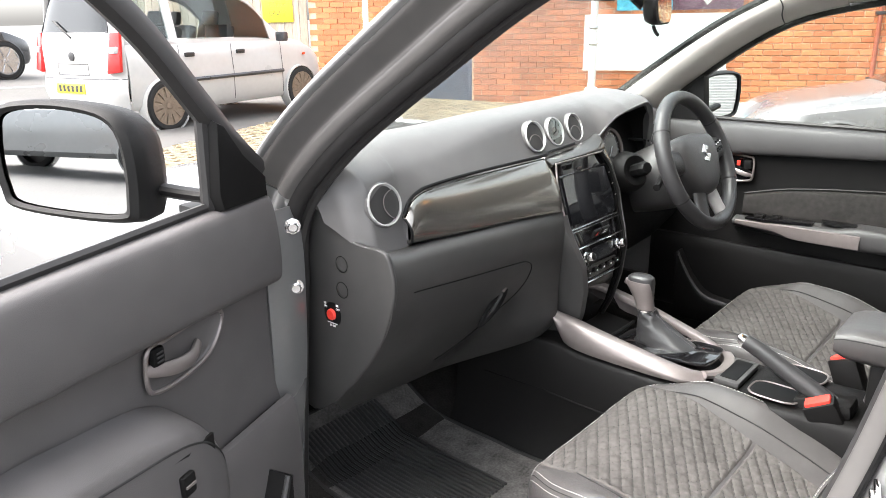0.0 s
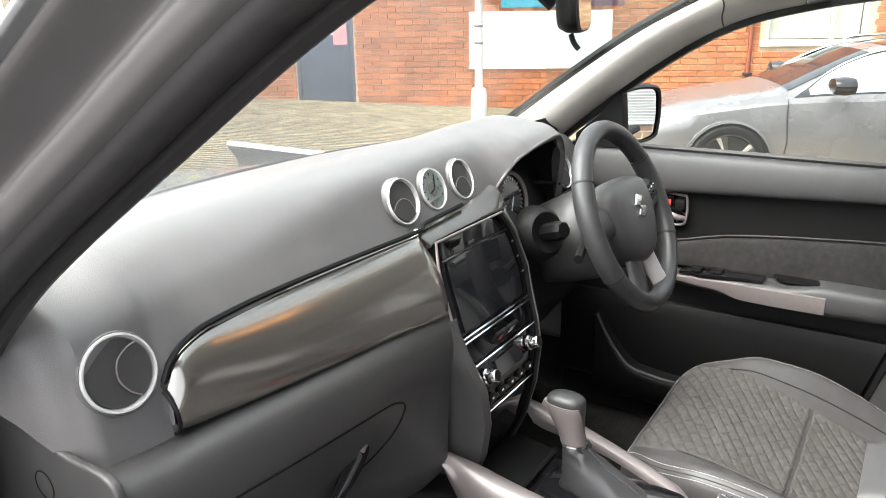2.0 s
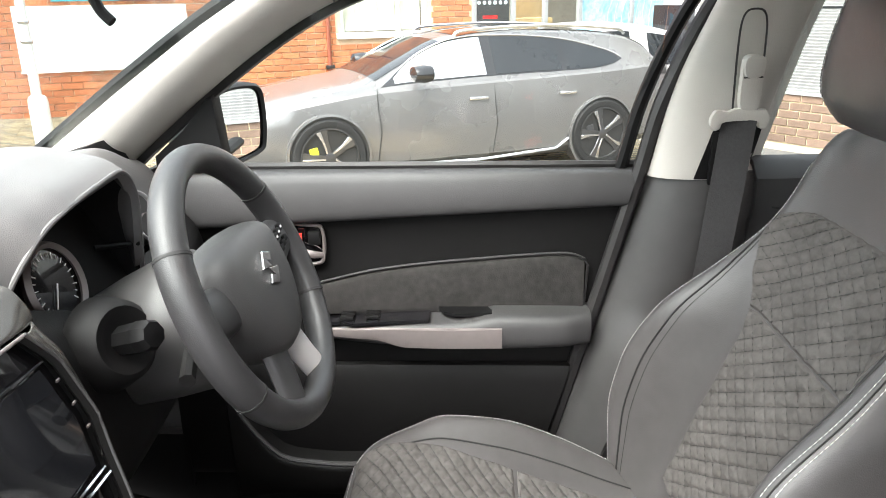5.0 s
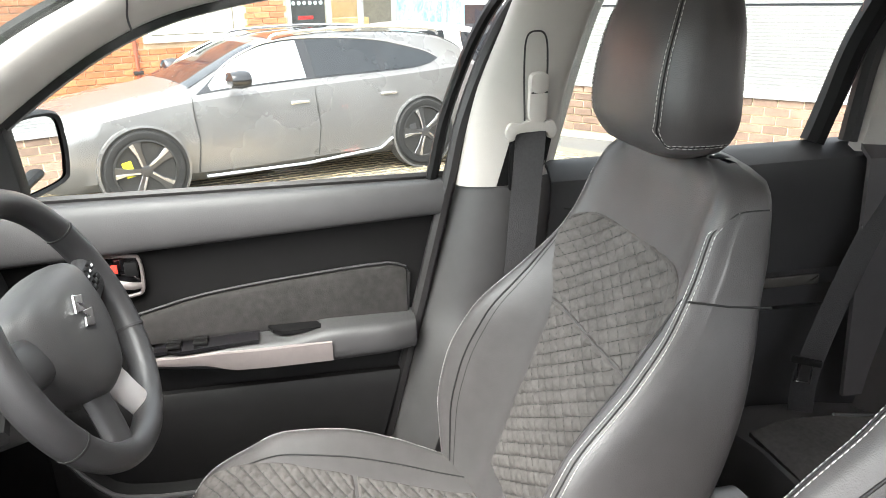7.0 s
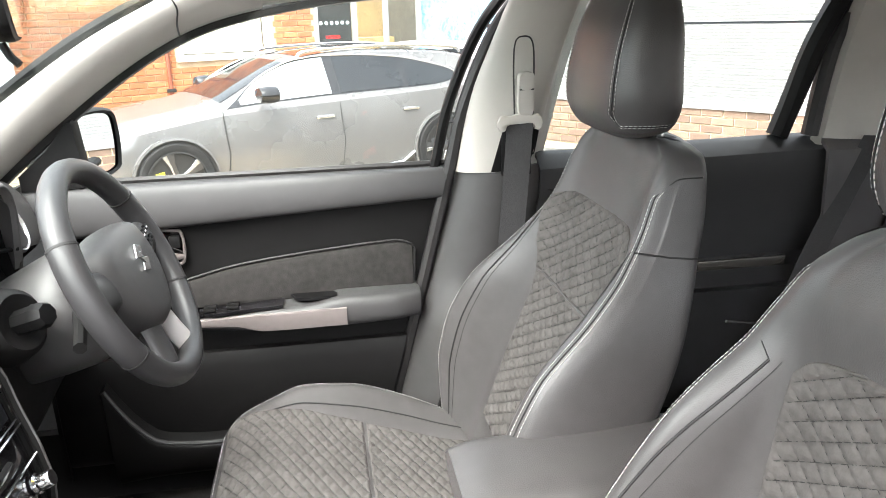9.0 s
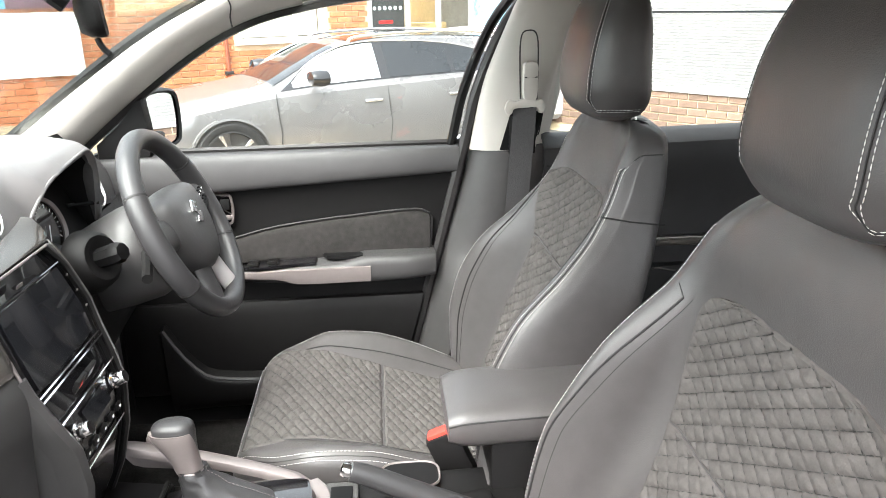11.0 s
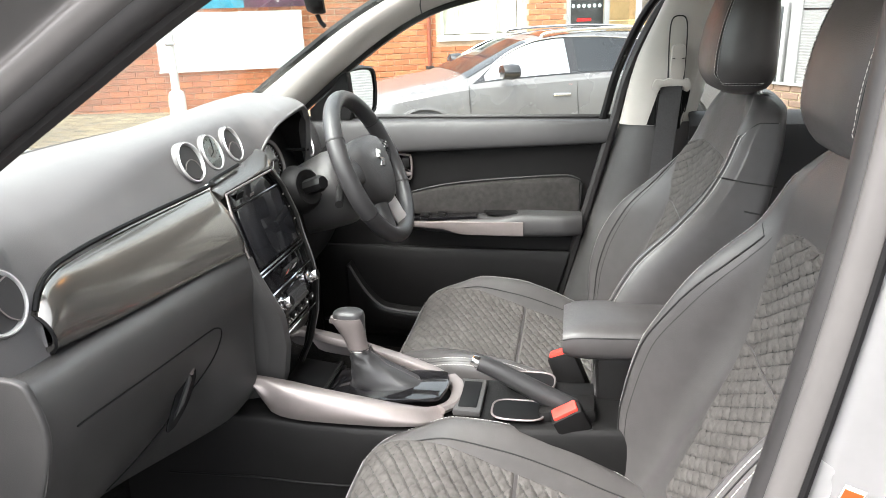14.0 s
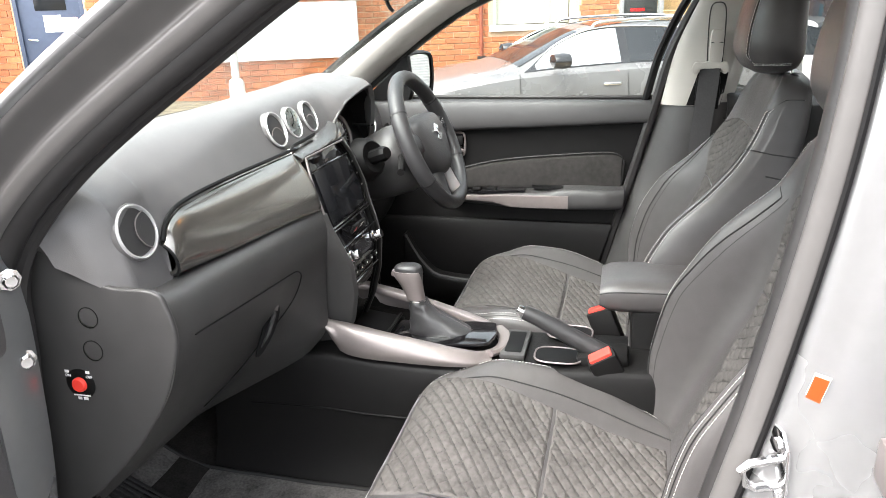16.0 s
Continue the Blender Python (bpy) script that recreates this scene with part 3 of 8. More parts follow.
# rear door edge with latch, seen outside the middle pillar
rdoor = thing("rear_door", "silver rear door edge with a black latch", "car door", (-0.775, -0.04, 0.8))
edge = [[Vector((-0.70 - b, y, z)) for b, y in ((0.0, -0.035), (0.03, -0.02), (0.065, -0.015), (0.085, -0.03), (0.09, -0.12))] for z in [lerp(0.4, 1.12, i / 11) for i in range(12)]]
part("edge_panel", shell(edge, 0.01), M_PAINT, rdoor)
for z in (0.965, 0.875):
    part("hinge", box((0.05, 0.03, 0.045), pose(-0.765, -0.012, z), 0.008), M_SILVER, rdoor, "painted door hinge")
part("wiring_boot", tube(spline([(-0.735, 0.0, 0.845), (-0.755, 0.004, 0.83), (-0.765, -0.02, 0.80)], 4), 0.016, 10), M_SEAL, rdoor, "black wiring boot")

# ================= dashboard =================
dash = thing("dashboard", "dark grey moulded car dashboard with silver-ringed vents", "dashboard", (0, 0.9, 0.6))
# outline of the soft upper part from the windscreen to the seam above the trim, by place across the car
TOPS = [
    (-0.672, [(1.14, 1.095), (1.06, 1.112), (1.0, 1.120), (0.965, 1.118), (0.945, 1.108), (0.930, 1.090), (0.920, 1.070)]),
    (-0.655, [(1.20, 1.095), (1.06, 1.135), (0.97, 1.150), (0.925, 1.143), (0.890, 1.115), (0.874, 1.080), (0.862, 1.036)]),
    (-0.630, [(1.25, 1.110), (1.06, 1.152), (0.965, 1.174), (0.915, 1.167), (0.866, 1.138), (0.8525, 1.09), (0.833, 1.008)]),
    (-0.562, [(1.29, 1.115), (1.07, 1.159), (0.965, 1.186), (0.915, 1.180), (0.870, 1.149), (0.856, 1.105), (0.832, 1.008)]),
    (-0.553, [(1.30, 1.115), (1.07, 1.160), (0.968, 1.188), (0.917, 1.182), (0.879, 1.154), (0.860, 1.122), (0.842, 1.078)]),
    (-0.48, [(1.31, 1.118), (1.08, 1.162), (0.98, 1.192), (0.928, 1.187), (0.885, 1.158), (0.862, 1.13), (0.846, 1.105)]),
    (-0.15, [(1.345, 1.12), (1.10, 1.167), (1.0, 1.197), (0.945, 1.197), (0.905, 1.182), (0.878, 1.135), (0.862, 1.106)]),
    (0.06, [(1.345, 1.12), (1.10, 1.168), (1.0, 1.200), (0.945, 1.200), (0.905, 1.184), (0.878, 1.135), (0.865, 1.108)]),
    (0.12, [(1.345, 1.12), (1.10, 1.168), (1.0, 1.200), (0.945, 1.200), (0.905, 1.184), (0.878, 1.147), (0.862, 1.113)]),
    (0.175, [(1.34, 1.12), (1.10, 1.169), (1.0, 1.202), (0.945, 1.202), (0.905, 1.191), (0.872, 1.174), (0.853, 1.153)]),
    (0.23, [(1.33, 1.12), (1.10, 1.170), (1.0, 1.204), (0.945, 1.204), (0.905, 1.197), (0.868, 1.186), (0.848, 1.170)]),
    (0.345, [(1.29, 1.12), (1.10, 1.170), (1.0, 1.204), (0.945, 1.206), (0.905, 1.201), (0.868, 1.193), (0.847, 1.180)]),
    (0.385, [(1.27, 1.12), (1.10, 1.167), (1.0, 1.198), (0.945, 1.198), (0.91, 1.189), (0.875, 1.173), (0.853, 1.150)]),
    (0.408, [(1.255, 1.12), (1.10, 1.16), (1.0, 1.188), (0.95, 1.18), (0.915, 1.16), (0.885, 1.11), (0.868, 1.04)]),
    (0.45, [(1.23, 1.12), (1.09, 1.155), (1.0, 1.172), (0.96, 1.165), (0.94, 1.14), (0.925, 1.09), (0.918, 1.04)]),
    (0.57, [(1.16, 1.12), (1.07, 1.148), (1.0, 1.163), (0.975, 1.15), (0.955, 1.12), (0.945, 1.08), (0.938, 1.02)]),
    (0.70, [(1.08, 1.09), (1.03, 1.11), (1.0, 1.12), (0.975, 1.105), (0.955, 1.075), (0.945, 1.04), (0.94, 1.0)]),
]


def between(stations, x):
    for (x0, a), (x1, b) in zip(stations, stations[1:]):
        if x <= x1:
            f = max(0, (x - x0) / (x1 - x0))
            f = f * f * (3 - 2 * f) * 0.6 + f * 0.4
            return [(lerp(p[0], q[0], f), lerp(p[1], q[1], f)) for p, q in zip(a, b)]
    return stations[-1][1]


def dash_rows(stations, x0, x1, n, steps=5):
    return [spline([(lerp(x0, x1, i / n), y, z) for y, z in between(stations, lerp(x0, x1, i / n))], steps) for i in range(n + 1)]


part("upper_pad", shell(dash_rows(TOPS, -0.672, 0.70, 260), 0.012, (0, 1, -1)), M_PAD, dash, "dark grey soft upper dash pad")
LOWS = [
    (-0.655, [(0.845, 1.022), (0.815, 1.030), (0.79, 1.02), (0.778, 0.985), (0.785, 0.93), (0.81, 0.875), (0.865, 0.80), (0.945, 0.715)]),
    (-0.58, [(0.842, 1.018), (0.808, 1.020), (0.79, 1.005), (0.785, 0.965), (0.80, 0.915), (0.83, 0.85), (0.885, 0.765), (1.0, 0.65)]),
    (-0.30, [(0.818, 1.012), (0.798, 1.008), (0.785, 0.988), (0.785, 0.945), (0.805, 0.90), (0.838, 0.83), (0.90, 0.74), (1.02, 0.62)]),
    (-0.15, [(0.80, 1.008), (0.790, 0.996), (0.782, 0.975), (0.782, 0.94), (0.79, 0.89), (0.795, 0.82), (0.80, 0.755), (0.84, 0.70)]),
]
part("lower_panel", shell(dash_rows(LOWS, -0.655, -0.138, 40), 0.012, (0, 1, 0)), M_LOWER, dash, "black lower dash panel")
# end cap beside the door
CAP = [(0.945, 1.118), (0.905, 1.09), (0.872, 1.045), (0.80, 1.04), (0.783, 1.02), (0.775, 0.975), (0.79, 0.92), (0.815, 0.868), (0.87, 0.795), (0.95, 0.715), (1.02, 0.69), (1.08, 0.8), (1.08, 1.05), (1.0, 1.11)]
capm = Matrix(((0, 0, -1, -0.648), (1, 0, 0, 0), (0, 1, 0, 0), (0, 0, 0, 1)))
cap2 = [(p.x, p.y) for p in spline([(y, z, 0) for y, z in CAP], 4, closed=True)]
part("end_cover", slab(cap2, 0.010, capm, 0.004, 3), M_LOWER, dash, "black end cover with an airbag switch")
for y, z in ((0.898, 0.998), (0.90, 0.951)):
    plug_m = Matrix(((0, 0, -1, -0.656), (1, 0, 0, y), (0, 1, 0, z), (0, 0, 0, 1)))
    part("plug", lathe([(0.0135, 0.0), (0.0135, 0.0022), (0.012, 0.0028), (0.0, 0.0024)], 24, plug_m), M_LOWER, dash)
    part("plug_gap", lathe([(0.0136, 0.0), (0.0136, 0.0026), (0.0148, 0.0026), (0.0148, 0.0)], 24, plug_m, closed=True), M_DARK, dash)
swm = Matrix(((0, 0, -1, -0.657), (-1, 0, 0, 0.929), (0, 1, 0, 0.900), (0, 0, 0, 1)))
part("switch_plate", lathe([(0.022, 0.0), (0.022, 0.002), (0.020, 0.003), (0.0, 0.003)], 24, swm), M_DARK, dash)
part("airbag_switch", lathe([(0.0105, 0.002), (0.0105, 0.006), (0.009, 0.008), (0.0, 0.008)], 20, swm), M_RED, dash, "red airbag switch")
text("switch_word", "OFF", 0.0055, swm @ pose(0.016, 0.012, 0.0032), M_WHITE, dash)
text("switch_word", "ON", 0.0055, swm @ pose(-0.016, 0.012, 0.0032), M_WHITE, dash)
for dx, dy, w, h in ((0.0, -0.0165, 0.026, 0.002), (-0.004, -0.021, 0.006, 0.004), (0.005, -0.021, 0.007, 0.004), (-0.017, 0.018, 0.006, 0.004), (0.015, 0.019, 0.006, 0.004)):
    part("switch_mark", box((w, h, 0.0006), swm @ pose(dx, dy, 0.0033), 0), M_WHITE, dash, smooth=False)
# inner closing wall so that nothing shows through
part("dash_core", shell([[Vector((x, y, z)) for y, z in ((1.30, 1.08), (1.0, 1.16), (0.93, 1.10), (0.89, 1.0), (0.92, 0.85), (1.1, 0.66), (1.34, 0.6))] for x in (-0.635, -0.3, -0.13)], 0.01), M_DARK, dash)
part("dash_core", shell([[Vector((x, y, z)) for y, z in ((1.30, 1.07), (1.02, 1.15), (1.0, 1.10), (0.97, 1.0), (0.93, 0.85), (1.1, 0.66), (1.34, 0.6))] for x in (-0.13, 0.3, 0.69)], 0.01), M_DARK, dash)

# sweeping metal-look trim, rolled in where it meets the screen panel
tr = []
for i in range(53):
    f = i / 52
    x = lerp(-0.562, -0.128, f)
    zt = table(f, [(0, 1.066), (0.025, 1.084), (0.07, 1.096), (0.14, 1.102), (0.5, 1.105), (1, 1.106)])
    zb = table(f, [(0, 1.026), (0.3, 1.020), (0.7, 1.012), (1, 1.000)])
    yt = table(f, [(0, 0.836), (0.3, 0.846), (1, 0.834)])
    yb = table(f, [(0, 0.832), (0.3, 0.816), (1, 0.792)])
    roll = 0.012 * max(0, (f - 0.94) / 0.06) ** 2
    tr.append(spline([(x, yt + 0.012, zt + 0.002), (x, yt + roll, zt), (x, lerp(yt, yb, 0.35) - 0.010 + roll, lerp(zt, zb, 0.3)), (x, lerp(yt, yb, 0.75) - 0.013 + roll, lerp(zt, zb, 0.7)), (x, yb - 0.006 + roll, zb), (x, yb + 0.012, zb - 0.003)], 5))
part("trim_gap", tube([q + Vector((-0.003, -0.001, 0)) for q in tr[0][4:-4]], 0.0022, 6), M_DARK, dash)
part("trim_panel", shell(tr, 0.006, (0, 1, 0)), M_TRIM, dash, "glossy brushed dark metal-look trim")
brow = []
for i in range(25):
    f = i / 24
    x = lerp(-0.134, 0.108, f)
    zt = table(f, [(0, 1.104), (0.7, 1.110), (0.92, 1.118), (1, 1.124)])
    zb = table(f, [(0, 1.092), (0.08, 1.0965), (0.8, 1.097), (1, 1.092)])
    yt = table(f, [(0, 0.838), (0.2, 0.848), (1, 0.852)])
    yb = table(f, [(0, 0.824), (0.1, 0.828), (0.85, 0.830), (1, 0.838)])
    brow.append(spline([(x, yt + 0.014, zt + 0.003), (x, yt, zt), (x, lerp(yt, yb, 0.5) - 0.006, lerp(zt, zb, 0.5)), (x, yb - 0.003, zb), (x, yb + 0.010, zb - 0.004)], 4))
part("trim_brow", shell(brow, 0.004, (0, 1, 0)), M_DARKTRIM, dash, "metal-look trim band over the screen, dark reflection in its colour")
part("pad_groove", tube([r[0] + Vector((0, -0.008, 0.006)) for r in tr] + [r[0] + Vector((0, -0.008, 0.006)) for r in brow[2:15]], 0.0032, 6), M_DARK, dash)

# glovebox door line and handle
def low_point(x, z, lift=0.0):
    """The point of the lower dash panel at x and height z."""
    row_ = spline([(x, y, zz) for y, zz in between(LOWS, x)], 12)[20:]
    for p, q in zip(row_, row_[1:]):
        if q.z <= z:
            return Vector((x, p.lerp(q, min(1, (p.z - z) / max(1e-6, p.z - q.z))).y - lift, z))
    return Vector((x, row_[-1].y - lift, row_[-1].z))


gl = [low_point(q.x, q.z, 0.0005) for q in spline([(-0.60, 0, 0.957), (-0.464, 0, 0.943), (-0.30, 0, 0.928), (-0.262, 0, 0.921), (-0.240, 0, 0.904), (-0.243, 0, 0.875), (-0.262, 0, 0.845), (-0.30, 0, 0.800), (-0.35, 0, 0.755), (-0.40, 0, 0.715)], 12)]
part("glovebox_gap", tube(gl, 0.0013, 6), M_DARK, dash)
gm = frame_at(low_point(-0.332, 0.846, 0.001), (0.85, -0.12, 0.42), (-0.2, 0.45, 0.85))
bowl_ = [(q.x, q.y) for q in spline([(-0.056, -0.014, 0), (-0.02, -0.002, 0), (0.034, 0.014, 0), (0.050, 0.008, 0), (0.040, -0.008, 0), (0.0, -0.020, 0), (-0.045, -0.022, 0)], 5, closed=True)]
part("latch_bowl", slab(bowl_, 0.003, gm, 0.001), M_DARK, dash, "dark latch recess")
part("glovebox_handle", slab([(-0.040, -0.014), (0.02, 0.0), (0.034, 0.008), (0.028, -0.004), (-0.01, -0.014)], 0.008, gm, 0.002), M_LOWER, dash, "black glovebox latch")
part("latch_tip", box((0.012, 0.012, 0.004), gm @ pose(0.036, 0.006, 0.007, 0, 0, 20), 0.001), M_SILVER, dash)


M_FLAP = material("vent_flap", (0.040, 0.039, 0.039), 0.45, vary=0.1, scale=8)


def vent(at, normal, r, clock=False, turn=0):
    """A round vent: chrome ring, grey barrel and a curved flap turned by turn degrees (or a clock face)."""
    z = Vector(normal).normalized()
    m = z.to_track_quat("Z", "Y").to_matrix().to_4x4()
    m.translation = Vector(at)
    part("bezel", lathe([(r * 1.07, -0.014), (r * 1.06, 0.000), (r * 1.03, 0.002), (r * 0.99, 0.001), (r * 0.99, -0.014)], 48, m, closed=True), M_PAD, dash)
    part("vent_ring", lathe([(r * 0.99, -0.004), (r * 1.005, 0.002), (r * 0.98, 0.0050), (r * 0.935, 0.0050), (r * 0.895, 0.0015), (r * 0.885, -0.004)], 48, m, closed=True), M_RING, dash, "bright vent ring")
    if clock:
        part("clock_face", lathe([(r * 0.88, 0.0), (r * 0.86, 0.001), (0, 0.001)], 32, m), material("clock_dial", (0.30, 0.30, 0.30), 0.3, 0.4, vary=0.25, scale=30), dash, "pale clock dial")
        part("clock_boss", lathe([(r * 0.34, 0.001), (r * 0.34, 0.003), (r * 0.2, 0.004), (0, 0.004)], 20, m), M_SILVER, dash)
        for k in range(12):
            part("hour_mark", box((r * 0.13, 0.0016, 0.0010), m @ pose(0, 0, 0.0014) @ pose(0, 0, 0, 0, 0, 30 * k) @ pose(r * 0.74, 0, 0), 0), M_DARK, dash)
        for a, l in ((70, 0.62), (200, 0.45)):
            part("clock_hand", box((r * l, 0.0018, 0.0012), m @ pose(0, 0, 0.0048) @ pose(0, 0, 0, 0, 0, a) @ pose(r * l / 2, 0, 0), 0), M_DARK, dash)
        g = part("clock_glass", lathe([(r * 0.88, 0.005), (r * 0.6, 0.0068), (0, 0.0078)], 32, m), M_GLASS, dash)
        g.visible_shadow = False
        return
    part("vent_barrel", lathe([(r * 0.885, -0.003), (r * 0.86, 0.0), (r * 0.5, 0.001), (0, 0.001)], 40, m), M_FLAP, dash)
    tm_ = m @ pose(0, 0, 0.0008, 0, 0, turn)
    arch = spline([(-r * 0.80, -r * 0.26, 0), (-r * 0.52, r * 0.0, 0), (-r * 0.1, r * 0.12, 0), (r * 0.30, -r * 0.05, 0), (r * 0.48, -r * 0.40, 0), (r * 0.50, -r * 0.68, 0)], 5)
    low = [(r * 0.85 * math.cos(a), r * 0.85 * math.sin(a)) for a in [lerp(radians(-54), radians(-162), k / 14) for k in range(15)]]
    part("vent_flap", slab([(q.x, q.y) for q in arch] + low, 0.0035, tm_, 0.0008, 1), M_FLAP, dash)
    part("flap_edge", tube([tm_ @ (q + Vector((0, 0, 0.0036))) for q in arch], r * 0.022, 6), M_SILVER, dash)


vent((-0.598, 0.852, 1.097), (-0.04, -1, 0.28), 0.0365, turn=100)
vent((-0.119, 0.8785, 1.147), (-0.02, -1, 0.36), 0.034)
vent((-0.035, 0.883, 1.147), (0.02, -1, 0.36), 0.032, clock=True)
vent((0.046, 0.883, 1.147), (0.05, -1, 0.36), 0.033)
vent((0.572, 0.936, 1.058), (0.05, -1, 0.30), 0.040)
# demister slot on the top corner
slot_m = frame_at((-0.578, 0.962, 1.183), (1, 0.30, 0.04), (-0.3, 1, -0.22))
slot_out = [(q.x, q.y) for q in spline([(-0.045, -0.018, 0), (0.02, -0.016, 0), (0.055, 0.002, 0), (0.03, 0.018, 0), (-0.03, 0.022, 0), (-0.05, 0.004, 0)], 4, closed=True)]
part("demister_slot", slab(slot_out, 0.006, slot_m @ pose(0, 0, -0.002), 0.0015), M_DARK, dash, "black demister slot")
part("slot_rim", tube([slot_m @ Vector((x, y, 0.004)) for x, y in slot_out], 0.0022, 6, closed=True), M_PAD, dash)
for k in range(4):
    part("slot_fin", box((0.066 - 0.008 * abs(k - 1), 0.0022, 0.006), slot_m @ pose(-0.002, -0.010 + 0.0075 * k, 0.005), 0), M_LOWER, dash)

# instrument hood and dials
lip = spline([(0.103, 0.870, 1.05), (0.12, 0.861, 1.11), (0.175, 0.852, 1.153), (0.23, 0.847, 1.169), (0.29, 0.845, 1.178), (0.345, 0.846, 1.179), (0.385, 0.852, 1.149), (0.402, 0.860, 1.09), (0.409, 0.870, 1.02)], 6)
hood_c = Vector((0.26, 0.92, 1.06))
part("instrument_hood", tube([p + Vector((0, 0.003, -0.002)) for p in lip], 0.003, 8), M_PAD, dash, "dark grey rolled edge of the instrument hood")
inner = [[p + Vector((0, 0.005, -0.004)) for p in lip]] + [[Vector((lerp(p.x, hood_c.x, f), lerp(p.y, 0.935, g), lerp(p.z, hood_c.z, f))) for p in lip] for f, g in ((0.05, 0.3), (0.09, 0.65), (0.13, 1.0))]
part("hood_liner", shell(inner, 0.004, (0, 0, 1)), M_DARK, dash, "black hood lining")
part("cluster_face", box((0.32, 0.17, 0.012), frame_at((0.26, 0.912, 1.075), (1, 0, 0), (0, 0.30, 0.954)), 0.004), M_DARK, dash, "dark instrument panel")
for x in (0.243, 0.372):
    m = frame_at((x, 0.892 if x < 0.3 else 0.912, 1.074), (1, 0, 0), (0, 0.28, 0.96))
    part("dial", lathe([(0.046, -0.01), (0.046, 0.0), (0.0, 0.0)], 32, m), M_GLOSS, dash, "black instrument dial")
    if x > 0.3:
        continue
    part("dial_ring", lathe([(0.046, -0.006), (0.050, 0.002), (0.046, 0.008), (0.041, 0.004)], 40, m, closed=True), M_SILVER, dash, "silver dial ring")
    for k in range(21):
        a = radians(225 - 270 * k / 20)
        part("dial_mark", box((0.007 if k % 2 == 0 else 0.004, 0.0011, 0.0008), m @ pose(0.034 * math.cos(a), 0.034 * math.sin(a), 0.001, 0, 0, math.degrees(a)), 0), M_WHITE, dash, smooth=False)
    part("needle", box((0.03, 0.0016, 0.001), m @ pose(-0.008, -0.011, 0.003, 0, 0, 232), 0), M_WHITE, dash)
part("trip_stalk", tube([(0.36, 0.905, 1.078), (0.398, 0.866, 1.072)], 0.0035, 8), M_DARK, dash)

# centre stack: metal-look frame, gloss panel, screen, controls
STACK = [(1.094, 0.828, -0.120, 0.072), (1.06, 0.815, -0.134, 0.094), (1.0, 0.795, -0.138, 0.104), (0.965, 0.785, -0.136, 0.098), (0.92, 0.766, -0.130, 0.085), (0.88, 0.752, -0.118, 0.070), (0.82, 0.752, -0.106, 0.055), (0.76, 0.765, -0.096, 0.045), (0.715, 0.785, -0.09, 0.04)]


def on_stack(f, z, lift=0.0):
    """A point of the stack's face: f from 0 at its near edge to 1, at height z."""
    for (z0, y0, a0, b0), (z1, y1, a1, b1) in zip(STACK, STACK[1:]):
        if z >= z1:
            t = min(1, (z0 - z) / (z0 - z1))
            return Vector((lerp(lerp(a0, a1, t), lerp(b0, b1, t), f), lerp(y0, y1, t) - lift, z + lift * 0.25))
    return Vector((0, 0.785, z))


zs = [lerp(1.094, 0.715, i / 40) for i in range(41)]
part("stack_panel", shell([[on_stack(f, z) + Vector((0, 0.010 * (abs(f - 0.5) * 2) ** 6, 0)) for f in [k / 16 for k in range(17)]] for z in zs], 0.02, (0, 1, 0)), M_GLOSS, dash, "gloss black centre panel")
for f, nm in ((0.0, "near"), (1.0, "far")):
    side = [[on_stack(f, z, 0.004) + Vector((d * (1 if f else -1), e, 0)) for d, e in ((-0.008, 0.0), (-0.003, -0.003), (0.003, 0.0), (0.008, 0.02), (0.004 if not f else 0.02, 0.12))] for z in (zs if f else zs[11:])]
    part("stack_edge", shell(side, 0.004), M_LOWER if f == 0 else M_PLASTIC, dash, "black stack side")
    part("stack_frame", tube([on_stack(f, z, 0.006) for z in zs[:(12 if f == 0 else 41)]], 0.0022, 8), M_SILVER if f == 0 else M_LOWER, dash, "slim stack frame")
part("stack_frame", tube([on_stack(f, 1.093, 0.005) for f in [k / 10 for k in range(11)]], 0.0020, 8), M_SILVER, dash)
wing_ = []
for i in range(16):
    z = lerp(1.092, 0.955, i / 15)
    w = table(-z, [(-1.10, 0.030), (-1.06, 0.020), (-1.0, 0.010), (-0.955, 0.003)])
    p = on_stack(1.0, z, 0.004)
    wing_.append(spline([p + Vector((0.0, 0.006, 0)), p + Vector((0.002, -0.001, 0)), p + Vector((w * 0.6, 0.001, 0.001)), p + Vector((w, 0.010, 0.002)), p + Vector((w + 0.002, 0.03, 0.002))], 3))
part("stack_wing", shell(wing_, 0.003, (0, 1, 0)), M_TRIM, dash, "tapering metal-look edge beside the screen")
part("stack_cheek", shell([[on_stack(0.0, z, -0.004) + Vector((-0.002, 0, 0)), on_stack(0.0, z, -0.03) + Vector((-0.012, 0.02, 0)), on_stack(0, z, -0.12) + Vector((-0.01, 0.06, 0))] for z in zs[9:]], 0.004), M_LOWER, dash)
part("stack_cheek", shell([[on_stack(1.0, z, -0.004) + Vector((0.002, 0, 0)), on_stack(1.0, z, -0.05) + Vector((0.012, 0.02, 0)), on_stack(1, z, -0.16) + Vector((0.02, 0.06, 0))] for z in zs], 0.004), M_PLASTIC, dash)
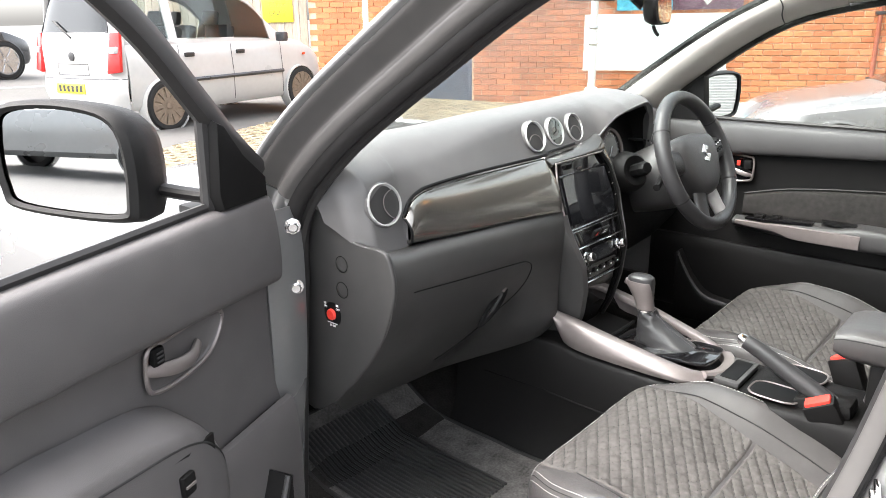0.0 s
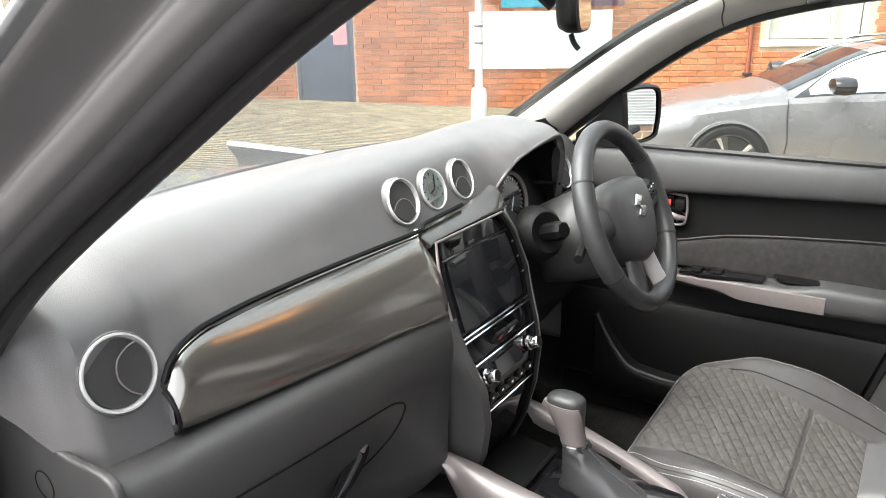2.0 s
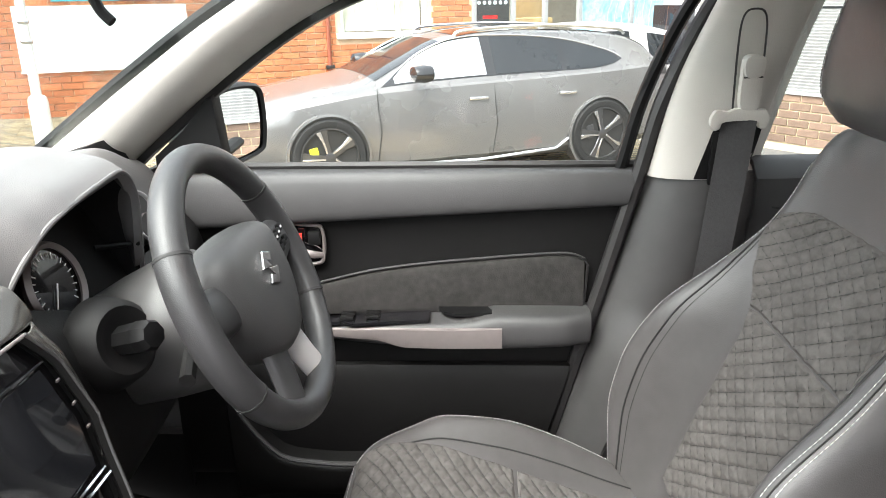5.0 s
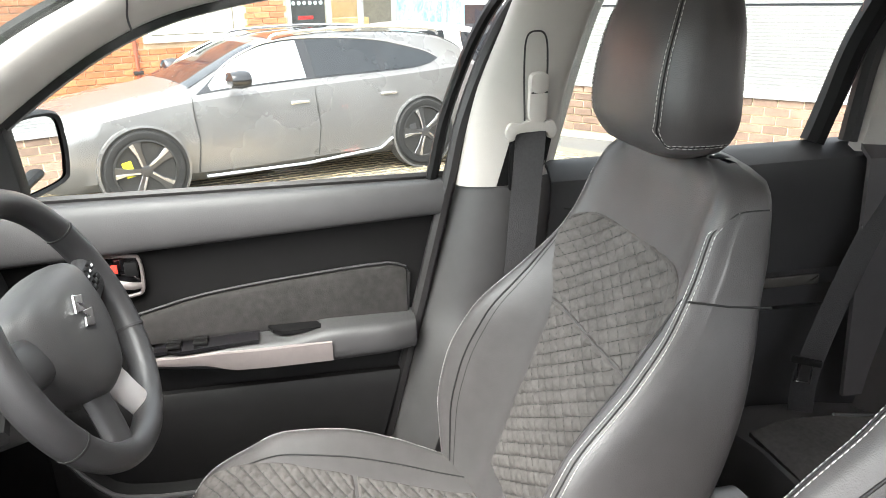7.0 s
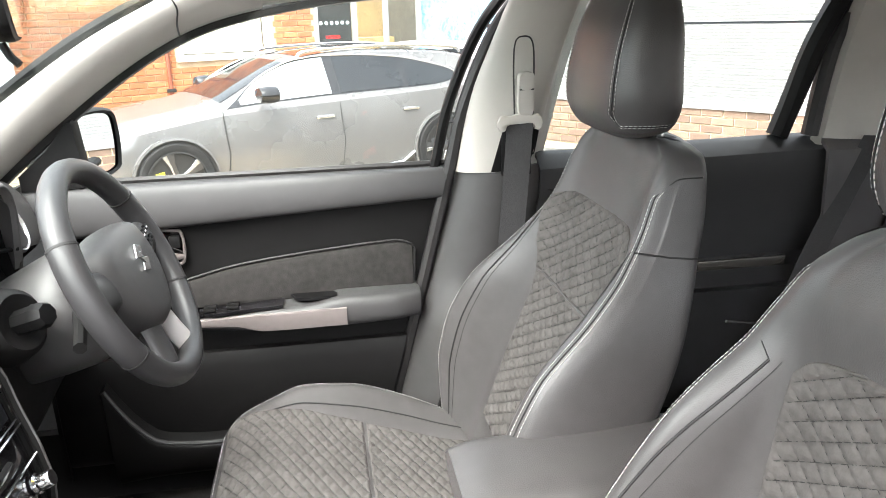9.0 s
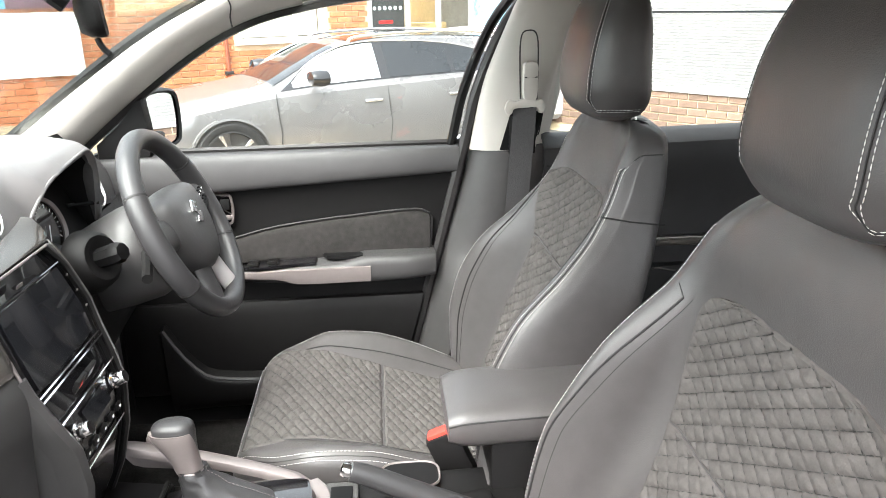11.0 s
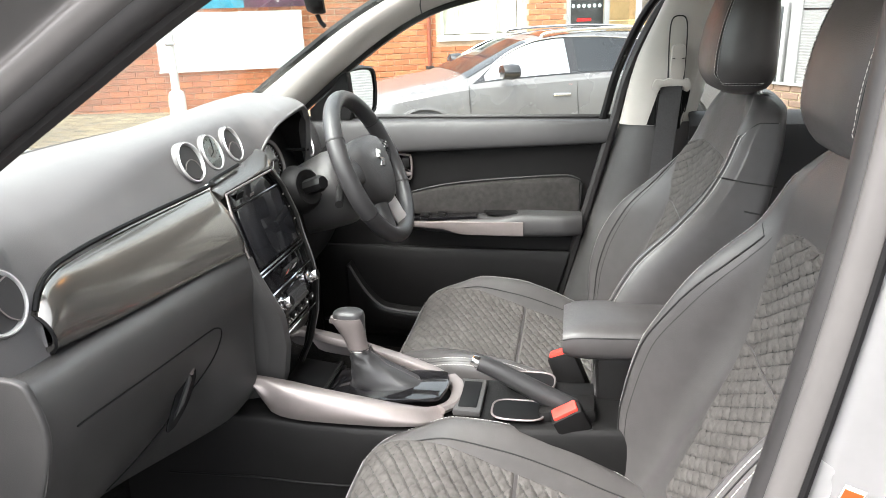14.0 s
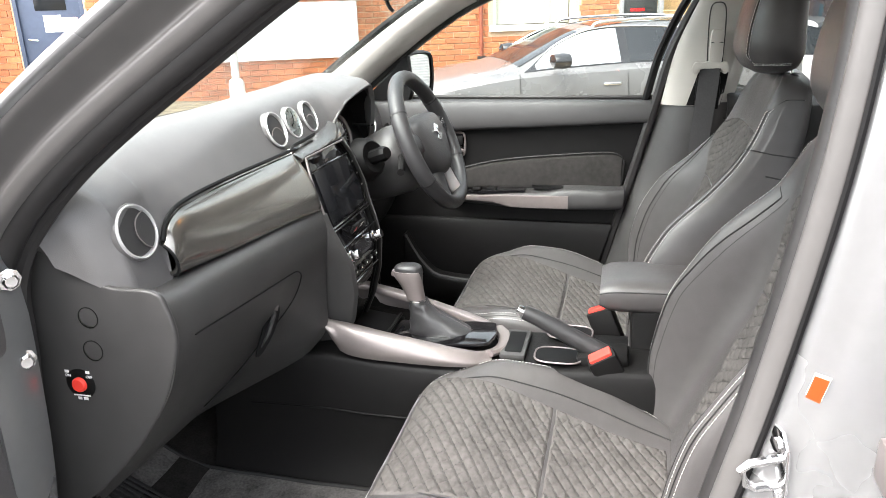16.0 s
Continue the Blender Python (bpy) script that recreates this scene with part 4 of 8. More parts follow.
# screen
scr = [[on_stack(f, z, 0.002) for f in [lerp(0.12, 0.90, k / 8) for k in range(9)]] for z in [lerp(1.062, 0.962, i / 8) for i in range(9)]]
part("display", shell(scr, 0.002), M_SCREEN, dash, "dark glass touch screen, switched off")
for z in (1.066, 0.956):
    part("display_edge", tube([on_stack(f, z, 0.003) for f in (0.06, 0.5, 0.94)], 0.0018, 6), M_GLOSS if z > 1 else M_CHROME, dash)
part("brand_mark", box((0.016, 0.001, 0.005), frame_at(on_stack(0.45, 1.073, 0.003), (1, 0, 0), (0, 1, 0.2)), 0), M_SILVER, dash)
for z in (1.045, 1.02, 0.995):
    part("display_key", box((0.005, 0.002, 0.003), frame_at(on_stack(0.94, z, 0.003), (1, 0, 0), (0, 1, 0.3)), 0.0005), M_SILVER, dash)
part("passenger_light", box((0.026, 0.002, 0.012), frame_at(on_stack(0.25, 1.081, 0.003), (1, 0, 0), (0, 1, 0.3)), 0.0005), M_DARK, dash)
# hazard row, chrome lines, climate panel
for z in (0.950, 0.916):
    part("chrome_line", tube([on_stack(f, z, 0.004) for f in (0.05, 0.5, 0.95)], 0.0020, 6), M_CHROME, dash)
hz = frame_at(on_stack(0.43, 0.933, 0.006), (1, 0, 0), (0, -0.45, 0.9))
part("hazard_switch", box((0.03, 0.020, 0.006), hz, 0.002), M_PLASTIC, dash)
part("hazard_triangle", slab([(-0.005, -0.0045), (0.005, -0.0045), (0, 0.005)], 0.0006, hz @ pose(0, 0, 0.003), 0), M_RED, dash, smooth=False)
part("side_switch", box((0.032, 0.020, 0.006), hz @ pose(0.034, 0, 0), 0.002), M_PLASTIC, dash)
for dy in (0.003, -0.003):
    part("switch_mark", box((0.014, 0.0025, 0.0005), hz @ pose(0.034, dy, 0.0033), 0), M_WHITE, dash, smooth=False)
for f in (0.14, 0.84):
    c = on_stack(f, 0.893, 0.002)
    m = Vector((0.0, -0.93, 0.36)).to_track_quat("Z", "Y").to_matrix().to_4x4()
    m.translation = c
    part("climate_knob", lathe([(0.0125, 0.0), (0.0125, 0.003), (0.0105, 0.005), (0.0100, 0.018), (0.0090, 0.0200), (0.0, 0.0200)], 28, m), M_CHROME, dash, "bright climate knob")
    part("knob_cap", lathe([(0.0085, 0.0201), (0.0, 0.0206)], 24, m), M_PLASTIC, dash)
part("climate_display", shell([[on_stack(f, z, 0.003) for f in (0.3, 0.5, 0.7)] for z in (0.905, 0.88)], 0.002), M_SCREEN, dash)
for k in range(5):
    c = on_stack(0.14 + 0.17 * k, 0.858, 0.003)
    kb = part("climate_button", box((0.016, 0.010, 0.004), frame_at(c, (1, 0, 0), (0, 0.1, 1)), 0.0015), M_PLASTIC, dash)
    part("button_mark", box((0.005, 0.003, 0.0005), frame_at(c + Vector((0, -0.003, 0)), (1, 0, 0), (0, 0.1, 1)), 0), M_WHITE, kb, smooth=False)
part("chrome_line", tube([on_stack(f, 0.838, 0.004) for f in (0.08, 0.5, 0.92)], 0.0018, 6), M_CHROME, dash)

# driver's side lower dash, ignition shroud
DLOW = [
    (0.09, [(0.865, 1.10), (0.83, 1.06), (0.815, 1.0), (0.82, 0.92), (0.84, 0.84), (0.90, 0.76), (1.0, 0.70)]),
    (0.30, [(0.89, 1.03), (0.85, 1.0), (0.835, 0.96), (0.835, 0.90), (0.85, 0.83), (0.90, 0.76), (1.0, 0.70)]),
    (0.55, [(0.90, 1.03), (0.87, 1.0), (0.855, 0.96), (0.855, 0.90), (0.87, 0.83), (0.92, 0.76), (1.02, 0.70)]),
    (0.69, [(0.92, 1.03), (0.90, 1.0), (0.89, 0.95), (0.885, 0.88), (0.90, 0.82), (0.95, 0.76), (1.04, 0.70)]),
]
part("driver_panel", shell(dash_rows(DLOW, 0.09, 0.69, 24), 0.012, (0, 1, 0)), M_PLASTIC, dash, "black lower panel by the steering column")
ig = Vector((-0.35, -0.88, 0.32)).to_track_quat("Z", "Y").to_matrix().to_4x4()
ig.translation = (0.190, 0.795, 1.034)
part("ignition_shroud", lathe([(0.052, -0.03), (0.044, -0.006), (0.036, 0.002), (0.028, 0.0), (0.022, -0.004), (0.0, -0.004)], 32, ig), M_PLASTIC, dash, "black ignition surround")
part("ignition_switch", lathe([(0.016, -0.004), (0.0165, 0.022), (0.0175, 0.024), (0.0165, 0.038), (0.0135, 0.043), (0.0, 0.044)], 8, ig), M_DARK, dash, "black ignition switch")

# ================= steering wheel and column =================
WX = 0.300
wc = Vector((WX, 0.690, 1.054))
wm = frame_at(wc, (1, 0, 0), (0, 0.40, 0.917))
wheel = thing("steering_wheel", "black leather steering wheel with satin silver spoke insert", "steering wheel", wc)
R = 0.160


def rim_arc(a0, a1, n=24, rr=R):
    return [wm @ Vector((rr * math.cos(radians(lerp(a0, a1, i / n))), rr * math.sin(radians(lerp(a0, a1, i / n))) * 0.985, 0)) for i in range(n + 1)]


for a0, a1, mt, rad in ((-28, 32, M_RIM, 0.0172), (32, 148, M_RIM, 0.0165), (148, 208, M_RIM, 0.0172), (208, 332, M_RIM, 0.0165)):
    part("rim", tube(rim_arc(a0, a1), rad, 14, up=wm.to_3x3() @ Vector((0, 0, 1)), flat=1.12), mt, wheel)
for a in (-28, 32, 148, 208):
    part("rim_joint", tube(rim_arc(a - 0.6, a + 0.6, 2), 0.0178, 14, up=wm.to_3x3() @ Vector((0, 0, 1)), flat=1.12), M_SEAM, wheel)
boss = []
for k, (s, h) in enumerate(((1.0, -0.03), (1.02, -0.016), (1.01, -0.004), (0.97, 0.008), (0.90, 0.016), (0.78, 0.021), (0.55, 0.024), (0.25, 0.0255), (0.02, 0.0255))):
    out = spline([(-0.092, 0.046, 0), (-0.045, 0.064, 0), (0.045, 0.064, 0), (0.092, 0.046, 0), (0.094, -0.01, 0), (0.066, -0.058, 0), (0.028, -0.084, 0), (-0.028, -0.084, 0), (-0.066, -0.058, 0), (-0.094, -0.01, 0)], 6, closed=True)
    boss.append([wm @ Vector((p.x * s, p.y * s, h)) for p in out])
hub = part("hub_cover", sheet(boss, around=True, ends=True), M_DOORPAD, wheel, "dark grey hub cover")
part("hub_crease", tube(spline([wm @ Vector(q) for q in ((-0.080, 0.004, 0.0165), (-0.056, -0.030, 0.0185), (-0.024, -0.050, 0.021), (0.024, -0.050, 0.021), (0.056, -0.030, 0.0185), (0.080, 0.004, 0.0165))], 6), 0.0016, 6), M_DARK, hub)
em = wm @ pose(0, 0.010, 0.0255) @ Matrix.Diagonal((1.35, 1.35, 1, 1))
for pts in ([(-0.016, 0.004), (-0.002, 0.016), (0.014, 0.010), (0.006, 0.004), (-0.002, 0.008), (0.004, -0.001)], [(0.016, -0.004), (0.002, -0.016), (-0.014, -0.010), (-0.006, -0.004), (0.002, -0.008), (-0.004, 0.001)]):
    part("emblem", slab(pts, 0.003, em, 0.0006), M_CHROME, wheel, "bright angular emblem", smooth=False)
for sx in (-1, 1):
    sp = [[wm @ Vector((sx * x, y + dy, h)) for y, h in ((0.028, -0.012), (0.030, 0.004), (0.008, 0.010), (-0.016, 0.006), (-0.02, -0.012))] for x, dy in ((0.07, 0.0), (0.11, 0.004), (0.15, 0.010), (0.162, 0.012))]
    part("spoke", sheet([spline(r, 4, closed=True) for r in sp], around=True, ends=True), M_RIM, wheel, "black spoke with control buttons")
    low = [[wm @ Vector((sx * x + e, y, h)) for e, h in ((-0.022, -0.014), (-0.020, 0.0), (0.0, 0.008), (0.018, 0.0), (0.020, -0.014))] for x, y in ((0.026, -0.05), (0.032, -0.085), (0.042, -0.118), (0.056, -0.148))]
    part("lower_spoke", sheet([spline(r, 4, closed=True) for r in low], around=True, ends=True), M_BRIGHT if sx > 0 else M_RIM, wheel, "satin silver lower spoke" if sx > 0 else "")
    for k in range(3 if sx > 0 else 0):
        kb = part("control_key", box((0.014, 0.010, 0.005), wm @ pose(sx * (0.098 + 0.014 * k), 0.022 + 0.003 * k, 0.012), 0.0015), M_DARK, wheel, "black steering wheel button")
        part("key_mark", box((0.006, 0.003, 0.0005), wm @ pose(sx * (0.098 + 0.014 * k), 0.022 + 0.003 * k, 0.0148), 0), M_WHITE, kb, smooth=False)
        part("control_key", box((0.012, 0.008, 0.005), wm @ pose(sx * (0.10 + 0.013 * k), 0.006 + 0.003 * k, 0.012), 0.0015), M_DARK, wheel)
column = thing("steering_column", "black steering column shroud with stalks", "steering column", (WX, 0.78, 1.03))
cs = []
for d, w, h in ((0.046, 0.050, 0.040), (0.052, 0.072, 0.058), (0.065, 0.084, 0.068), (0.09, 0.088, 0.072), (0.14, 0.080, 0.068), (0.2, 0.065, 0.06)):
    cs.append([wm @ Vector((w * math.cos(a) , h * math.sin(a) * (1.0 if math.sin(a) > 0 else 1.35), -d)) for a in [i * math.pi / 12 for i in range(24)]])
part("shroud", sheet(cs, around=True, ends=True), M_LOWER, column, "dark grey column shroud")
part("shroud_joint", tube([p for p in [wm @ Vector((0.076 * math.cos(a), 0.0, -0.075)) for a in (0, math.pi)]], 0.002, 6), M_DARK, column)
for sx, tip in ((-1, (-0.15, -0.03)), (1, (0.15, 0.03))):
    part("stalk", tube(spline([wm @ Vector(q) for q in ((sx * 0.06, 0.0, -0.06), (sx * 0.10, tip[1] * 0.5, -0.052), (tip[0], tip[1], -0.045))], 5), 0.0085, 8), M_PLASTIC, column, "black column stalk")
part("neck", tube([wm @ Vector((0, 0, -0.055)), wm @ Vector((0, 0, -0.01))], [0.05, 0.06], 20), M_PLASTIC, column)

# ================= seats =================
BACK_W = [(0.56, 0.236), (0.64, 0.250), (0.72, 0.257), (0.82, 0.258), (0.92, 0.245), (1.0, 0.222), (1.06, 0.200), (1.12, 0.188), (1.17, 0.180), (1.192, 0.162), (1.205, 0.11)]
BACK_C = [(0.56, 0.19), (0.65, 0.150), (0.80, 0.098), (0.908, 0.052), (1.045, -0.012), (1.12, -0.038), (1.195, -0.062), (1.205, -0.07)]
BACK_B = [(0.56, 0.205), (0.65, 0.211), (0.72, 0.212), (0.80, 0.198), (0.90, 0.150), (0.985, 0.066), (1.04, 0.018), (1.085, -0.008), (1.15, -0.034), (1.195, -0.060), (1.205, -0.07)]
BACK_R = [(0.56, 0.09), (0.65, 0.05), (0.783, 0.0), (0.936, -0.062), (1.05, -0.095), (1.12, -0.108), (1.19, -0.11), (1.205, -0.10)]


VALLEY = 0.56


def back_ring(z, n=4):
    w, c, b, r = (table(z, t) for t in (BACK_W, BACK_C, BACK_B, BACK_R))
    half = [(0.0, c), (0.30 * w, c), (VALLEY * w, c + 0.004), (lerp(VALLEY, 0.87, 0.58) * w, lerp(c, b, 0.62)), (0.87 * w, b + 0.001), (0.955 * w, b - 0.006), (0.99 * w, b - 0.026), (1.003 * w, lerp(b, r, 0.35)), (1.0 * w, lerp(b, r, 0.68)), (0.96 * w, r + 0.006), (0.80 * w, r - 0.008), (0.4 * w, r - 0.014)]
    pts = half + [(0, r - 0.016)] + [(-x, y) for x, y in reversed(half[1:])]
    return [Vector((p.x, p.y, z)) for p in spline([(x, y, 0) for x, y in pts], n, closed=True)]


rings = {}


def along(ring, i, x):
    """The height of a ring's first quarter over |x|; i is the axis of that height."""
    x = abs(x)
    for p, q in zip(ring, ring[1:]):
        if q.x >= x:
            f = (x - p.x) / max(1e-6, q.x - p.x)
            return lerp(p[i], q[i], f)
        if q.x < p.x - 1e-5:
            return p[i]
    return ring[0][i]


def back_front(x, z, lift=0.0):
    """A point on the front of the backrest at x (local) and z."""
    if ("b", z) not in rings:
        rings["b", z] = back_ring(z)
    return Vector((x, along(rings["b", z], 1, x) + lift, z + lift * 0.35))


CUSH_C = [(0.08, 0.596), (0.2, 0.602), (0.3, 0.622), (0.4, 0.65), (0.5, 0.678), (0.56, 0.684), (0.6, 0.672), (0.63, 0.648), (0.645, 0.606)]
CUSH_B = [(0.08, 0.596), (0.14, 0.606), (0.22, 0.635), (0.3, 0.667), (0.4, 0.697), (0.48, 0.703), (0.55, 0.687), (0.6, 0.674), (0.63, 0.648), (0.645, 0.606)]
CUSH_W = [(0.08, 0.19), (0.20, 0.235), (0.35, 0.258), (0.48, 0.258), (0.55, 0.240), (0.60, 0.212), (0.63, 0.18), (0.645, 0.155)]


def cush_ring(y, n=4):
    w, c, b = (table(y, t) for t in (CUSH_W, CUSH_C, CUSH_B))
    half = [(0.0, c), (0.3 * w, c), (0.56 * w, c + 0.002), (0.73 * w, lerp(c, b, 0.55)), (0.88 * w, b), (0.97 * w, b - 0.014), (1.0 * w, b - 0.045), (0.98 * w, min(b - 0.06, 0.60)), (0.93 * w, 0.535), (0.5 * w, 0.525)]
    pts = half + [(0, 0.522)] + [(-x, z) for x, z in reversed(half[1:])]
    return [Vector((p.x, y, p.y)) for p in spline([(x, z, 0) for x, z in pts], n, closed=True)]


def cush_top(x, y, lift=0.0):
    if ("c", y) not in rings:
        rings["c", y] = cush_ring(y)
    return Vector((x, y, along(rings["c", y], 2, x) + lift))


def quilt(u, v, pu=0.037, pv=0.0215):
    """Depth of a diamond quilting at u, v: seams are grooves between soft pillows."""
    a, b = (u / pu + v / pv), (u / pu - v / pv)
    da, db = abs(a - round(a)), abs(b - round(b))
    return -0.0021 * math.exp(-(da / 0.085) ** 2) - 0.0013 * math.exp(-(db / 0.08) ** 2) + 0.0012 * min(1, min(da, db) / 0.35)


def quilt_thread(name, fn, width, v0, v1, parent, pu=0.037, pv=0.0215):
    """Dark quilting stitches along both families of seams of a panel fn(u, v, lift) of half width width(v)."""
    for sign, size, gap, mt in ((1, (0.0084, 0.0008), 0.0112, M_SEAM), (-1, (0.0042, 0.0005), 0.0098, M_SEAM)):
        bm = bmesh.new()
        k0 = int(v0 / pv) - 8
        for k in range(k0, int(v1 / pv) + 9):
            line, n = [], max(4, int((v1 - v0) / 0.004))
            for i in range(n + 1):
                v = lerp(v0 + 0.004, v1 - 0.004, i / n)
                u = sign * pu * (k - v / pv)
                if abs(u) < width(v) - 0.005:
                    line.append(fn(u, v, 0.0021))
            if len(line) > 2:
                thread(bm, line, gap, size)
        part(name, bm, mt, parent, kind="stuff")


INSERT_W = [(0.66, 0.125), (0.80, 0.122), (0.90, 0.128), (0.94, 0.138), (1.0, 0.163), (1.045, 0.182), (1.066, 0.174), (1.078, 0.152), (1.086, 0.115)]
INSERT_C = [(0.17, 0.58), (0.36, 0.62), (0.5, 0.68), (0.58, 0.80), (0.622, 0.86)]


def car_seat(cx, dxb, dyb, dyh, dy, up, split, arch, fold, label):
    seat = thing("car_seat", label, "car seat", (cx, 0.3, 0.45), group="front seats")
    o, oh, oc = Vector((cx + dxb, dyb, up)), Vector((cx + dxb, dyh, up * 0.4)), Vector((cx, dy, up))

    def put(rows, by):
        return [[p + by for p in r] for r in rows]

    levels = [lerp(0.56, BACK_W[-1][0], 1 - (1 - i / 36) ** 1.3) for i in range(37)]
    part("backrest", sheet(put([back_ring(z) for z in levels], o), around=True, ends=True), M_LEATHER, seat, "dark grey leather backrest with side bolsters")
    for name, z0, z1, k in (("upper_insert", split + 0.0005, arch, 1.0), ("lower_insert", 0.66, split - 0.0005, 2.0)):
        n, m = 112, int((z1 - z0) / 0.0024)
        rows = []
        for i in range(m + 1):
            z = lerp(z0, z1, i / m)
            w = table(z, INSERT_W)
            r = []
            for j in range(n + 1):
                x = lerp(-w, w, j / n)
                zz = z
                e = min(i, j, m - i, n - j)
                lift = (-0.001 if e == 0 else 0.0022 if e == 1 else 0.003) + (quilt(x, zz) if e > 1 else 0) + 0.0019 * noise.noise(Vector((x * 55 + cx * 9, zz * 26, k)))
                r.append(back_front(x, zz, lift) + o)
            rows.append(r)
        panel = part(name, sheet(rows), M_SUEDE, seat, "quilted grey suede insert")
        quilt_thread("quilting", lambda u, v, h: back_front(u, v, h) + o, lambda z: table(z, INSERT_W), z0, z1, panel)
    cl = [lerp(0.08, 0.645, (i / 40) ** 0.85) for i in range(41)]
    part("cushion", sheet(put([cush_ring(y) for y in cl], oc), around=True, ends=True), M_LEATHER, seat, "dark grey leather cushion with side bolsters")
    for name, y0, y1, k in (("rear_insert", 0.17, 0.368, 3.0), ("front_insert", 0.372, 0.622, 4.0)):
        n, m = 112, int((y1 - y0) / 0.0026)
        rows = []
        for i in range(m + 1):
            y = lerp(y0, y1, i / m)
            w = table(y, CUSH_W) * table(y, INSERT_C)
            r = []
            for j in range(n + 1):
                x = lerp(-w, w, j / n)
                e = min(i, j, m - i, n - j)
                lift = (-0.001 if e == 0 else 0.0022 if e == 1 else 0.003) + (quilt(-x, y) if e > 1 else 0) + 0.0020 * noise.noise(Vector((x * 50 + cx * 7, y * 24, k)))
                r.append(cush_top(x, y, lift) + oc)
            rows.append(r)
        panel = part(name, sheet(rows), M_SUEDE, seat, "quilted grey suede insert")
        quilt_thread("quilting", lambda u, v, h: cush_top(-u, v, h) + oc, lambda y: table(y, CUSH_W) * table(y, INSERT_C), y0, y1, panel)
    for sx in (-1, 1):
        # twin white stitching along the edges of the bolsters, turning out over the shoulder
        zz = [lerp(0.62, 1.14, i / 60) for i in range(61)]

        def over(f0, lift):
            line = [back_front(sx * f0 * table(z, BACK_W), z, lift) + o for z in zz]
            w1, b1, r1 = (table(1.168, t) for t in (BACK_W, BACK_B, BACK_R))
            turn_ = [Vector((sx * w1 * 0.985, b1 - 0.012, 1.160)) + o, Vector((sx * (w1 + lift), lerp(b1, r1, 0.35), 1.166)) + o, Vector((sx * (w1 + lift), lerp(b1, r1, 0.8), 1.166)) + o]
            return line + spline([line[-1]] + turn_, 6)[1:]

        part("edge_seam", tube(over(0.94, 0.0010), 0.0009, 6), M_SEAM, seat)
        for d in (0.958, 0.922):
            stitches(over(d, 0.0012), "stitching", seat)
        for off, r_ in ((0.0, 0.0016), (-0.03, 0.0005)):
            part("bolster_piping", tube([back_front(sx * (table(z, fold) + off) * table(z, BACK_W), z, 0.0006) + o for z in [lerp(0.60, 1.05, i / 44) for i in range(45)]], r_, 6), M_SEAM, seat, "dark piping")
        part("yoke_seam", tube([back_front(sx * f * table(z, BACK_W), z, 0.0004) + o for f, z in ((table(1.05, fold), 1.05), (lerp(table(1.05, fold), 0.93, 0.4), 1.064), (0.93, 1.074))], 0.0008, 6), M_SEAM, seat)
        yy = [lerp(0.12, 0.625, i / 60) for i in range(61)]
        part("edge_seam", tube([cush_top(sx * 0.95 * table(y, CUSH_W), y, 0.0004) + oc for y in yy], 0.0008, 6), M_SEAM, seat)
        for d in (0.005, -0.006):
            stitches([cush_top(sx * (0.95 * table(y, CUSH_W) + d), y, 0.0012) + oc for y in yy], "stitching", seat)
        part("bolster_piping", tube([cush_top(sx * 0.72 * table(y, CUSH_W), y, 0.001) + oc for y in [lerp(0.15, 0.58, i / 40) for i in range(41)]], 0.0013, 6), M_SEAM, seat)
        # side panel seam across the shoulder
        part("shoulder_seam", tube([Vector((sx * table(z, BACK_W) * 1.004, y, z)) + o for y, z in ((0.005, 1.072), (-0.045, 1.062), (-0.10, 1.055))], 0.0014, 6), M_SEAM, seat)
    front = [cush_top(s * table(0.628, CUSH_W) * 0.95, 0.628, 0.0015) + oc for s in [i / 30 - 1 for i in range(61)]]
    stitches(front, "stitching", seat)
    part("base", box((0.44, 0.50, 0.10), pose(cx, 0.33 + dy, 0.49), 0.02), M_PLASTIC, seat, "black seat base")
    for sx in (-1, 1):
        part("rail", box((0.05, 0.56, 0.03), pose(cx + sx * 0.19, 0.33 + dy, 0.448), 0.006), M_DARK, seat)
        part("side_cover", box((0.02, 0.42, 0.07), pose(cx + sx * 0.24, 0.27 + dy, 0.535), 0.008), M_PLASTIC, seat)
    # headrest on two chrome posts
    hr = []
    for i in range(25):
        f = i / 24
        z = lerp(1.206, 1.436, f)
        w = table(f, [(0, 0.075), (0.04, 0.102), (0.11, 0.119), (0.28, 0.131), (0.6, 0.126), (0.85, 0.108), (0.95, 0.086), (1, 0.045)])
        d = table(f, [(0, 0.03), (0.05, 0.052), (0.2, 0.065), (0.5, 0.060), (0.85, 0.042), (1, 0.015)])
        yc = table(f, [(0, -0.082), (0.3, -0.078), (1, -0.095)])
        ring = []
        for k in range(36):
            a = k * 2 * math.pi / 36
            ca, sa = math.cos(a), math.sin(a)
            ring.append(Vector((w * math.copysign(abs(ca) ** 0.62, ca), yc + d * math.copysign(abs(sa) ** 0.75, sa), z)) + oh)
        hr.append(ring)
    head = part("headrest", sheet(hr, around=True, ends=True), M_LEATHER, seat, "rounded dark grey leather headrest")
    for sx in (-1, 1):
        i0, way = (5, 1) if sx > 0 else (13, -1)

        def seam_line(off):
            rows_ = [ring[i0].lerp(ring[i0 + (way if off > 0 else -way)], abs(off)) for ring in hr[2:-1]]
            low_ = [hr[2][k % 36].lerp(hr[3][k % 36], 0.5 * off + 0.25) for k in ((34, 35, 36, 37, 38, 39, 40) if sx > 0 else (20, 19, 18, 17, 16, 15, 14))]
            pts = spline(low_ + rows_[2:], 3)
            return [q + (q - Vector((cx + dxb, -0.085 + dyh, q.z))).normalized() * 0.0011 for q in pts]

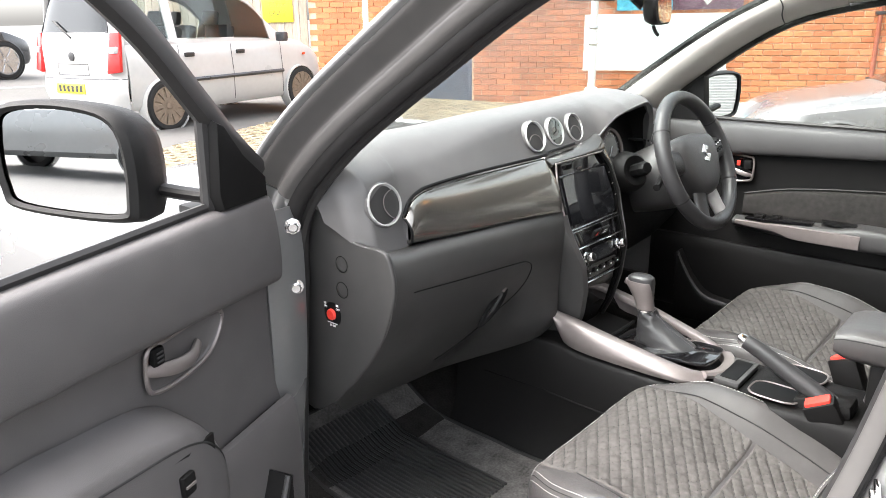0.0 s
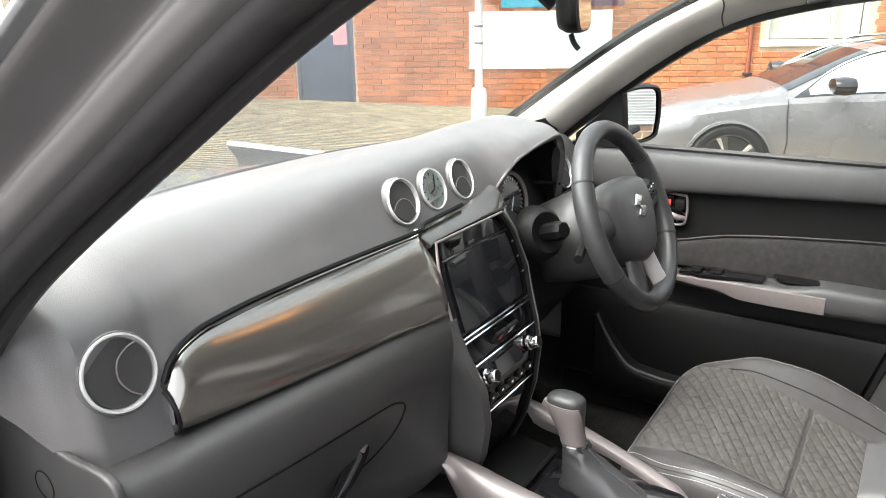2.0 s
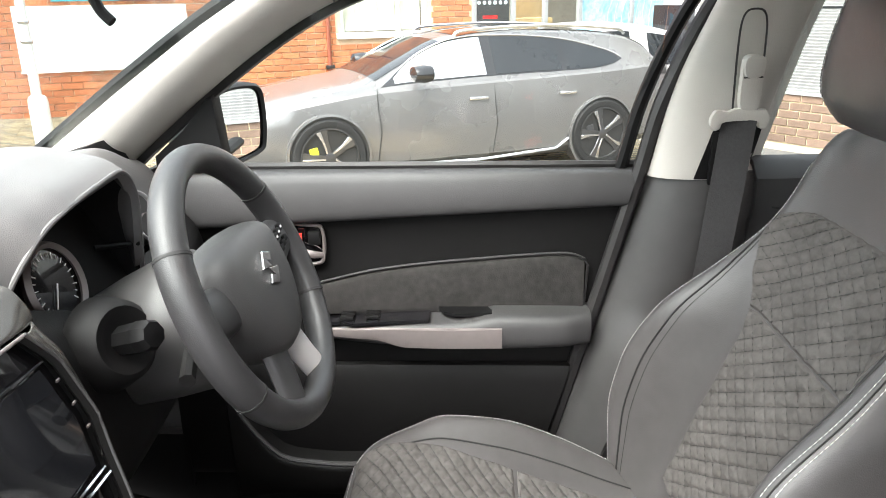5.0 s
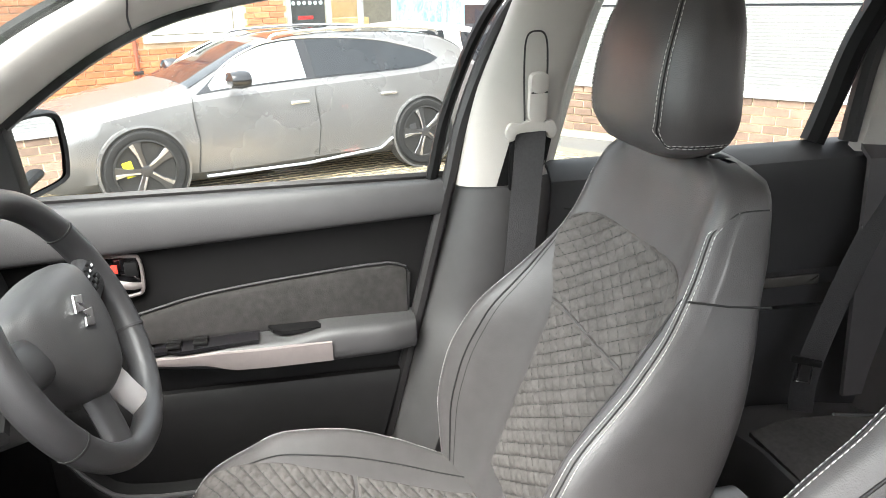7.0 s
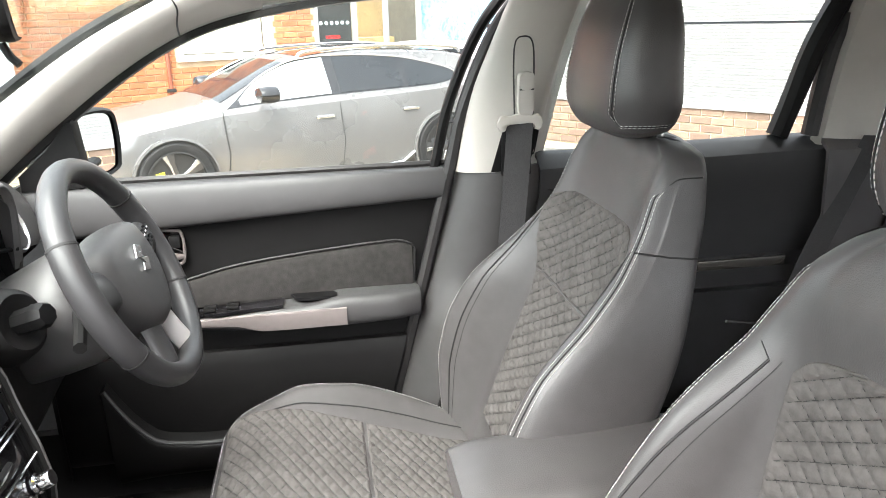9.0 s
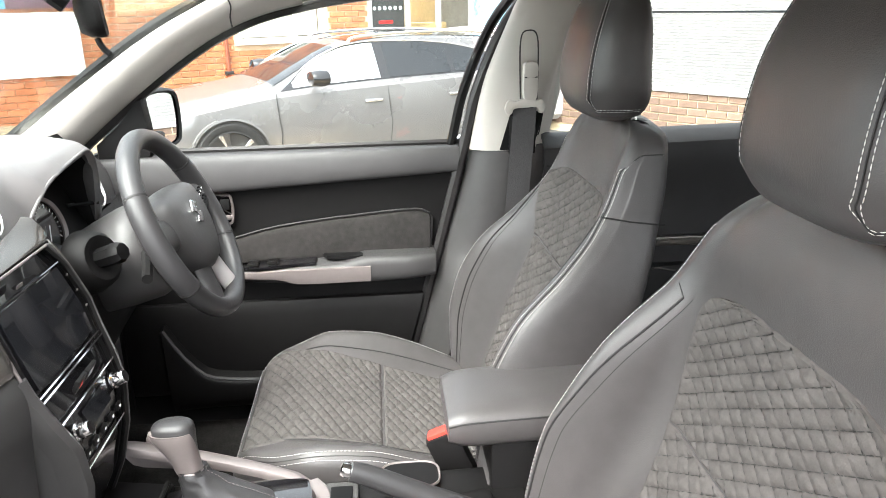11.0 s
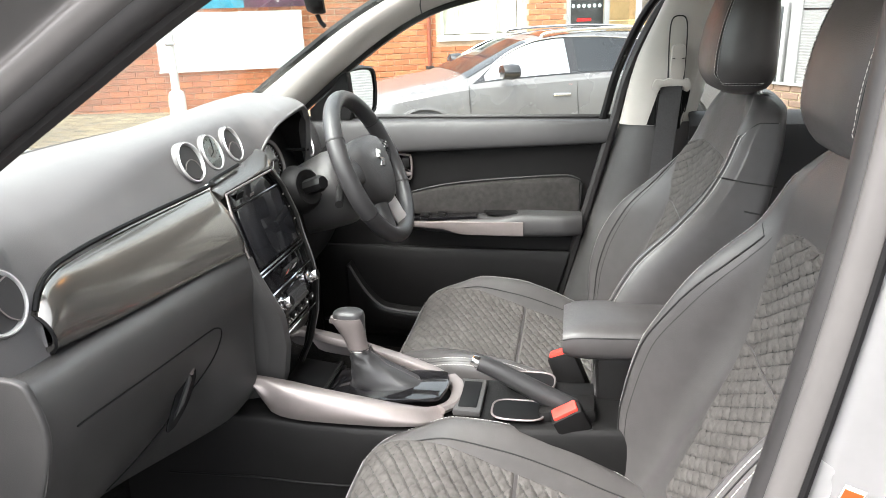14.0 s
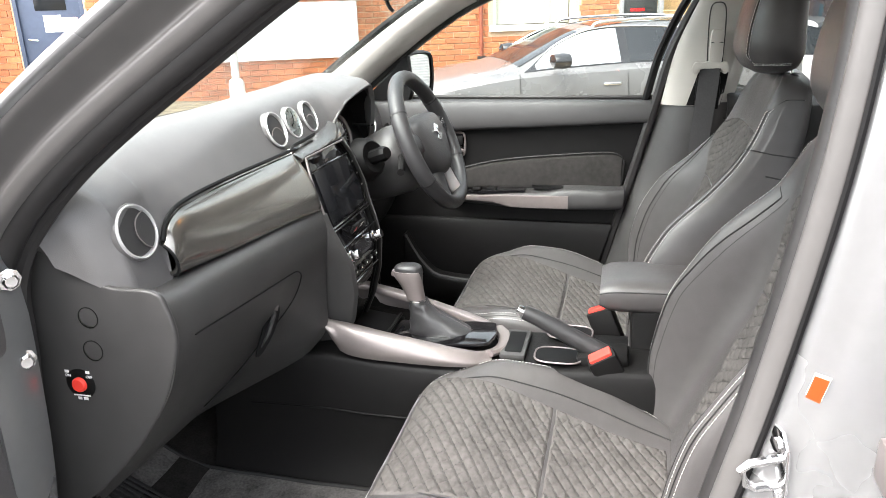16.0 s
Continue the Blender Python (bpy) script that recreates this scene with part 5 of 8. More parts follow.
        part("headrest_seam", tube(seam_line(0.0), 0.0009, 6), M_SEAM, head)
        for off in (-0.32, 0.32):
            stitches(seam_line(off), "headrest_stitching", head)
        part("post", tube([(cx + dxb + sx * 0.065, -0.096 + dyb, 1.17 + up), (cx + dxb + sx * 0.065, -0.090 + (dyb + dyh) / 2, 1.235 + up)], 0.007, 12), M_CHROME, seat, "chrome headrest post")
        part("post_guide", box((0.036, 0.028, 0.012), pose(cx + dxb + sx * 0.065, -0.092 + dyb, 1.200 + up), 0.004), M_PLASTIC, seat)
    return seat


car_seat(0.360, 0.0, 0.0, 0.03, 0.0, 0.0, 0.941, 1.086, [(0.60, 0.80), (0.85, 0.80), (0.94, 0.81), (1.0, 0.84), (1.05, 0.885)], "dark grey leather driver seat with quilted suede inserts and white stitching")
# the passenger backrest leans further back and keeps its width up to the shoulder
rings.clear()
VALLEY = 0.69
BACK_W = [(0.56, 0.240), (0.65, 0.256), (0.75, 0.263), (0.85, 0.263), (0.95, 0.260), (1.03, 0.258), (1.07, 0.254), (1.12, 0.235), (1.15, 0.221), (1.18, 0.194), (1.20, 0.15), (1.214, 0.09)]
BACK_C = [(0.56, 0.15), (0.65, 0.112), (0.80, 0.045), (0.89, 0.0), (0.96, -0.020), (1.04, -0.034), (1.12, -0.048), (1.195, -0.078), (1.214, -0.088)]
BACK_B = [(0.56, 0.165), (0.65, 0.173), (0.72, 0.174), (0.77, 0.167), (0.85, 0.147), (0.91, 0.116), (0.975, 0.074), (1.01, 0.042), (1.07, -0.016), (1.143, -0.048), (1.167, -0.066), (1.19, -0.080), (1.214, -0.088)]
BACK_R = [(0.56, 0.05), (0.65, 0.02), (0.783, -0.03), (0.936, -0.085), (1.05, -0.112), (1.12, -0.125), (1.19, -0.125), (1.214, -0.112)]
INSERT_W = [(0.66, 0.115), (0.78, 0.145), (0.89, 0.177), (0.96, 0.183), (1.0, 0.185), (1.04, 0.185), (1.058, 0.174), (1.07, 0.15), (1.080, 0.10)]
car_seat(-0.345, 0.012, 0.0, 0.012, -0.03, 0.0, 0.8915, 1.080, [(0.60, 0.87), (0.85, 0.87), (0.94, 0.85), (1.0, 0.82), (1.05, 0.79)], "dark grey leather passenger seat with quilted suede inserts and white stitching")

# rear bench
bench = thing("rear_bench", "dark leather rear bench with suede centre", "rear seat", (0, -0.65, 0.5))
rb = []
for y, z in ((-0.33, 0.50), (-0.335, 0.56), (-0.36, 0.605), (-0.45, 0.622), (-0.6, 0.61), (-0.78, 0.58)):
    rb.append([Vector((x, y, z - 0.035 * max(0, abs(x) - 0.5) / 0.16)) for x in [lerp(-0.66, 0.66, i / 24) for i in range(25)]])
part("bench_cushion", shell(rb, 0.04, (0, 0, -1)), M_LEATHER, bench)
for cx in (-0.34, 0.34):
    ins = [[Vector((x, y, z + 0.006 + quilt(x, y))) for x in [lerp(cx - 0.2, cx + 0.2, i / 50) for i in range(51)]] for y, z in [(lerp(-0.37, -0.72, k / 50), table(-lerp(-0.37, -0.72, k / 50), [(0.37, 0.606), (0.45, 0.622), (0.6, 0.61), (0.72, 0.59)])) for k in range(51)]]
    part("bench_insert", shell(ins, 0.01, (0, 0, -1)), M_SUEDE, bench, "quilted suede insert")
bb = []
for y, z in ((-0.72, 0.56), (-0.74, 0.65), (-0.80, 0.85), (-0.86, 1.05), (-0.885, 1.12), (-0.92, 1.14)):
    bb.append([Vector((x, y + 0.05 * max(0, abs(x) - 0.45) / 0.2, z)) for x in [lerp(-0.64, 0.64, i / 24) for i in range(25)]])
part("bench_back", shell(bb, 0.05, (0, -1, 0)), M_LEATHER, bench)
part("bench_seam", tube([r[21] + Vector((0, 0.003, 0)) for r in bb], 0.002, 6), M_SEAM, bench)
stitches(spline([r[21] + Vector((0.006, 0.004, 0)) for r in bb], 8), "stitching", bench)

# seat belts
belt = thing("seat_belt", "black seat belt with a pale grey pillar guide", "seat belt", (0.655, 0.04, 1.19))
gm = frame_at((0.650, 0.036, 1.19), (0.05, -1, 0.02), (-0.08, -0.1, 1))


def smooth_slab(points, depth, m, r):
    return slab([(q.x, q.y) for q in spline([(a, b, 0) for a, b in points], 4, closed=True)], depth, m, r)


part("guide", smooth_slab([(-0.040, -0.018), (-0.046, -0.004), (-0.038, 0.012), (-0.020, 0.010), (-0.008, 0.014), (0.016, 0.014), (0.024, 0.010), (0.036, 0.012), (0.044, -0.004), (0.038, -0.018), (0.028, -0.016), (0.022, -0.006), (-0.024, -0.006), (-0.030, -0.016)], 0.010, gm @ pose(0, 0, 0.006), 0.003), M_PILLAR, belt, "pale grey belt guide")
part("adjuster", smooth_slab([(-0.013, 0.0), (0.013, 0.0), (0.016, 0.045), (0.013, 0.072), (-0.013, 0.072), (-0.016, 0.045)], 0.014, gm @ pose(0.010, 0.012, 0.002), 0.004), M_PILLAR, belt, "pale grey height adjuster")
part("adjuster_button", smooth_slab([(-0.012, 0.048), (0.012, 0.048), (0.013, 0.075), (-0.013, 0.075)], 0.018, gm @ pose(0.010, 0.014, 0.002), 0.003), M_PILLAR, belt)
part("adjuster_gap", tube([gm @ Vector((0.010 + x, 0.060, 0.0165)) for x in (-0.014, 0, 0.014)], 0.0012, 5), M_SEAL, belt)
slide_o = spline([(-0.008, -0.02, 0), (-0.010, 0.08, 0), (-0.006, 0.125, 0), (0.010, 0.134, 0), (0.026, 0.125, 0), (0.030, 0.08, 0), (0.028, -0.02, 0)], 5)
part("slide_groove", tube([gm @ (q + Vector((0, 0.02, -0.001 - 0.10 * max(0, q.y) * 0.35))) for q in slide_o], 0.0016, 6), M_SEAL, belt)


def webbing(points, width, across):
    """A flat woven strap along points."""
    p = spline(points, 6)
    a = Vector(across).normalized()
    return shell([[q - a * width / 2, q - a * width / 6, q + a * width / 6, q + a * width / 2] for q in p], 0.0016)


part("webbing", webbing([(0.640, 0.036, 1.186), (0.642, 0.040, 1.12), (0.646, 0.048, 1.0), (0.650, 0.058, 0.85), (0.655, 0.070, 0.6)], 0.050, (0.25, 1, 0.06)), M_BELT, belt)
part("pillar_slot", box((0.012, 0.060, 0.085), pose(0.669, 0.036, 1.120), 0.006), M_DARK, belt)
part("lap_anchor", box((0.012, 0.03, 0.05), pose(0.63, 0.20, 0.60, 20), 0.004), M_PLASTIC, belt)
rbelt = thing("rear_seat_belt", "black rear seat belt with bright buckle tongue", "seat belt", (0.60, -0.55, 0.7))
part("webbing", webbing([(0.60, -0.52, 0.60), (0.607, -0.53, 0.69), (0.63, -0.60, 0.85), (0.65, -0.68, 1.0), (0.655, -0.74, 1.12)], 0.046, (0.45, 0.85, 0)), M_BELT, rbelt)
tm = frame_at((0.598, -0.515, 0.70), (0.5, 0.85, 0.1), (0.1, -0.15, 1))
part("tongue_grip", box((0.056, 0.014, 0.012), tm @ pose(0, 0.012, 0), 0.004), M_PLASTIC, rbelt)
part("tongue", tube([tm @ Vector(q) for q in ((-0.012, 0.006, 0), (-0.014, -0.030, 0), (0.012, -0.030, 0), (0.010, 0.006, 0))], 0.0042, 6), M_CHROME, rbelt, "bright metal tongue")

# ================= centre console =================
console = thing("centre_console", "black centre console with satin silver side blades", "centre console", (-0.02, 0.55, 0.45))
tun = []
for i in range(22):
    y = lerp(1.05, 0.16, i / 21)
    zt = table(-y, [(-1.05, 0.70), (-0.8, 0.705), (-0.72, 0.695), (-0.5, 0.682), (-0.42, 0.690), (-0.16, 0.700)])
    wl = table(-y, [(-1.05, 0.155), (-0.8, 0.150), (-0.5, 0.125), (-0.16, 0.105)])
    wr = table(-y, [(-1.05, 0.14), (-0.8, 0.11), (-0.5, 0.095), (-0.16, 0.09)])
    tun.append(spline([(-0.02 - wl - 0.05, y, 0.42), (-0.02 - wl - 0.012, y, 0.50), (-0.02 - wl, y, zt - 0.07), (-0.02 - wl + 0.01, y, zt - 0.012), (-0.02 - wl + 0.03, y, zt), (-0.02, y, zt), (-0.02 + wr - 0.03, y, zt), (-0.02 + wr - 0.01, y, zt - 0.012), (-0.02 + wr, y, zt - 0.07), (-0.02 + wr + 0.03, y, 0.42)], 3))
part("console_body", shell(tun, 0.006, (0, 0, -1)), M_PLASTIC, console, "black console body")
part("side_line", tube([r[5] + Vector((-0.002, 0, 0)) for r in tun[2:20]], 0.002, 6), M_DARK, console)
for sx in (-1, 1):
    bl = []
    for i in range(22):
        f = i / 21
        y = lerp(0.80 if sx < 0 else 0.80, 0.475, f)
        zt = table(f, [(0, 0.772), (0.15, 0.762), (0.5, 0.738), (0.85, 0.712), (1, 0.70)])
        x = -0.025 + sx * table(f, [(0, 0.118), (0.2, 0.124), (0.6, 0.112), (0.9, 0.092), (1, 0.06)])
        h = table(f, [(0, 0.012), (0.12, 0.055), (0.5, 0.042), (1, 0.016)])
        w = table(f, [(0, 0.018), (0.2, 0.034), (0.6, 0.032), (1, 0.03)])
        bl.append(spline([(x - sx * w, y, zt - 0.014), (x - sx * w * 0.9, y, zt - 0.002), (x - sx * w * 0.4, y, zt), (x, y, zt - 0.008), (x + sx * 0.008, y, zt - h * 0.6), (x + sx * 0.006, y, zt - h)], 3))
    part("side_blade", shell(bl, 0.006, (0, 0, -1)), M_SILVER, console, "satin silver console blade")
part("blade_bridge", tube(spline([(-0.085, 0.482, 0.70), (-0.06, 0.465, 0.698), (-0.025, 0.46, 0.698), (0.01, 0.465, 0.698), (0.035, 0.482, 0.70)], 5), 0.014, 8, flat=0.6), M_SILVER, console)
part("shift_plate", slab([(p.x, p.y) for p in spline([(-0.052, 0.12, 0), (0.052, 0.12, 0), (0.055, -0.1, 0), (0.03, -0.135, 0), (-0.03, -0.135, 0), (-0.055, -0.1, 0)], 4, closed=True)], 0.008, pose(-0.025, 0.615, 0.702, -4), 0.003), M_GLOSS, console, "gloss black shifter surround")
part("front_tray", box((0.15, 0.10, 0.012), pose(-0.02, 0.745, 0.705, 8), 0.004), M_DARK, console)
part("tray_lip", tube([(-0.085, 0.70, 0.716), (0.04, 0.70, 0.716)], 0.004, 6), M_PLASTIC, console)
part("rear_tray", box((0.12, 0.05, 0.012), pose(-0.03, 0.435, 0.698), 0.004), M_LOWER, console, "satin silver tray edge")
part("tray_well", box((0.095, 0.035, 0.012), pose(-0.03, 0.435, 0.7), 0.004), M_DARK, console)
for x, y in ((-0.075, 0.345), (0.035, 0.33)):
    ring = [Vector((x + 0.034 * math.copysign(abs(math.cos(a)) ** 0.6, math.cos(a)), y + 0.046 * math.copysign(abs(math.sin(a)) ** 0.6, math.sin(a)), 0.704)) for a in [k * math.pi / 14 for k in range(28)]]
    part("cup_ring", tube(ring, 0.0020, 6, closed=True), M_SILVER, console, "silver-edged cup holder")
    part("cup_well", sheet([[p for p in ring], [Vector((lerp(p.x, x, 0.1), lerp(p.y, y, 0.1), 0.70)) for p in ring]], around=True, ends=True), M_DARK, console)

lever = thing("gear_selector", "automatic gear selector with silver-fronted knob and leather boot", "gear selector", (-0.02, 0.63, 0.71))
bt = []
for z, w, d, y in ((0.706, 0.037, 0.074, 0.590), (0.716, 0.036, 0.066, 0.597), (0.732, 0.031, 0.048, 0.612), (0.747, 0.027, 0.034, 0.627), (0.760, 0.023, 0.025, 0.637), (0.771, 0.0205, 0.020, 0.642), (0.779, 0.019, 0.0185, 0.644)):
    bt.append([Vector((-0.015 + (w + 0.0026 * math.sin(5 * a + z * 300)) * math.copysign(abs(math.cos(a)) ** 0.8, math.cos(a)), y + (d + 0.0026 * math.sin(4 * a + z * 250)) * math.copysign(abs(math.sin(a)) ** 0.8, math.sin(a)), z)) for a in [k * math.pi / 16 for k in range(32)]])
bt = [[bt[i][k].lerp(bt[i + 1][k], s / 3) for k in range(32)] for i in range(6) for s in range(3)] + [bt[-1]]
part("boot", sheet(bt, around=True, ends=True), M_RIM, lever, "creased black leather boot")
stitches([r[24] + Vector((0, -0.001, 0.001)) for r in bt], "boot_stitching", lever, gap=0.006, size=(0.004, 0.0006), mat=M_SILVER)
KNOB = [(0.775, 0.0165, 0.0165, 0.645), (0.79, 0.0168, 0.0172, 0.648), (0.808, 0.0182, 0.0205, 0.653), (0.824, 0.0202, 0.0255, 0.658), (0.838, 0.0212, 0.0295, 0.6615), (0.8475, 0.0200, 0.0285, 0.662), (0.8535, 0.0150, 0.0215, 0.661), (0.8558, 0.0060, 0.0090, 0.660)]


def knob_ring(z, grow, a0=0.0, a1=360.0, n=32):
    w, d, y = (table(z, [(r[0], r[k]) for r in KNOB]) for k in (1, 2, 3))
    return [Vector((-0.015 + (w + grow) * math.copysign(abs(math.cos(a)) ** 0.8, math.cos(a)), y + (d + grow) * math.copysign(abs(math.sin(a)) ** 0.8, math.sin(a)), z)) for a in [radians(lerp(a0, a1, k / n)) for k in range(n + (a1 - a0 < 360))]]


knob = part("knob", sheet([knob_ring(lerp(0.775, 0.8558, 1 - (1 - i / 30) ** 1.6), 0) for i in range(31)], around=True, ends=True), M_RIM, lever, "black leather knob")
part("knob_plate", shell([knob_ring(lerp(0.781, 0.8425, i / 14), 0.0016, 96, lerp(262, 232, (i / 14) ** 2), 16) for i in range(15)], 0.002), M_SILVER, knob, "satin silver plate on the knob")
part("knob_collar", tube(knob_ring(0.777, 0.001), 0.0022, 6, closed=True), M_SILVER, knob)
part("knob_button", box((0.012, 0.012, 0.014), pose(-0.022, 0.690, 0.836, 20), 0.004), M_SILVER, knob)

brake = thing("handbrake", "black handbrake lever with a chrome button", "handbrake", (-0.06, 0.3, 0.71))
BRK = spline([(-0.062, 0.415, 0.785), (-0.062, 0.385, 0.773), (-0.063, 0.33, 0.745), (-0.064, 0.28, 0.720), (-0.065, 0.24, 0.70)], 5)
part("grip", tube(BRK, [lerp(0.0125, 0.018, i / (len(BRK) - 1)) for i in range(len(BRK))], 14, flat=1.15), M_RIM, brake, "black leather grip")
part("button", lathe([(0.0105, 0.0), (0.0115, 0.006), (0.009, 0.014), (0.0, 0.015)], 18, frame_at(BRK[0], (1, 0, 0), (0, -0.43, 0.9)) @ Matrix.Rotation(radians(180), 4, "Y")), M_CHROME, brake, "chrome release button")
part("brake_gaiter", box((0.06, 0.10, 0.03), pose(-0.065, 0.26, 0.705, -8), 0.012), M_PLASTIC, brake)

rest = thing("storage_box", "centre storage box with padded grey leather lid", "storage box", (0.05, 0.12, 0.7))
ar = []
for i in range(20):
    y = lerp(0.272, -0.06, i / 19)
    f = min(1, (i / 19) * 6)
    e = math.sqrt(max(0, 1 - (1 - f) ** 2)) * 0.35 + 0.65
    zc = lerp(0.803, 0.812, i / 19)
    hw, hh = 0.082 * (0.86 + 0.14 * e), 0.034 * e
    ring = []
    for k in range(32):
        a = k * math.pi / 16
        ring.append(Vector((0.062 + hw * math.copysign(abs(math.cos(a)) ** 0.42, math.cos(a)), y, zc + hh * math.copysign(abs(math.sin(a)) ** 0.6, math.sin(a)))))
    ar.append(ring)
part("lid", sheet(ar, around=True, ends=True), M_LEATHER, rest, "padded dark grey leather lid")
part("lid_seam", tube([r[14] + Vector((-0.001, 0, -0.002)) for r in ar], 0.0014, 6), M_SEAM, rest)
part("pedestal", box((0.13, 0.30, 0.34), pose(0.055, 0.06, 0.61), 0.012), M_PLASTIC, rest, "black armrest box")
part("pedestal_face", box((0.10, 0.012, 0.20), pose(0.05, 0.212, 0.66, 8), 0.006), M_PAD, rest)


def buckle(at, lean, label):
    b = thing("belt_buckle", label, "seat belt buckle", at, group="front belt buckles")
    m = Matrix.Translation(at) @ Euler([radians(a) for a in lean]).to_matrix().to_4x4()
    part("case", box((0.036, 0.056, 0.095), m @ pose(0, 0, -0.047), 0.007), M_PLASTIC, b, "black buckle case")
    part("press_button", box((0.026, 0.045, 0.014), m @ pose(0, 0, -0.001), 0.004), M_RED, b, "red press button")
    part("stalk", box((0.026, 0.036, 0.09), m @ pose(0, -0.004, -0.115), 0.006), M_PLASTIC, b)


buckle((-0.104, 0.264, 0.724), (-28, -6, 12), "black seat belt buckle with a red button beside the handbrake")
buckle((0.111, 0.275, 0.728), (-24, 4, -8), "black seat belt buckle with a red button under the armrest")

# floor mat
mat_rows = [[Vector((x, y, table(-y, [(-1.25, 0.545), (-1.05, 0.448), (-0.6, 0.442)]) + 0.003 * noise.noise(Vector((x * 9, y * 9, 0))))) for x in [lerp(-0.60, -0.22, i / 30) for i in range(31)]] for y in [lerp(1.22, 0.62, k / 40) for k in range(41)]]
fm = thing("floor_mat", "dark grey ribbed carpet mat in the passenger footwell", "floor mat", (-0.4, 0.9, 0.44))
part("mat_top", shell(mat_rows, 0.008), M_MAT, fm)
part("binding", tube([mat_rows[0][i] for i in range(31)] + [r[30] for r in mat_rows[1:]] + [mat_rows[-1][i] for i in range(29, -1, -1)] + [r[0] for r in reversed(mat_rows[1:-1])], 0.005, 6, closed=True), M_SEAM, fm)
for k in range(22):
    x = lerp(-0.58, -0.34, k / 21)
    part("rib", tube([Vector((x, y, table(-y, [(-1.25, 0.545), (-1.05, 0.448), (-0.6, 0.442)]) + 0.004)) for y in (1.18, 1.08, 0.98, 0.88, 0.78)], 0.0032, 5), M_SEAM, fm)

# ================= front doors =================
def door_panel(name, label, at, sill, lay, padded):
    """A door's inside. lay(a, z, w): a runs back from the hinge edge, z up, w into the car."""
    d = thing(name, label, "car door", at)
    n = 40
    out_dir = (lay(0, 0, -1) - lay(0, 0, 0)).normalized()

    def rear(z):
        return table(z, [(0.44, 0.62), (0.56, 0.655), (0.822, 0.732), (1.0, 0.782), (1.12, 0.812)])

    def strip(z_top, z_bot, profile, a0=0.0, a1=None, count=n):
        rows = []
        for i in range(count + 1):
            f = i / count
            pts = []
            for s, w in profile:
                a = f
                zt, zb = z_top(f) if callable(z_top) else z_top, z_bot(f) if callable(z_bot) else z_bot
                z = lerp(zt, zb, s)
                end = rear(z) if a1 is None else a1
                pts.append(lay(lerp(a0, end, f), z, w))
            rows.append(spline(pts, 3))
        return shell(rows, 0.006, out_dir)

    # same trim on both doors: the open one has extra light in its colour
    pad_mat = M_LITPAD if padded else M_DOORPAD
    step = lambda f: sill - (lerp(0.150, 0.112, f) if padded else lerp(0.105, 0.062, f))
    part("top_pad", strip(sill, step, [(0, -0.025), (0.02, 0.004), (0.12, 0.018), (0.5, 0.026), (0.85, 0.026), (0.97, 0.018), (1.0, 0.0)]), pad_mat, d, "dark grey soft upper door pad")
    part("mid_panel", strip(lambda f: step(f) + 0.004, sill - 0.36, [(0, 0.0), (0.3, -0.004), (0.65, -0.002), (1.0, 0.004)]), M_LITPAD if padded else M_PLASTIC, d, "dark middle door panel")
    part("lower_panel", strip(sill - 0.352, 0.50, [(0, 0.014), (0.05, 0.03), (0.4, 0.036), (0.9, 0.03), (1.0, 0.01)]), M_LITPAD if padded else M_PLASTIC, d, "dark lower door panel")
    if padded:
        # deep padded armrest with a rounded front end and one window switch
        top = [(0.200, 0.70), (0.206, 0.76), (0.216, 0.80), (0.235, 0.845), (0.26, 0.880), (0.29, 0.904), (0.33, 0.919), (0.42, 0.932), (0.52, 0.943), (0.74, 0.945)]
        ar = []
        for i in range(41):
            a = lerp(0.200, 0.76, (i / 40) ** 1.6)
            zt = table(a, top)
            out = table(a, [(0.20, 0.012), (0.215, 0.045), (0.25, 0.068), (0.32, 0.078), (0.76, 0.078)])
            ar.append(spline([lay(a, zt + 0.006, 0.0), lay(a, zt, out * 0.35), lay(a, zt - 0.010, out * 0.72), lay(a, zt - 0.034, out * 0.95), lay(a, min(zt - 0.06, 0.80), out), lay(a, 0.70, out * 0.9), lay(a, 0.62, out * 0.5)], 4))
        rest_ = part("door_armrest", shell(ar, 0.006, out_dir), M_LITPAD, d, "padded dark grey armrest")
        part("armrest_seam", tube([r[12] for r in ar[3:]], 0.0016, 6), M_SEAM, rest_)
        cap = [[lay(lerp(0.262, 0.44, i / 12), 0.868 + 0.012 * i / 12 - 0.075 * k / 4, table(lerp(0.262, 0.44, i / 12), [(0.25, 0.068), (0.32, 0.077)]) - 0.001) for k in range(5)] for i in range(13)]
        part("switch_panel", shell(cap, 0.004, out_dir), M_PLASTIC, rest_, "black window switch panel")
        part("window_switch", box((0.024, 0.030, 0.010), frame_at(lay(0.335, 0.838, 0.080), (lay(0.01, 0, 0) - lay(0, 0, 0)).normalized(), (0, 0, 1)), 0.005), M_PLASTIC, rest_, "black window switch")
        part("switch_bar", box((0.018, 0.004, 0.003), frame_at(lay(0.335, 0.838, 0.0855), (lay(0.01, 0, 0) - lay(0, 0, 0)).normalized(), (0, 0, 1)), 0.001), M_SILVER, rest_)
    else:
        # suede insert above the armrest
        ins_top = lambda f: sill - table(f, [(0, 0.205), (0.25, 0.178), (0.6, 0.160), (0.94, 0.150), (1.0, 0.160)])
        part("insert", strip(ins_top, sill - 0.262, [(0, -0.004), (0.06, 0.008), (0.5, 0.012), (0.95, 0.012), (1, 0.0)], 0.26, 0.728), M_DOORSUEDE, d, "grey suede insert")
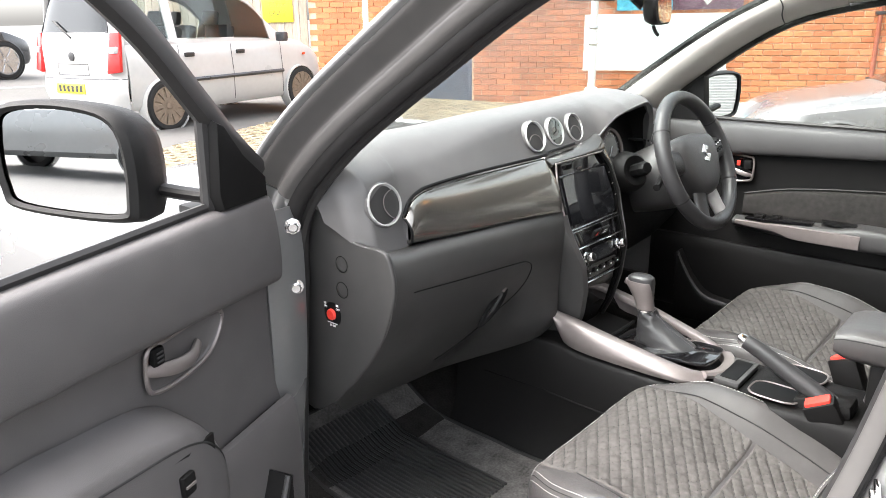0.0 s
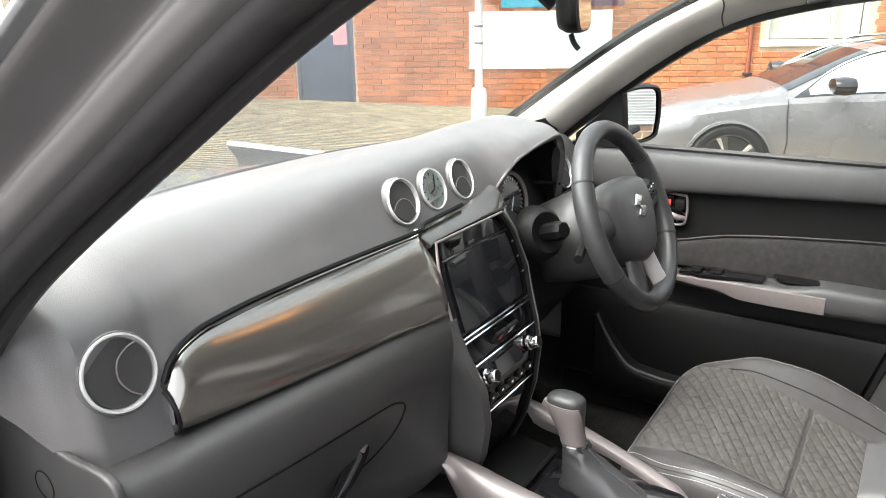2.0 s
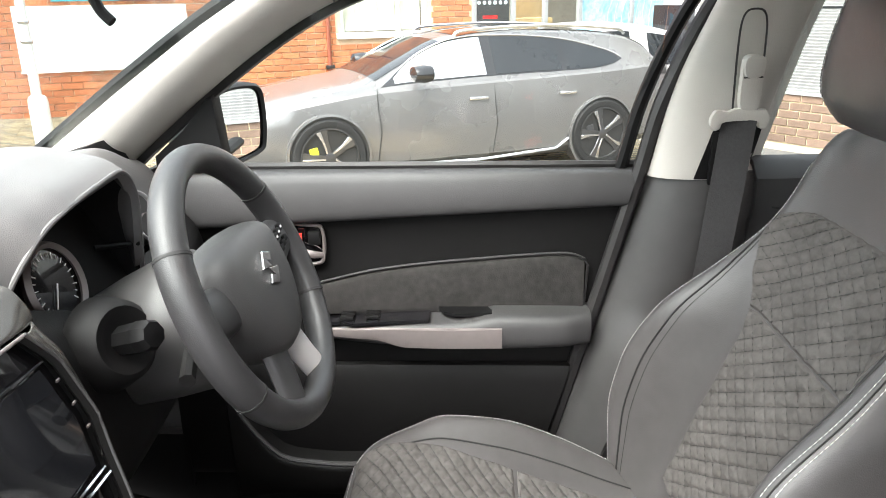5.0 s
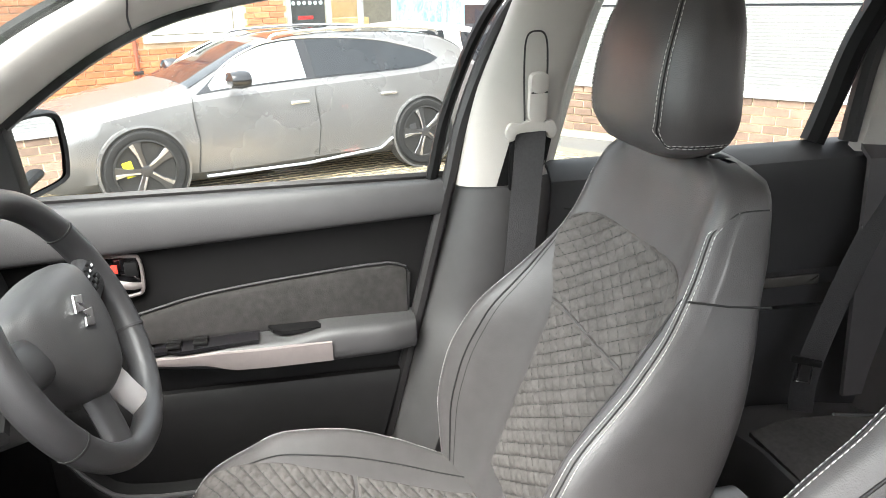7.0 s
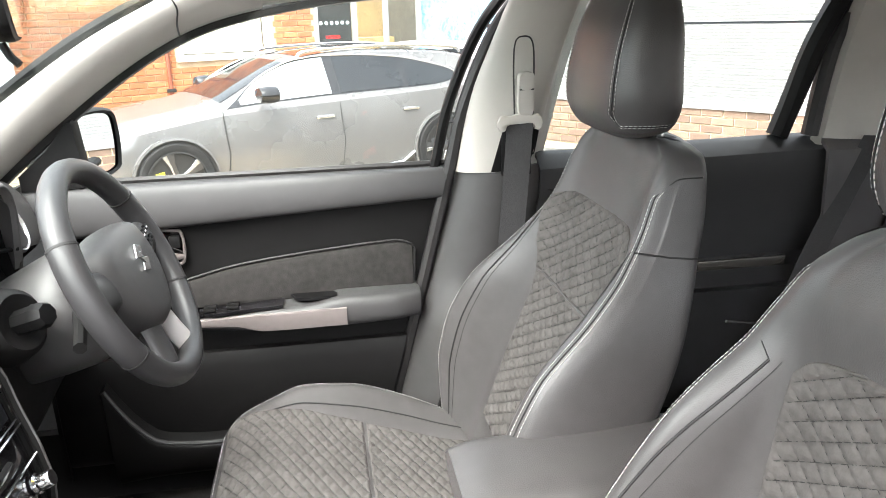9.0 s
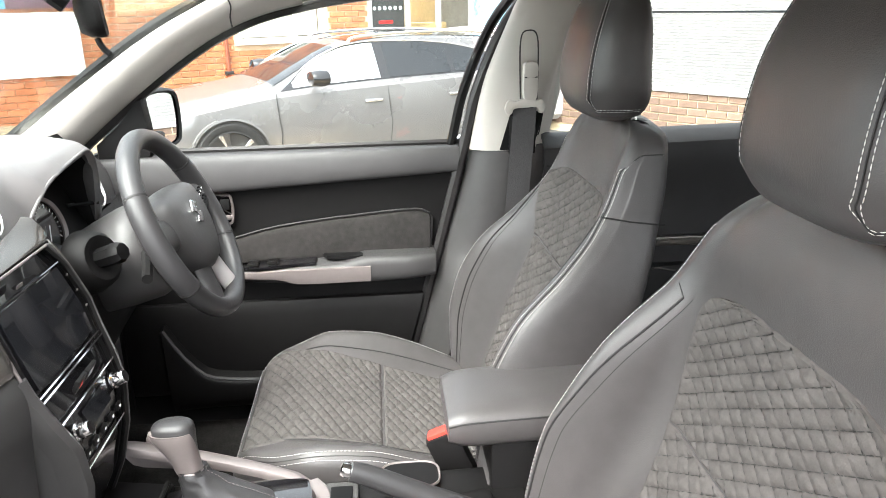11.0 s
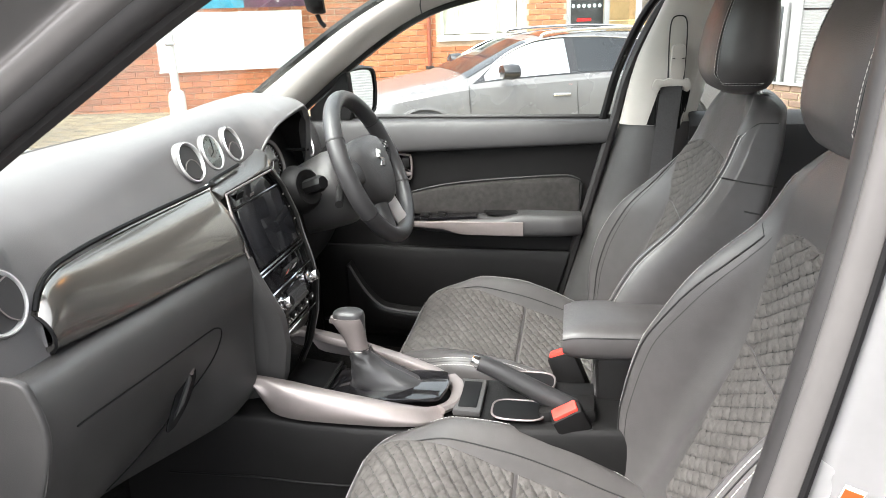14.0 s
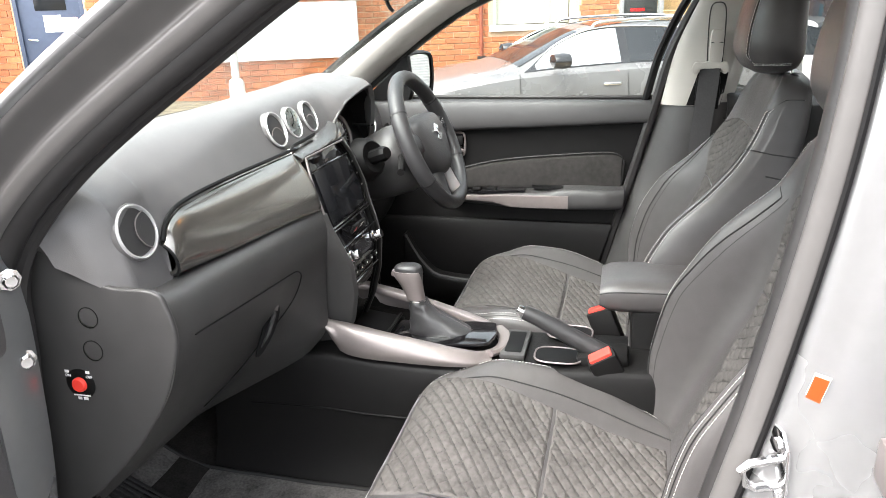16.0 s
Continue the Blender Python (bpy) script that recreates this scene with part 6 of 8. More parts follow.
        rim = [lay(lerp(0.26, 0.728, i / 30), ins_top(i / 30) + 0.002, 0.006) for i in range(31)] + [lay(0.734, sill - 0.17, 0.006), lay(0.728, sill - 0.262, 0.008)]
        part("insert_seam", tube(rim, 0.0028, 6), M_SEAM, d)
        # armrest: padded end, switch panel, silver trim
        ar = []
        for i in range(31):
            a = lerp(0.24, 0.738, i / 30)
            zt = sill - table(a, [(0.24, 0.275), (0.40, 0.262), (0.52, 0.256), (0.58, 0.245), (0.738, 0.246)])
            zb = sill - table(a, [(0.24, 0.295), (0.40, 0.302), (0.56, 0.305), (0.738, 0.300)])
            out = table(a, [(0.24, 0.03), (0.34, 0.052), (0.5, 0.066), (0.68, 0.066), (0.738, 0.05)])
            ar.append(spline([lay(a, zt + 0.004, 0.0), lay(a, zt + 0.001, out * 0.5), lay(a, zt - 0.004, out * 0.9), lay(a, lerp(zt, zb, 0.45), out), lay(a, zb + 0.004, out * 0.94), lay(a, zb - 0.006, out * 0.5), lay(a, zb - 0.012, 0.0)], 3))
        rest_ = part("door_armrest", shell(ar, 0.006, out_dir), M_DOORPAD, d, "padded dark grey armrest")
        tb = []
        for i in range(21):
            a = lerp(0.25, 0.585, i / 20)
            out = table(a, [(0.24, 0.03), (0.34, 0.052), (0.5, 0.066), (0.68, 0.066)]) + 0.003
            zt = sill - table(a, [(0.24, 0.278), (0.40, 0.266), (0.585, 0.262)])
            zb = sill - table(a, [(0.24, 0.290), (0.36, 0.290), (0.42, 0.302), (0.585, 0.301)])
            tb.append([lay(a, zt, out - 0.006), lay(a, zt - 0.002, out), lay(a, lerp(zt, zb, 0.5), out + 0.0015), lay(a, zb + 0.002, out), lay(a, zb, out - 0.006)])
        part("silver_trim", shell(tb, 0.004, out_dir), M_SILVER, d, "satin silver armrest trim")
        sp = [[lay(a, sill - table(a, [(0.28, 0.264), (0.47, 0.252), (0.58, 0.250)]), w) for w in (0.004, 0.02, 0.04, 0.052 if a > 0.32 else 0.04)] for a in [lerp(0.28, 0.46, i / 8) for i in range(9)]]
        sw_panel = part("switch_panel", shell(sp, 0.006, (0, 0, -1)), M_GLOSS, rest_, "gloss black window switch panel")
        for a in (0.315, 0.36):
            for w in (0.018, 0.036):
                c = lay(a, sill - table(a, [(0.28, 0.262), (0.47, 0.250)]) + 0.006, w)
                t = (lay(a + 0.01, 0, w) - lay(a, 0, w)).normalized()
                s = (lay(a, 0, w + 0.01) - lay(a, 0, w)).normalized()
                part("window_switch", box((0.024, 0.012, 0.006), frame_at(c - Vector((0, 0, 0.003)), t, s), 0.002), M_PLASTIC, rest_, "black window switch")
        cup = [lay(lerp(0.475, 0.57, f), sill - 0.2475, w) for f, w in ((0, 0.012), (0.08, 0.006), (0.9, 0.010), (1, 0.018), (0.98, 0.042), (0.3, 0.046), (0.1, 0.036))]
        cb = bmesh.new()
        cb.faces.new([cb.verts.new(p + Vector((0, 0, 0.003))) for p in cup])
        ext = bmesh.ops.extrude_face_region(cb, geom=cb.faces[:])
        bmesh.ops.translate(cb, vec=(0, 0, -0.006), verts=[v for v in ext["geom"] if isinstance(v, bmesh.types.BMVert)])
        part("pull_cup", cb, M_DARK, rest_)
    # release handle in its bowl
    inward = (lay(0, 0, 1) - lay(0, 0, 0)).normalized()
    t = (lay(0.01, 0, 0) - lay(0, 0, 0)).normalized()
    if padded:
        outline = [(0.152, 0.994), (0.200, 0.997), (0.262, 0.994), (0.288, 0.994), (0.300, 0.980), (0.302, 0.945), (0.290, 0.931), (0.248, 0.927), (0.195, 0.932), (0.162, 0.948), (0.140, 0.980)]
        grip = [(0.300, 0.966), (0.275, 0.959), (0.250, 0.955), (0.220, 0.954), (0.196, 0.962)]
        lock_at, mark_at = (0.283, 0.981), (0.283, 0.981)
    else:
        hx, hz = 0.240, sill - 0.132
        outline = [(hx - 0.042, hz + 0.008), (hx - 0.035, hz + 0.036), (hx + 0.02, hz + 0.036), (hx + 0.036, hz + 0.028), (hx + 0.036, hz - 0.022), (hx + 0.02, hz - 0.034), (hx - 0.03, hz - 0.034)]
        grip = [(hx - 0.028, hz), (hx - 0.01, hz - 0.006), (hx + 0.018, hz - 0.014), (hx + 0.036, hz - 0.018)]
        lock_at, mark_at = (hx + 0.022, hz + 0.014), (hx - 0.004, hz + 0.016)
    bowl = [lay(p.x, p.y, 0.003) for p in spline([(u, v, 0) for u, v in outline], 4, closed=True)]
    c0 = sum(bowl, Vector()) / len(bowl)
    part("handle_bowl", sheet([[p + inward * 0.002 for p in bowl], [c0.lerp(p, 0.95) + inward * 0.005 for p in bowl], [c0.lerp(p, 0.88) + inward * 0.001 for p in bowl], [c0.lerp(p, 0.5) - inward * 0.001 for p in bowl], [c0.lerp(p, 0.05) - inward * 0.001 for p in bowl]], around=True), M_LITPAD if padded else M_GLOSS, d, "moulded handle bowl")
    part("bowl_rim", tube([p + inward * 0.004 for p in bowl], 0.0035, 6, closed=True), M_SILVER, d)
    gp = spline([lay(u, v, 0.006 + 0.012 * math.sin(k / (len(grip) - 1) * math.pi)) for k, (u, v) in enumerate(grip)], 5)
    part("release_handle", tube(gp, [(0.0048 if padded else 0.0028) + 0.0014 * math.sin(i / (len(gp) - 1) * math.pi) for i in range(len(gp))], 10, flat=1.7), M_SILVER, d, "satin silver door handle")
    lock = part("lock_slider", box((0.022, 0.026, 0.012), frame_at(lay(lock_at[0], lock_at[1], 0.010), t, (0, 0, 1)), 0.005), M_DARK, d, "black lock slider")
    if padded:
        for k in range(3):
            part("lock_rib", box((0.012, 0.002, 0.002), frame_at(lay(lock_at[0], lock_at[1] + 0.006 * (k - 1), 0.0165), t, (0, 0, 1)), 0), M_DOORPAD, lock)
    else:
        part("lock_mark", box((0.010, 0.015, 0.004), frame_at(lay(mark_at[0], mark_at[1], 0.012), t, (0, 0, 1)), 0.001), M_RED, lock, "red lock mark")
    # map pocket along the foot of the door
    pk = []
    for i in range(25):
        a = lerp(0.10, 0.60, i / 24)
        zt = table(a, [(0.10, 0.70), (0.14, 0.63), (0.20, 0.575), (0.30, 0.565), (0.60, 0.60)])
        pk.append(spline([lay(a, zt, 0.03), lay(a, zt - 0.004, 0.07), lay(a, zt - 0.02, 0.078), lay(a, 0.50, 0.07), lay(a, 0.47, 0.03)], 3))
    part("map_pocket", shell(pk, 0.006, out_dir), M_PLASTIC, d, "black moulded door pocket")
    part("pocket_lip", tube([r[3] for r in pk], 0.005, 8), M_DOORPAD, d)
    # outer skin and bottom
    skin = [[lay(a, z, w) for z, w in ((sill - 0.01, -0.04), (sill - 0.06, -0.062), (0.85, -0.075), (0.62, -0.07), (0.44, -0.05))] for a in [lerp(-0.02, 0.80, i / 12) for i in range(13)]]
    part("outer_skin", shell(skin, 0.008, -out_dir), M_PAINT, d, "silver painted outer skin")
    part("front_edge", shell([[lay(-0.015, z, w) for w in (-0.06, -0.03, 0.0)] for z in (0.46, 0.7, 0.9, sill)], 0.008), M_PLASTIC, d)
    # mirror sail
    sail = [(0.0, sill - 0.006), (0.115, sill - 0.004), (0.122, sill + 0.02), (0.112, sill + 0.128), (0.098, sill + 0.122), (0.055, sill + 0.07), (0.0, sill + 0.025)]
    rows = [[lay(a, z, 0.004) for a, z in sail], [lay(lerp(0.07, a, 0.94), lerp(sill + 0.05, z, 0.94), 0.012) for a, z in sail], [lay(lerp(0.07, a, 0.4), lerp(sill + 0.05, z, 0.4), 0.013) for a, z in sail]]
    rows.insert(0, [lay(a, z, -0.02) for a, z in sail])
    part("mirror_sail", sheet(rows, around=True, ends=True), M_PLASTIC, d, "black mirror mounting cover")
    part("window_seal", tube([lay(lerp(0.12, 0.81, i / 10), sill + 0.004, -0.012) for i in range(11)], 0.007, 6), M_SEAL, d)
    return d


def wing_mirror(label, lay, sill, aim, side):
    """A door mirror with housing, foot and real glass, outside the window line."""
    centre = lay(0.150, sill + 0.066, -0.235) if side < 0 else lay(0.075, sill + 0.046, -0.195)
    mir = thing("wing_mirror", label, "wing mirror", centre, group="door mirrors")
    m = frame_at(centre, aim[0], aim[1])
    ring = [(p.x, p.y) for p in spline([(-0.098, -0.050, 0), (-0.075, -0.075, 0), (0.07, -0.068, 0), (0.098, -0.040, 0), (0.104, 0.03, 0), (0.085, 0.068, 0), (-0.02, 0.072, 0), (-0.085, 0.045, 0)], 6, closed=True)]
    ring = [(-x * 1.20, y * 1.08) for x, y in ring] if side < 0 else [(x * 0.9, y * 0.95) for x, y in ring]
    house = [[m @ Vector((x * s, y * s, h)) for x, y in ring] for s, h in ((0.93, 0.004), (1.0, 0.008), (1.08, 0.0), (1.11, -0.02), (1.06, -0.06), (0.88, -0.095), (0.5, -0.115), (0.05, -0.12))]
    part("housing", sheet(house, around=True, ends=False), M_PLASTIC, mir, "black mirror housing")
    part("back_shell", sheet([[m @ Vector((x * s, y * s, h)) for x, y in ring] for s, h in ((0.9, -0.09), (0.52, -0.118), (0.06, -0.124))], around=True, ends=True), M_PAINT if side > 0 else M_PLASTIC, mir)
    part("mirror_glass", disc([m @ Vector((x * 0.95, y * 0.95, 0.0)) for x, y in ring]), M_MIRROR, mir, "clear mirror glass", smooth=False)
    foot = [lay(0.085, sill + 0.010, -0.02), lay(0.085, sill + 0.012, -0.08), lay(0.09, sill + 0.02, -0.15)]
    part("foot", tube(spline(foot, 4), 0.018, 10, flat=0.6), M_PLASTIC, mir)
    return mir


def lay_far(a, z, w):
    return Vector((0.728 - w, 0.972 - a, z))


HINGE, OPEN = Vector((-0.765, 0.955, 0)), radians(69)
AX, IN = Vector((-math.sin(OPEN), -math.cos(OPEN), 0)), Vector((math.cos(OPEN), -math.sin(OPEN), 0))


def lay_near(a, z, w):
    return HINGE + AX * a + IN * w + Vector((0, 0, z))


far_door = door_panel("driver_door", "closed front door with dark trim, suede insert and silver armrest strip", (0.72, 0.6, 0.5), 1.094, lay_far, False)
near_door = door_panel("passenger_door", "wide open front door with dark trim and silver handle", (-1.1, 0.83, 0.5), 1.135, lay_near, True)
wing_mirror("silver-backed wing mirror outside the closed door", lay_far, 1.094, ((0.93, -0.36, 0.0), (0.0, 0.03, 1)), 1)
wing_mirror("black wing mirror on the open door reflecting trees and sky", lay_near, 1.135, ((0.40, -0.917, 0.0), (0.08, 0.05, 1)), -1)
# slim window frame of the open door
wf = spline([lay_near(0.105, 1.135, -0.012), lay_near(0.112, 1.25, -0.012), lay_near(0.22, 1.40, -0.02), lay_near(0.36, 1.50, -0.03), lay_near(0.55, 1.57, -0.04)], 6)
part("window_frame", tube(spline([lay_near(0.0, 1.17, -0.008), lay_near(0.06, 1.225, -0.01), lay_near(0.12, 1.29, -0.012), lay_near(0.22, 1.40, -0.02), lay_near(0.36, 1.50, -0.03), lay_near(0.55, 1.57, -0.04)], 6), 0.017, 8, flat=1.3), M_SEAL, near_door, "black window frame")
part("quarter_post", tube([lay_near(0.118, 1.135, -0.012), lay_near(0.112, 1.29, -0.012)], 0.010, 8), M_SEAL, near_door)

# ================= interior mirror and visor =================
rv = thing("interior_mirror", "black interior mirror hanging from the windscreen", "interior mirror", (0.12, 0.72, 1.40))
rvm = frame_at((0.088, 0.703, 1.404), (0.953, 0.302, 0.0), (0.03, 0.10, 1))
ring = [(0.112 * math.copysign(abs(math.cos(a)) ** 0.45, math.cos(a)), 0.032 * math.copysign(abs(math.sin(a)) ** 0.6, math.sin(a))) for a in [k * math.pi / 20 for k in range(40)]]
part("mirror_case", sheet([[rvm @ Vector((x * s, y * s, -h)) for x, y in ring] for s, h in ((0.93, -0.002), (1.0, 0.0), (1.02, 0.006), (0.97, 0.018), (0.8, 0.028), (0.1, 0.033))], around=True, ends=True), M_PLASTIC, rv)
part("mirror_face", disc([rvm @ Vector((x * 0.9, y * 0.9, 0.003)) for x, y in ring]), M_MIRROR, rv, "mirror glass", smooth=False)
part("dip_lever", tube(spline([rvm @ Vector(q) for q in ((-0.07, -0.032, -0.012), (-0.072, -0.044, -0.008), (-0.075, -0.052, -0.002))], 4), 0.0038, 8), M_PLASTIC, rv)
part("mount", tube([rvm @ Vector((0, 0.01, -0.04)), rvm @ Vector((0, 0.05, -0.08))], 0.012, 8), M_PLASTIC, rv)
vis = thing("camera_housing", "black sensor housing behind the windscreen", "sensor housing", (0.0, 0.78, 1.43))
part("housing_shell", box((0.20, 0.12, 0.035), pose(-0.03, 0.765, 1.462, -30), 0.012, 3), M_DARK, vis)

# ================= outside =================
M_ASPHALT = material("asphalt", (0.075, 0.073, 0.070), 0.9, bump=0.8, bump_scale=90, vary=0.3, scale=0.8, fine=400)
M_BRICK = material("orange_brick", (0.43, 0.150, 0.062), 0.9, bump=0.5, bump_scale=60, vary=0.25, scale=3, random_tone=0.22)
M_MORTAR = material("mortar", (0.55, 0.41, 0.28), 0.95, bump=0.6, bump_scale=80, vary=0.2, scale=4)
M_BROWNBRICK = material("brown_brick", (0.16, 0.105, 0.075), 0.9, bump=0.5, bump_scale=60, vary=0.25, scale=3, random_tone=0.25)
M_PALEMORTAR = material("pale_mortar", (0.55, 0.45, 0.30), 0.95, vary=0.15, scale=4)
M_PAVER = material("paving_block", (0.38, 0.30, 0.19), 0.9, bump=0.6, bump_scale=70, vary=0.3, scale=2, random_tone=0.22)
M_JOINT = material("paving_joint", (0.11, 0.10, 0.075), 1.0, vary=0.4, scale=5)
M_CLAD = material("white_cladding", (0.27, 0.272, 0.27), 0.45, vary=0.05, scale=1.0)
M_BLUEDOOR = material("slate_blue_paint", (0.055, 0.075, 0.12), 0.5, vary=0.12, scale=2)
M_BOARD = material("white_board", (0.80, 0.83, 0.83), 0.5, vary=0.05, scale=1)
M_POST = material("white_post_paint", (0.78, 0.77, 0.72), 0.5, vary=0.08, scale=4)
M_TYRE = material("tyre_rubber", (0.010, 0.010, 0.010), 0.8, vary=0.25, scale=10)
M_WAGON = material("grey_metallic", (0.150, 0.147, 0.145), 0.28, 0.45, vary=0.04, scale=2, coat=0.4, fine=300)
# pale half-metal glass: the bright sky reflection is put into its colour
M_SKYGLASS = material("sky_glare_glass", (0.50, 0.52, 0.53), 0.05, 0.7, vary=0.04, scale=2)
M_VAN = material("white_car_paint", (0.46, 0.455, 0.445), 0.3, vary=0.05, scale=2, coat=0.5)
M_SILVERCAR = material("silver_car_paint", (0.22, 0.225, 0.225), 0.28, 0.5, vary=0.05, scale=2, coat=0.7)
M_NAVY = material("dark_car_paint", (0.02, 0.022, 0.026), 0.25, 0.2, vary=0.05, scale=2, coat=0.8)
M_TINT = material("tinted_glass", (0.014, 0.016, 0.018), 0.04, vary=0.05, scale=2)
M_ALLOY = material("dark_alloy", (0.10, 0.10, 0.105), 0.3, 0.8, vary=0.1, scale=5)
M_ALLOYLIP = material("bright_alloy", (0.45, 0.45, 0.46), 0.25, 0.9, vary=0.1, scale=5)
M_RUST = material("rusty_steel_wheel", (0.20, 0.155, 0.115), 0.7, 0.3, vary=0.35, scale=18)
M_CARGLASS = clear_glass("car_window_glass", (0.80, 0.84, 0.83), 1.0)
M_YELLOW = plain("yellow_caliper", (0.75, 0.72, 0.03), 0.35)
M_LAMP = plain("red_lamp", (0.55, 0.02, 0.02), 0.15)
M_CLEARLAMP = material("lamp_glass", (0.55, 0.57, 0.6), 0.1, 0.3, vary=0.3, scale=20)
M_PLATE = plain("yellow_plate", (0.85, 0.66, 0.03), 0.4)
M_FENCE = material("weathered_board", (0.34, 0.28, 0.22), 0.85, bump=0.5, bump_scale=60, vary=0.35, scale=6, warp=(1, 1, 0.15), random_tone=0.15)
M_SIGN = plain("yellow_sign", (0.80, 0.72, 0.02), 0.5)
M_INK = plain("black_ink", (0.02, 0.02, 0.02), 0.5)
M_LINE = material("white_road_paint", (0.62, 0.62, 0.60), 0.8, vary=0.2, scale=6)
M_BARK = material("bark", (0.09, 0.07, 0.055), 0.95, vary=0.3, scale=8)
M_TWIG = material("bare_twigs", (0.16, 0.11, 0.075), 0.95, vary=0.3, scale=3)
M_BLIND = material("cream_blind", (0.66, 0.62, 0.52), 0.8, vary=0.06, scale=3)
M_ROOM = material("dim_room", (0.18, 0.15, 0.12), 0.8, vary=0.3, scale=1.5)
M_AMBER = material("lit_shop_wood", (0.55, 0.36, 0.17), 0.6, vary=0.3, scale=2)
M_BLUEPOSTER = material("blue_poster", (0.10, 0.42, 0.62), 0.4, vary=0.45, scale=2.2, tint=(0.45, 0.62, 0.70))
M_PINK = plain("pink_print", (0.72, 0.30, 0.32), 0.5)
M_PALEPOSTER = plain("pale_print", (0.75, 0.80, 0.82), 0.5)
M_TEAL = material("teal_banner", (0.08, 0.45, 0.62), 0.5, vary=0.2, scale=1.5)
M_PURPLE = material("dark_banner", (0.16, 0.07, 0.11), 0.5, vary=0.4, scale=2)

g = []
xs = [-400, -120, -50, -20, -8, -3, 0, 3, 6, 9, 12, 16, 25, 50, 120, 400]
ground_rows = [[Vector((x, y, ground_z(max(-40, min(40, x)), max(-40, min(40, y))))) for x in xs] for y in xs]
ground = part("ground", shell(ground_rows, -0.2), M_ASPHALT, None, smooth=False)
tagged(ground, "worn grey asphalt car park", "ground", kind="structure")

WP, WA = Vector((9.4, 8.4, 0)), radians(27)
WD, WN = Vector((math.sin(WA), -math.cos(WA), 0)), Vector((-math.cos(WA), -math.sin(WA), 0))


def on_wall(s, z, out=0.0):
    """A point of the brick building's front: s along it, z up, out towards the cars."""
    return WP + WD * (s + 0.12) + WN * out + Vector((0, 0, z))


def wall_box(s0, s1, z0, z1, o0, o1, r=0.0):
    return box((s1 - s0, z1 - z0, o1 - o0), frame_at(on_wall((s0 + s1) / 2, (z0 + z1) / 2, (o0 + o1) / 2), WD, (0, 0, 1)), r)


# main wall with openings: left pier, over-door, and so on
wall = thing("wall_brick", "orange brick wall with pale mortar", "wall", on_wall(3, 0), kind="structure")
for s0, s1, z0, z1 in ((-3.5, -1.42, -0.7, 3.6), (-1.42, -0.40, 2.05, 3.6), (-0.40, 6.36, -0.7, 3.6), (6.36, 7.92, -0.7, 0.80), (6.36, 7.92, 2.2, 3.6), (7.92, 8.82, -0.7, 3.6), (8.82, 13.4, 2.6, 3.6), (8.82, 13.4, -0.7, 0.05)):
    part("wall_core", wall_box(s0, s1, z0, z1, -0.3, -0.012), M_MORTAR, wall, smooth=False)
part("coping", wall_box(-3.6, 13.5, 3.6, 3.72, -0.35, 0.05, 0.01), M_MORTAR, wall)
# blue door with notices
bd = thing("door_1", "slate blue steel door with paper notices", "door", on_wall(-0.9, -0.1), kind="structure")
part("door_leaf", wall_box(-1.36, -0.46, -0.12, 2.0, -0.10, -0.05, 0.006), M_BLUEDOOR, bd)
for s0, s1, z0, z1 in ((-1.42, -1.36, -0.12, 2.05), (-0.46, -0.40, -0.12, 2.05), (-1.36, -0.46, 2.0, 2.05)):
    part("door_frame", wall_box(s0, s1, z0, z1, -0.14, -0.01, 0.006), M_BLUEDOOR, bd)
part("door_window", wall_box(-1.12, -0.66, 1.35, 1.9, -0.052, -0.044, 0.002), M_TINT, bd)
part("notice", wall_box(-1.02, -0.76, 1.02, 1.28, -0.049, -0.044), M_PALEPOSTER, bd, "pale paper notice", smooth=False)
part("notice", wall_box(-0.76, -0.52, 0.86, 1.24, -0.049, -0.043), M_PINK, bd, "pink paper notice", smooth=False)
part("lever_handle", tube([on_wall(-1.27, 0.92, -0.045), on_wall(-1.27, 0.92, -0.0), on_wall(-1.14, 0.90, 0.0)], 0.012, 6), M_CHROME, bd)
# notice board and banner
bo = thing("notice_board", "large blank white board on the brick wall", "sign board", on_wall(2.7, 0.9))
part("panel", wall_box(1.58, 3.92, 0.46, 1.36, 0.0, 0.03, 0.006), M_BOARD, bo)
part("panel_edge", wall_box(1.56, 3.94, 0.44, 0.462, -0.002, 0.034, 0.002), M_POST, bo)
bn = thing("banner", "teal and dark printed banner above the white board", "banner", on_wall(2.9, 1.9))
part("teal_sheet", wall_box(2.1, 3.0, 1.42, 2.3, 0.0, 0.02, 0.004), M_TEAL, bn)
part("dark_sheet", wall_box(3.0, 4.1, 1.42, 2.3, 0.0, 0.02, 0.004), M_PURPLE, bn)
part("shield_shape", slab([(-0.17, 0.2), (0.17, 0.2), (0.15, -0.02), (0.0, -0.17), (-0.15, -0.02)], 0.004, frame_at(on_wall(3.55, 1.66, 0.022), WD, (0, 0, 1)), 0.001), M_POST, bn, smooth=False)
part("shield_core", slab([(-0.12, 0.15), (0.12, 0.15), (0.10, -0.01), (0.0, -0.11), (-0.10, -0.01)], 0.004, frame_at(on_wall(3.55, 1.66, 0.025), WD, (0, 0, 1)), 0.001), M_INK, bn, smooth=False)
# rain pipe
pipe = thing("rain_pipe", "dark red rain pipe on the brick wall", "rain pipe", on_wall(6.12, 0))
part("pipe", tube([on_wall(6.12, -0.3, 0.05), on_wall(6.12, 3.5, 0.05)], 0.035, 10), material("pipe_paint", (0.22, 0.06, 0.03), 0.5), pipe)
for z in (0.3, 1.3, 2.4):
    part("pipe_clip", wall_box(6.05, 6.19, z, z + 0.05, 0.0, 0.09, 0.004), M_INK, pipe)
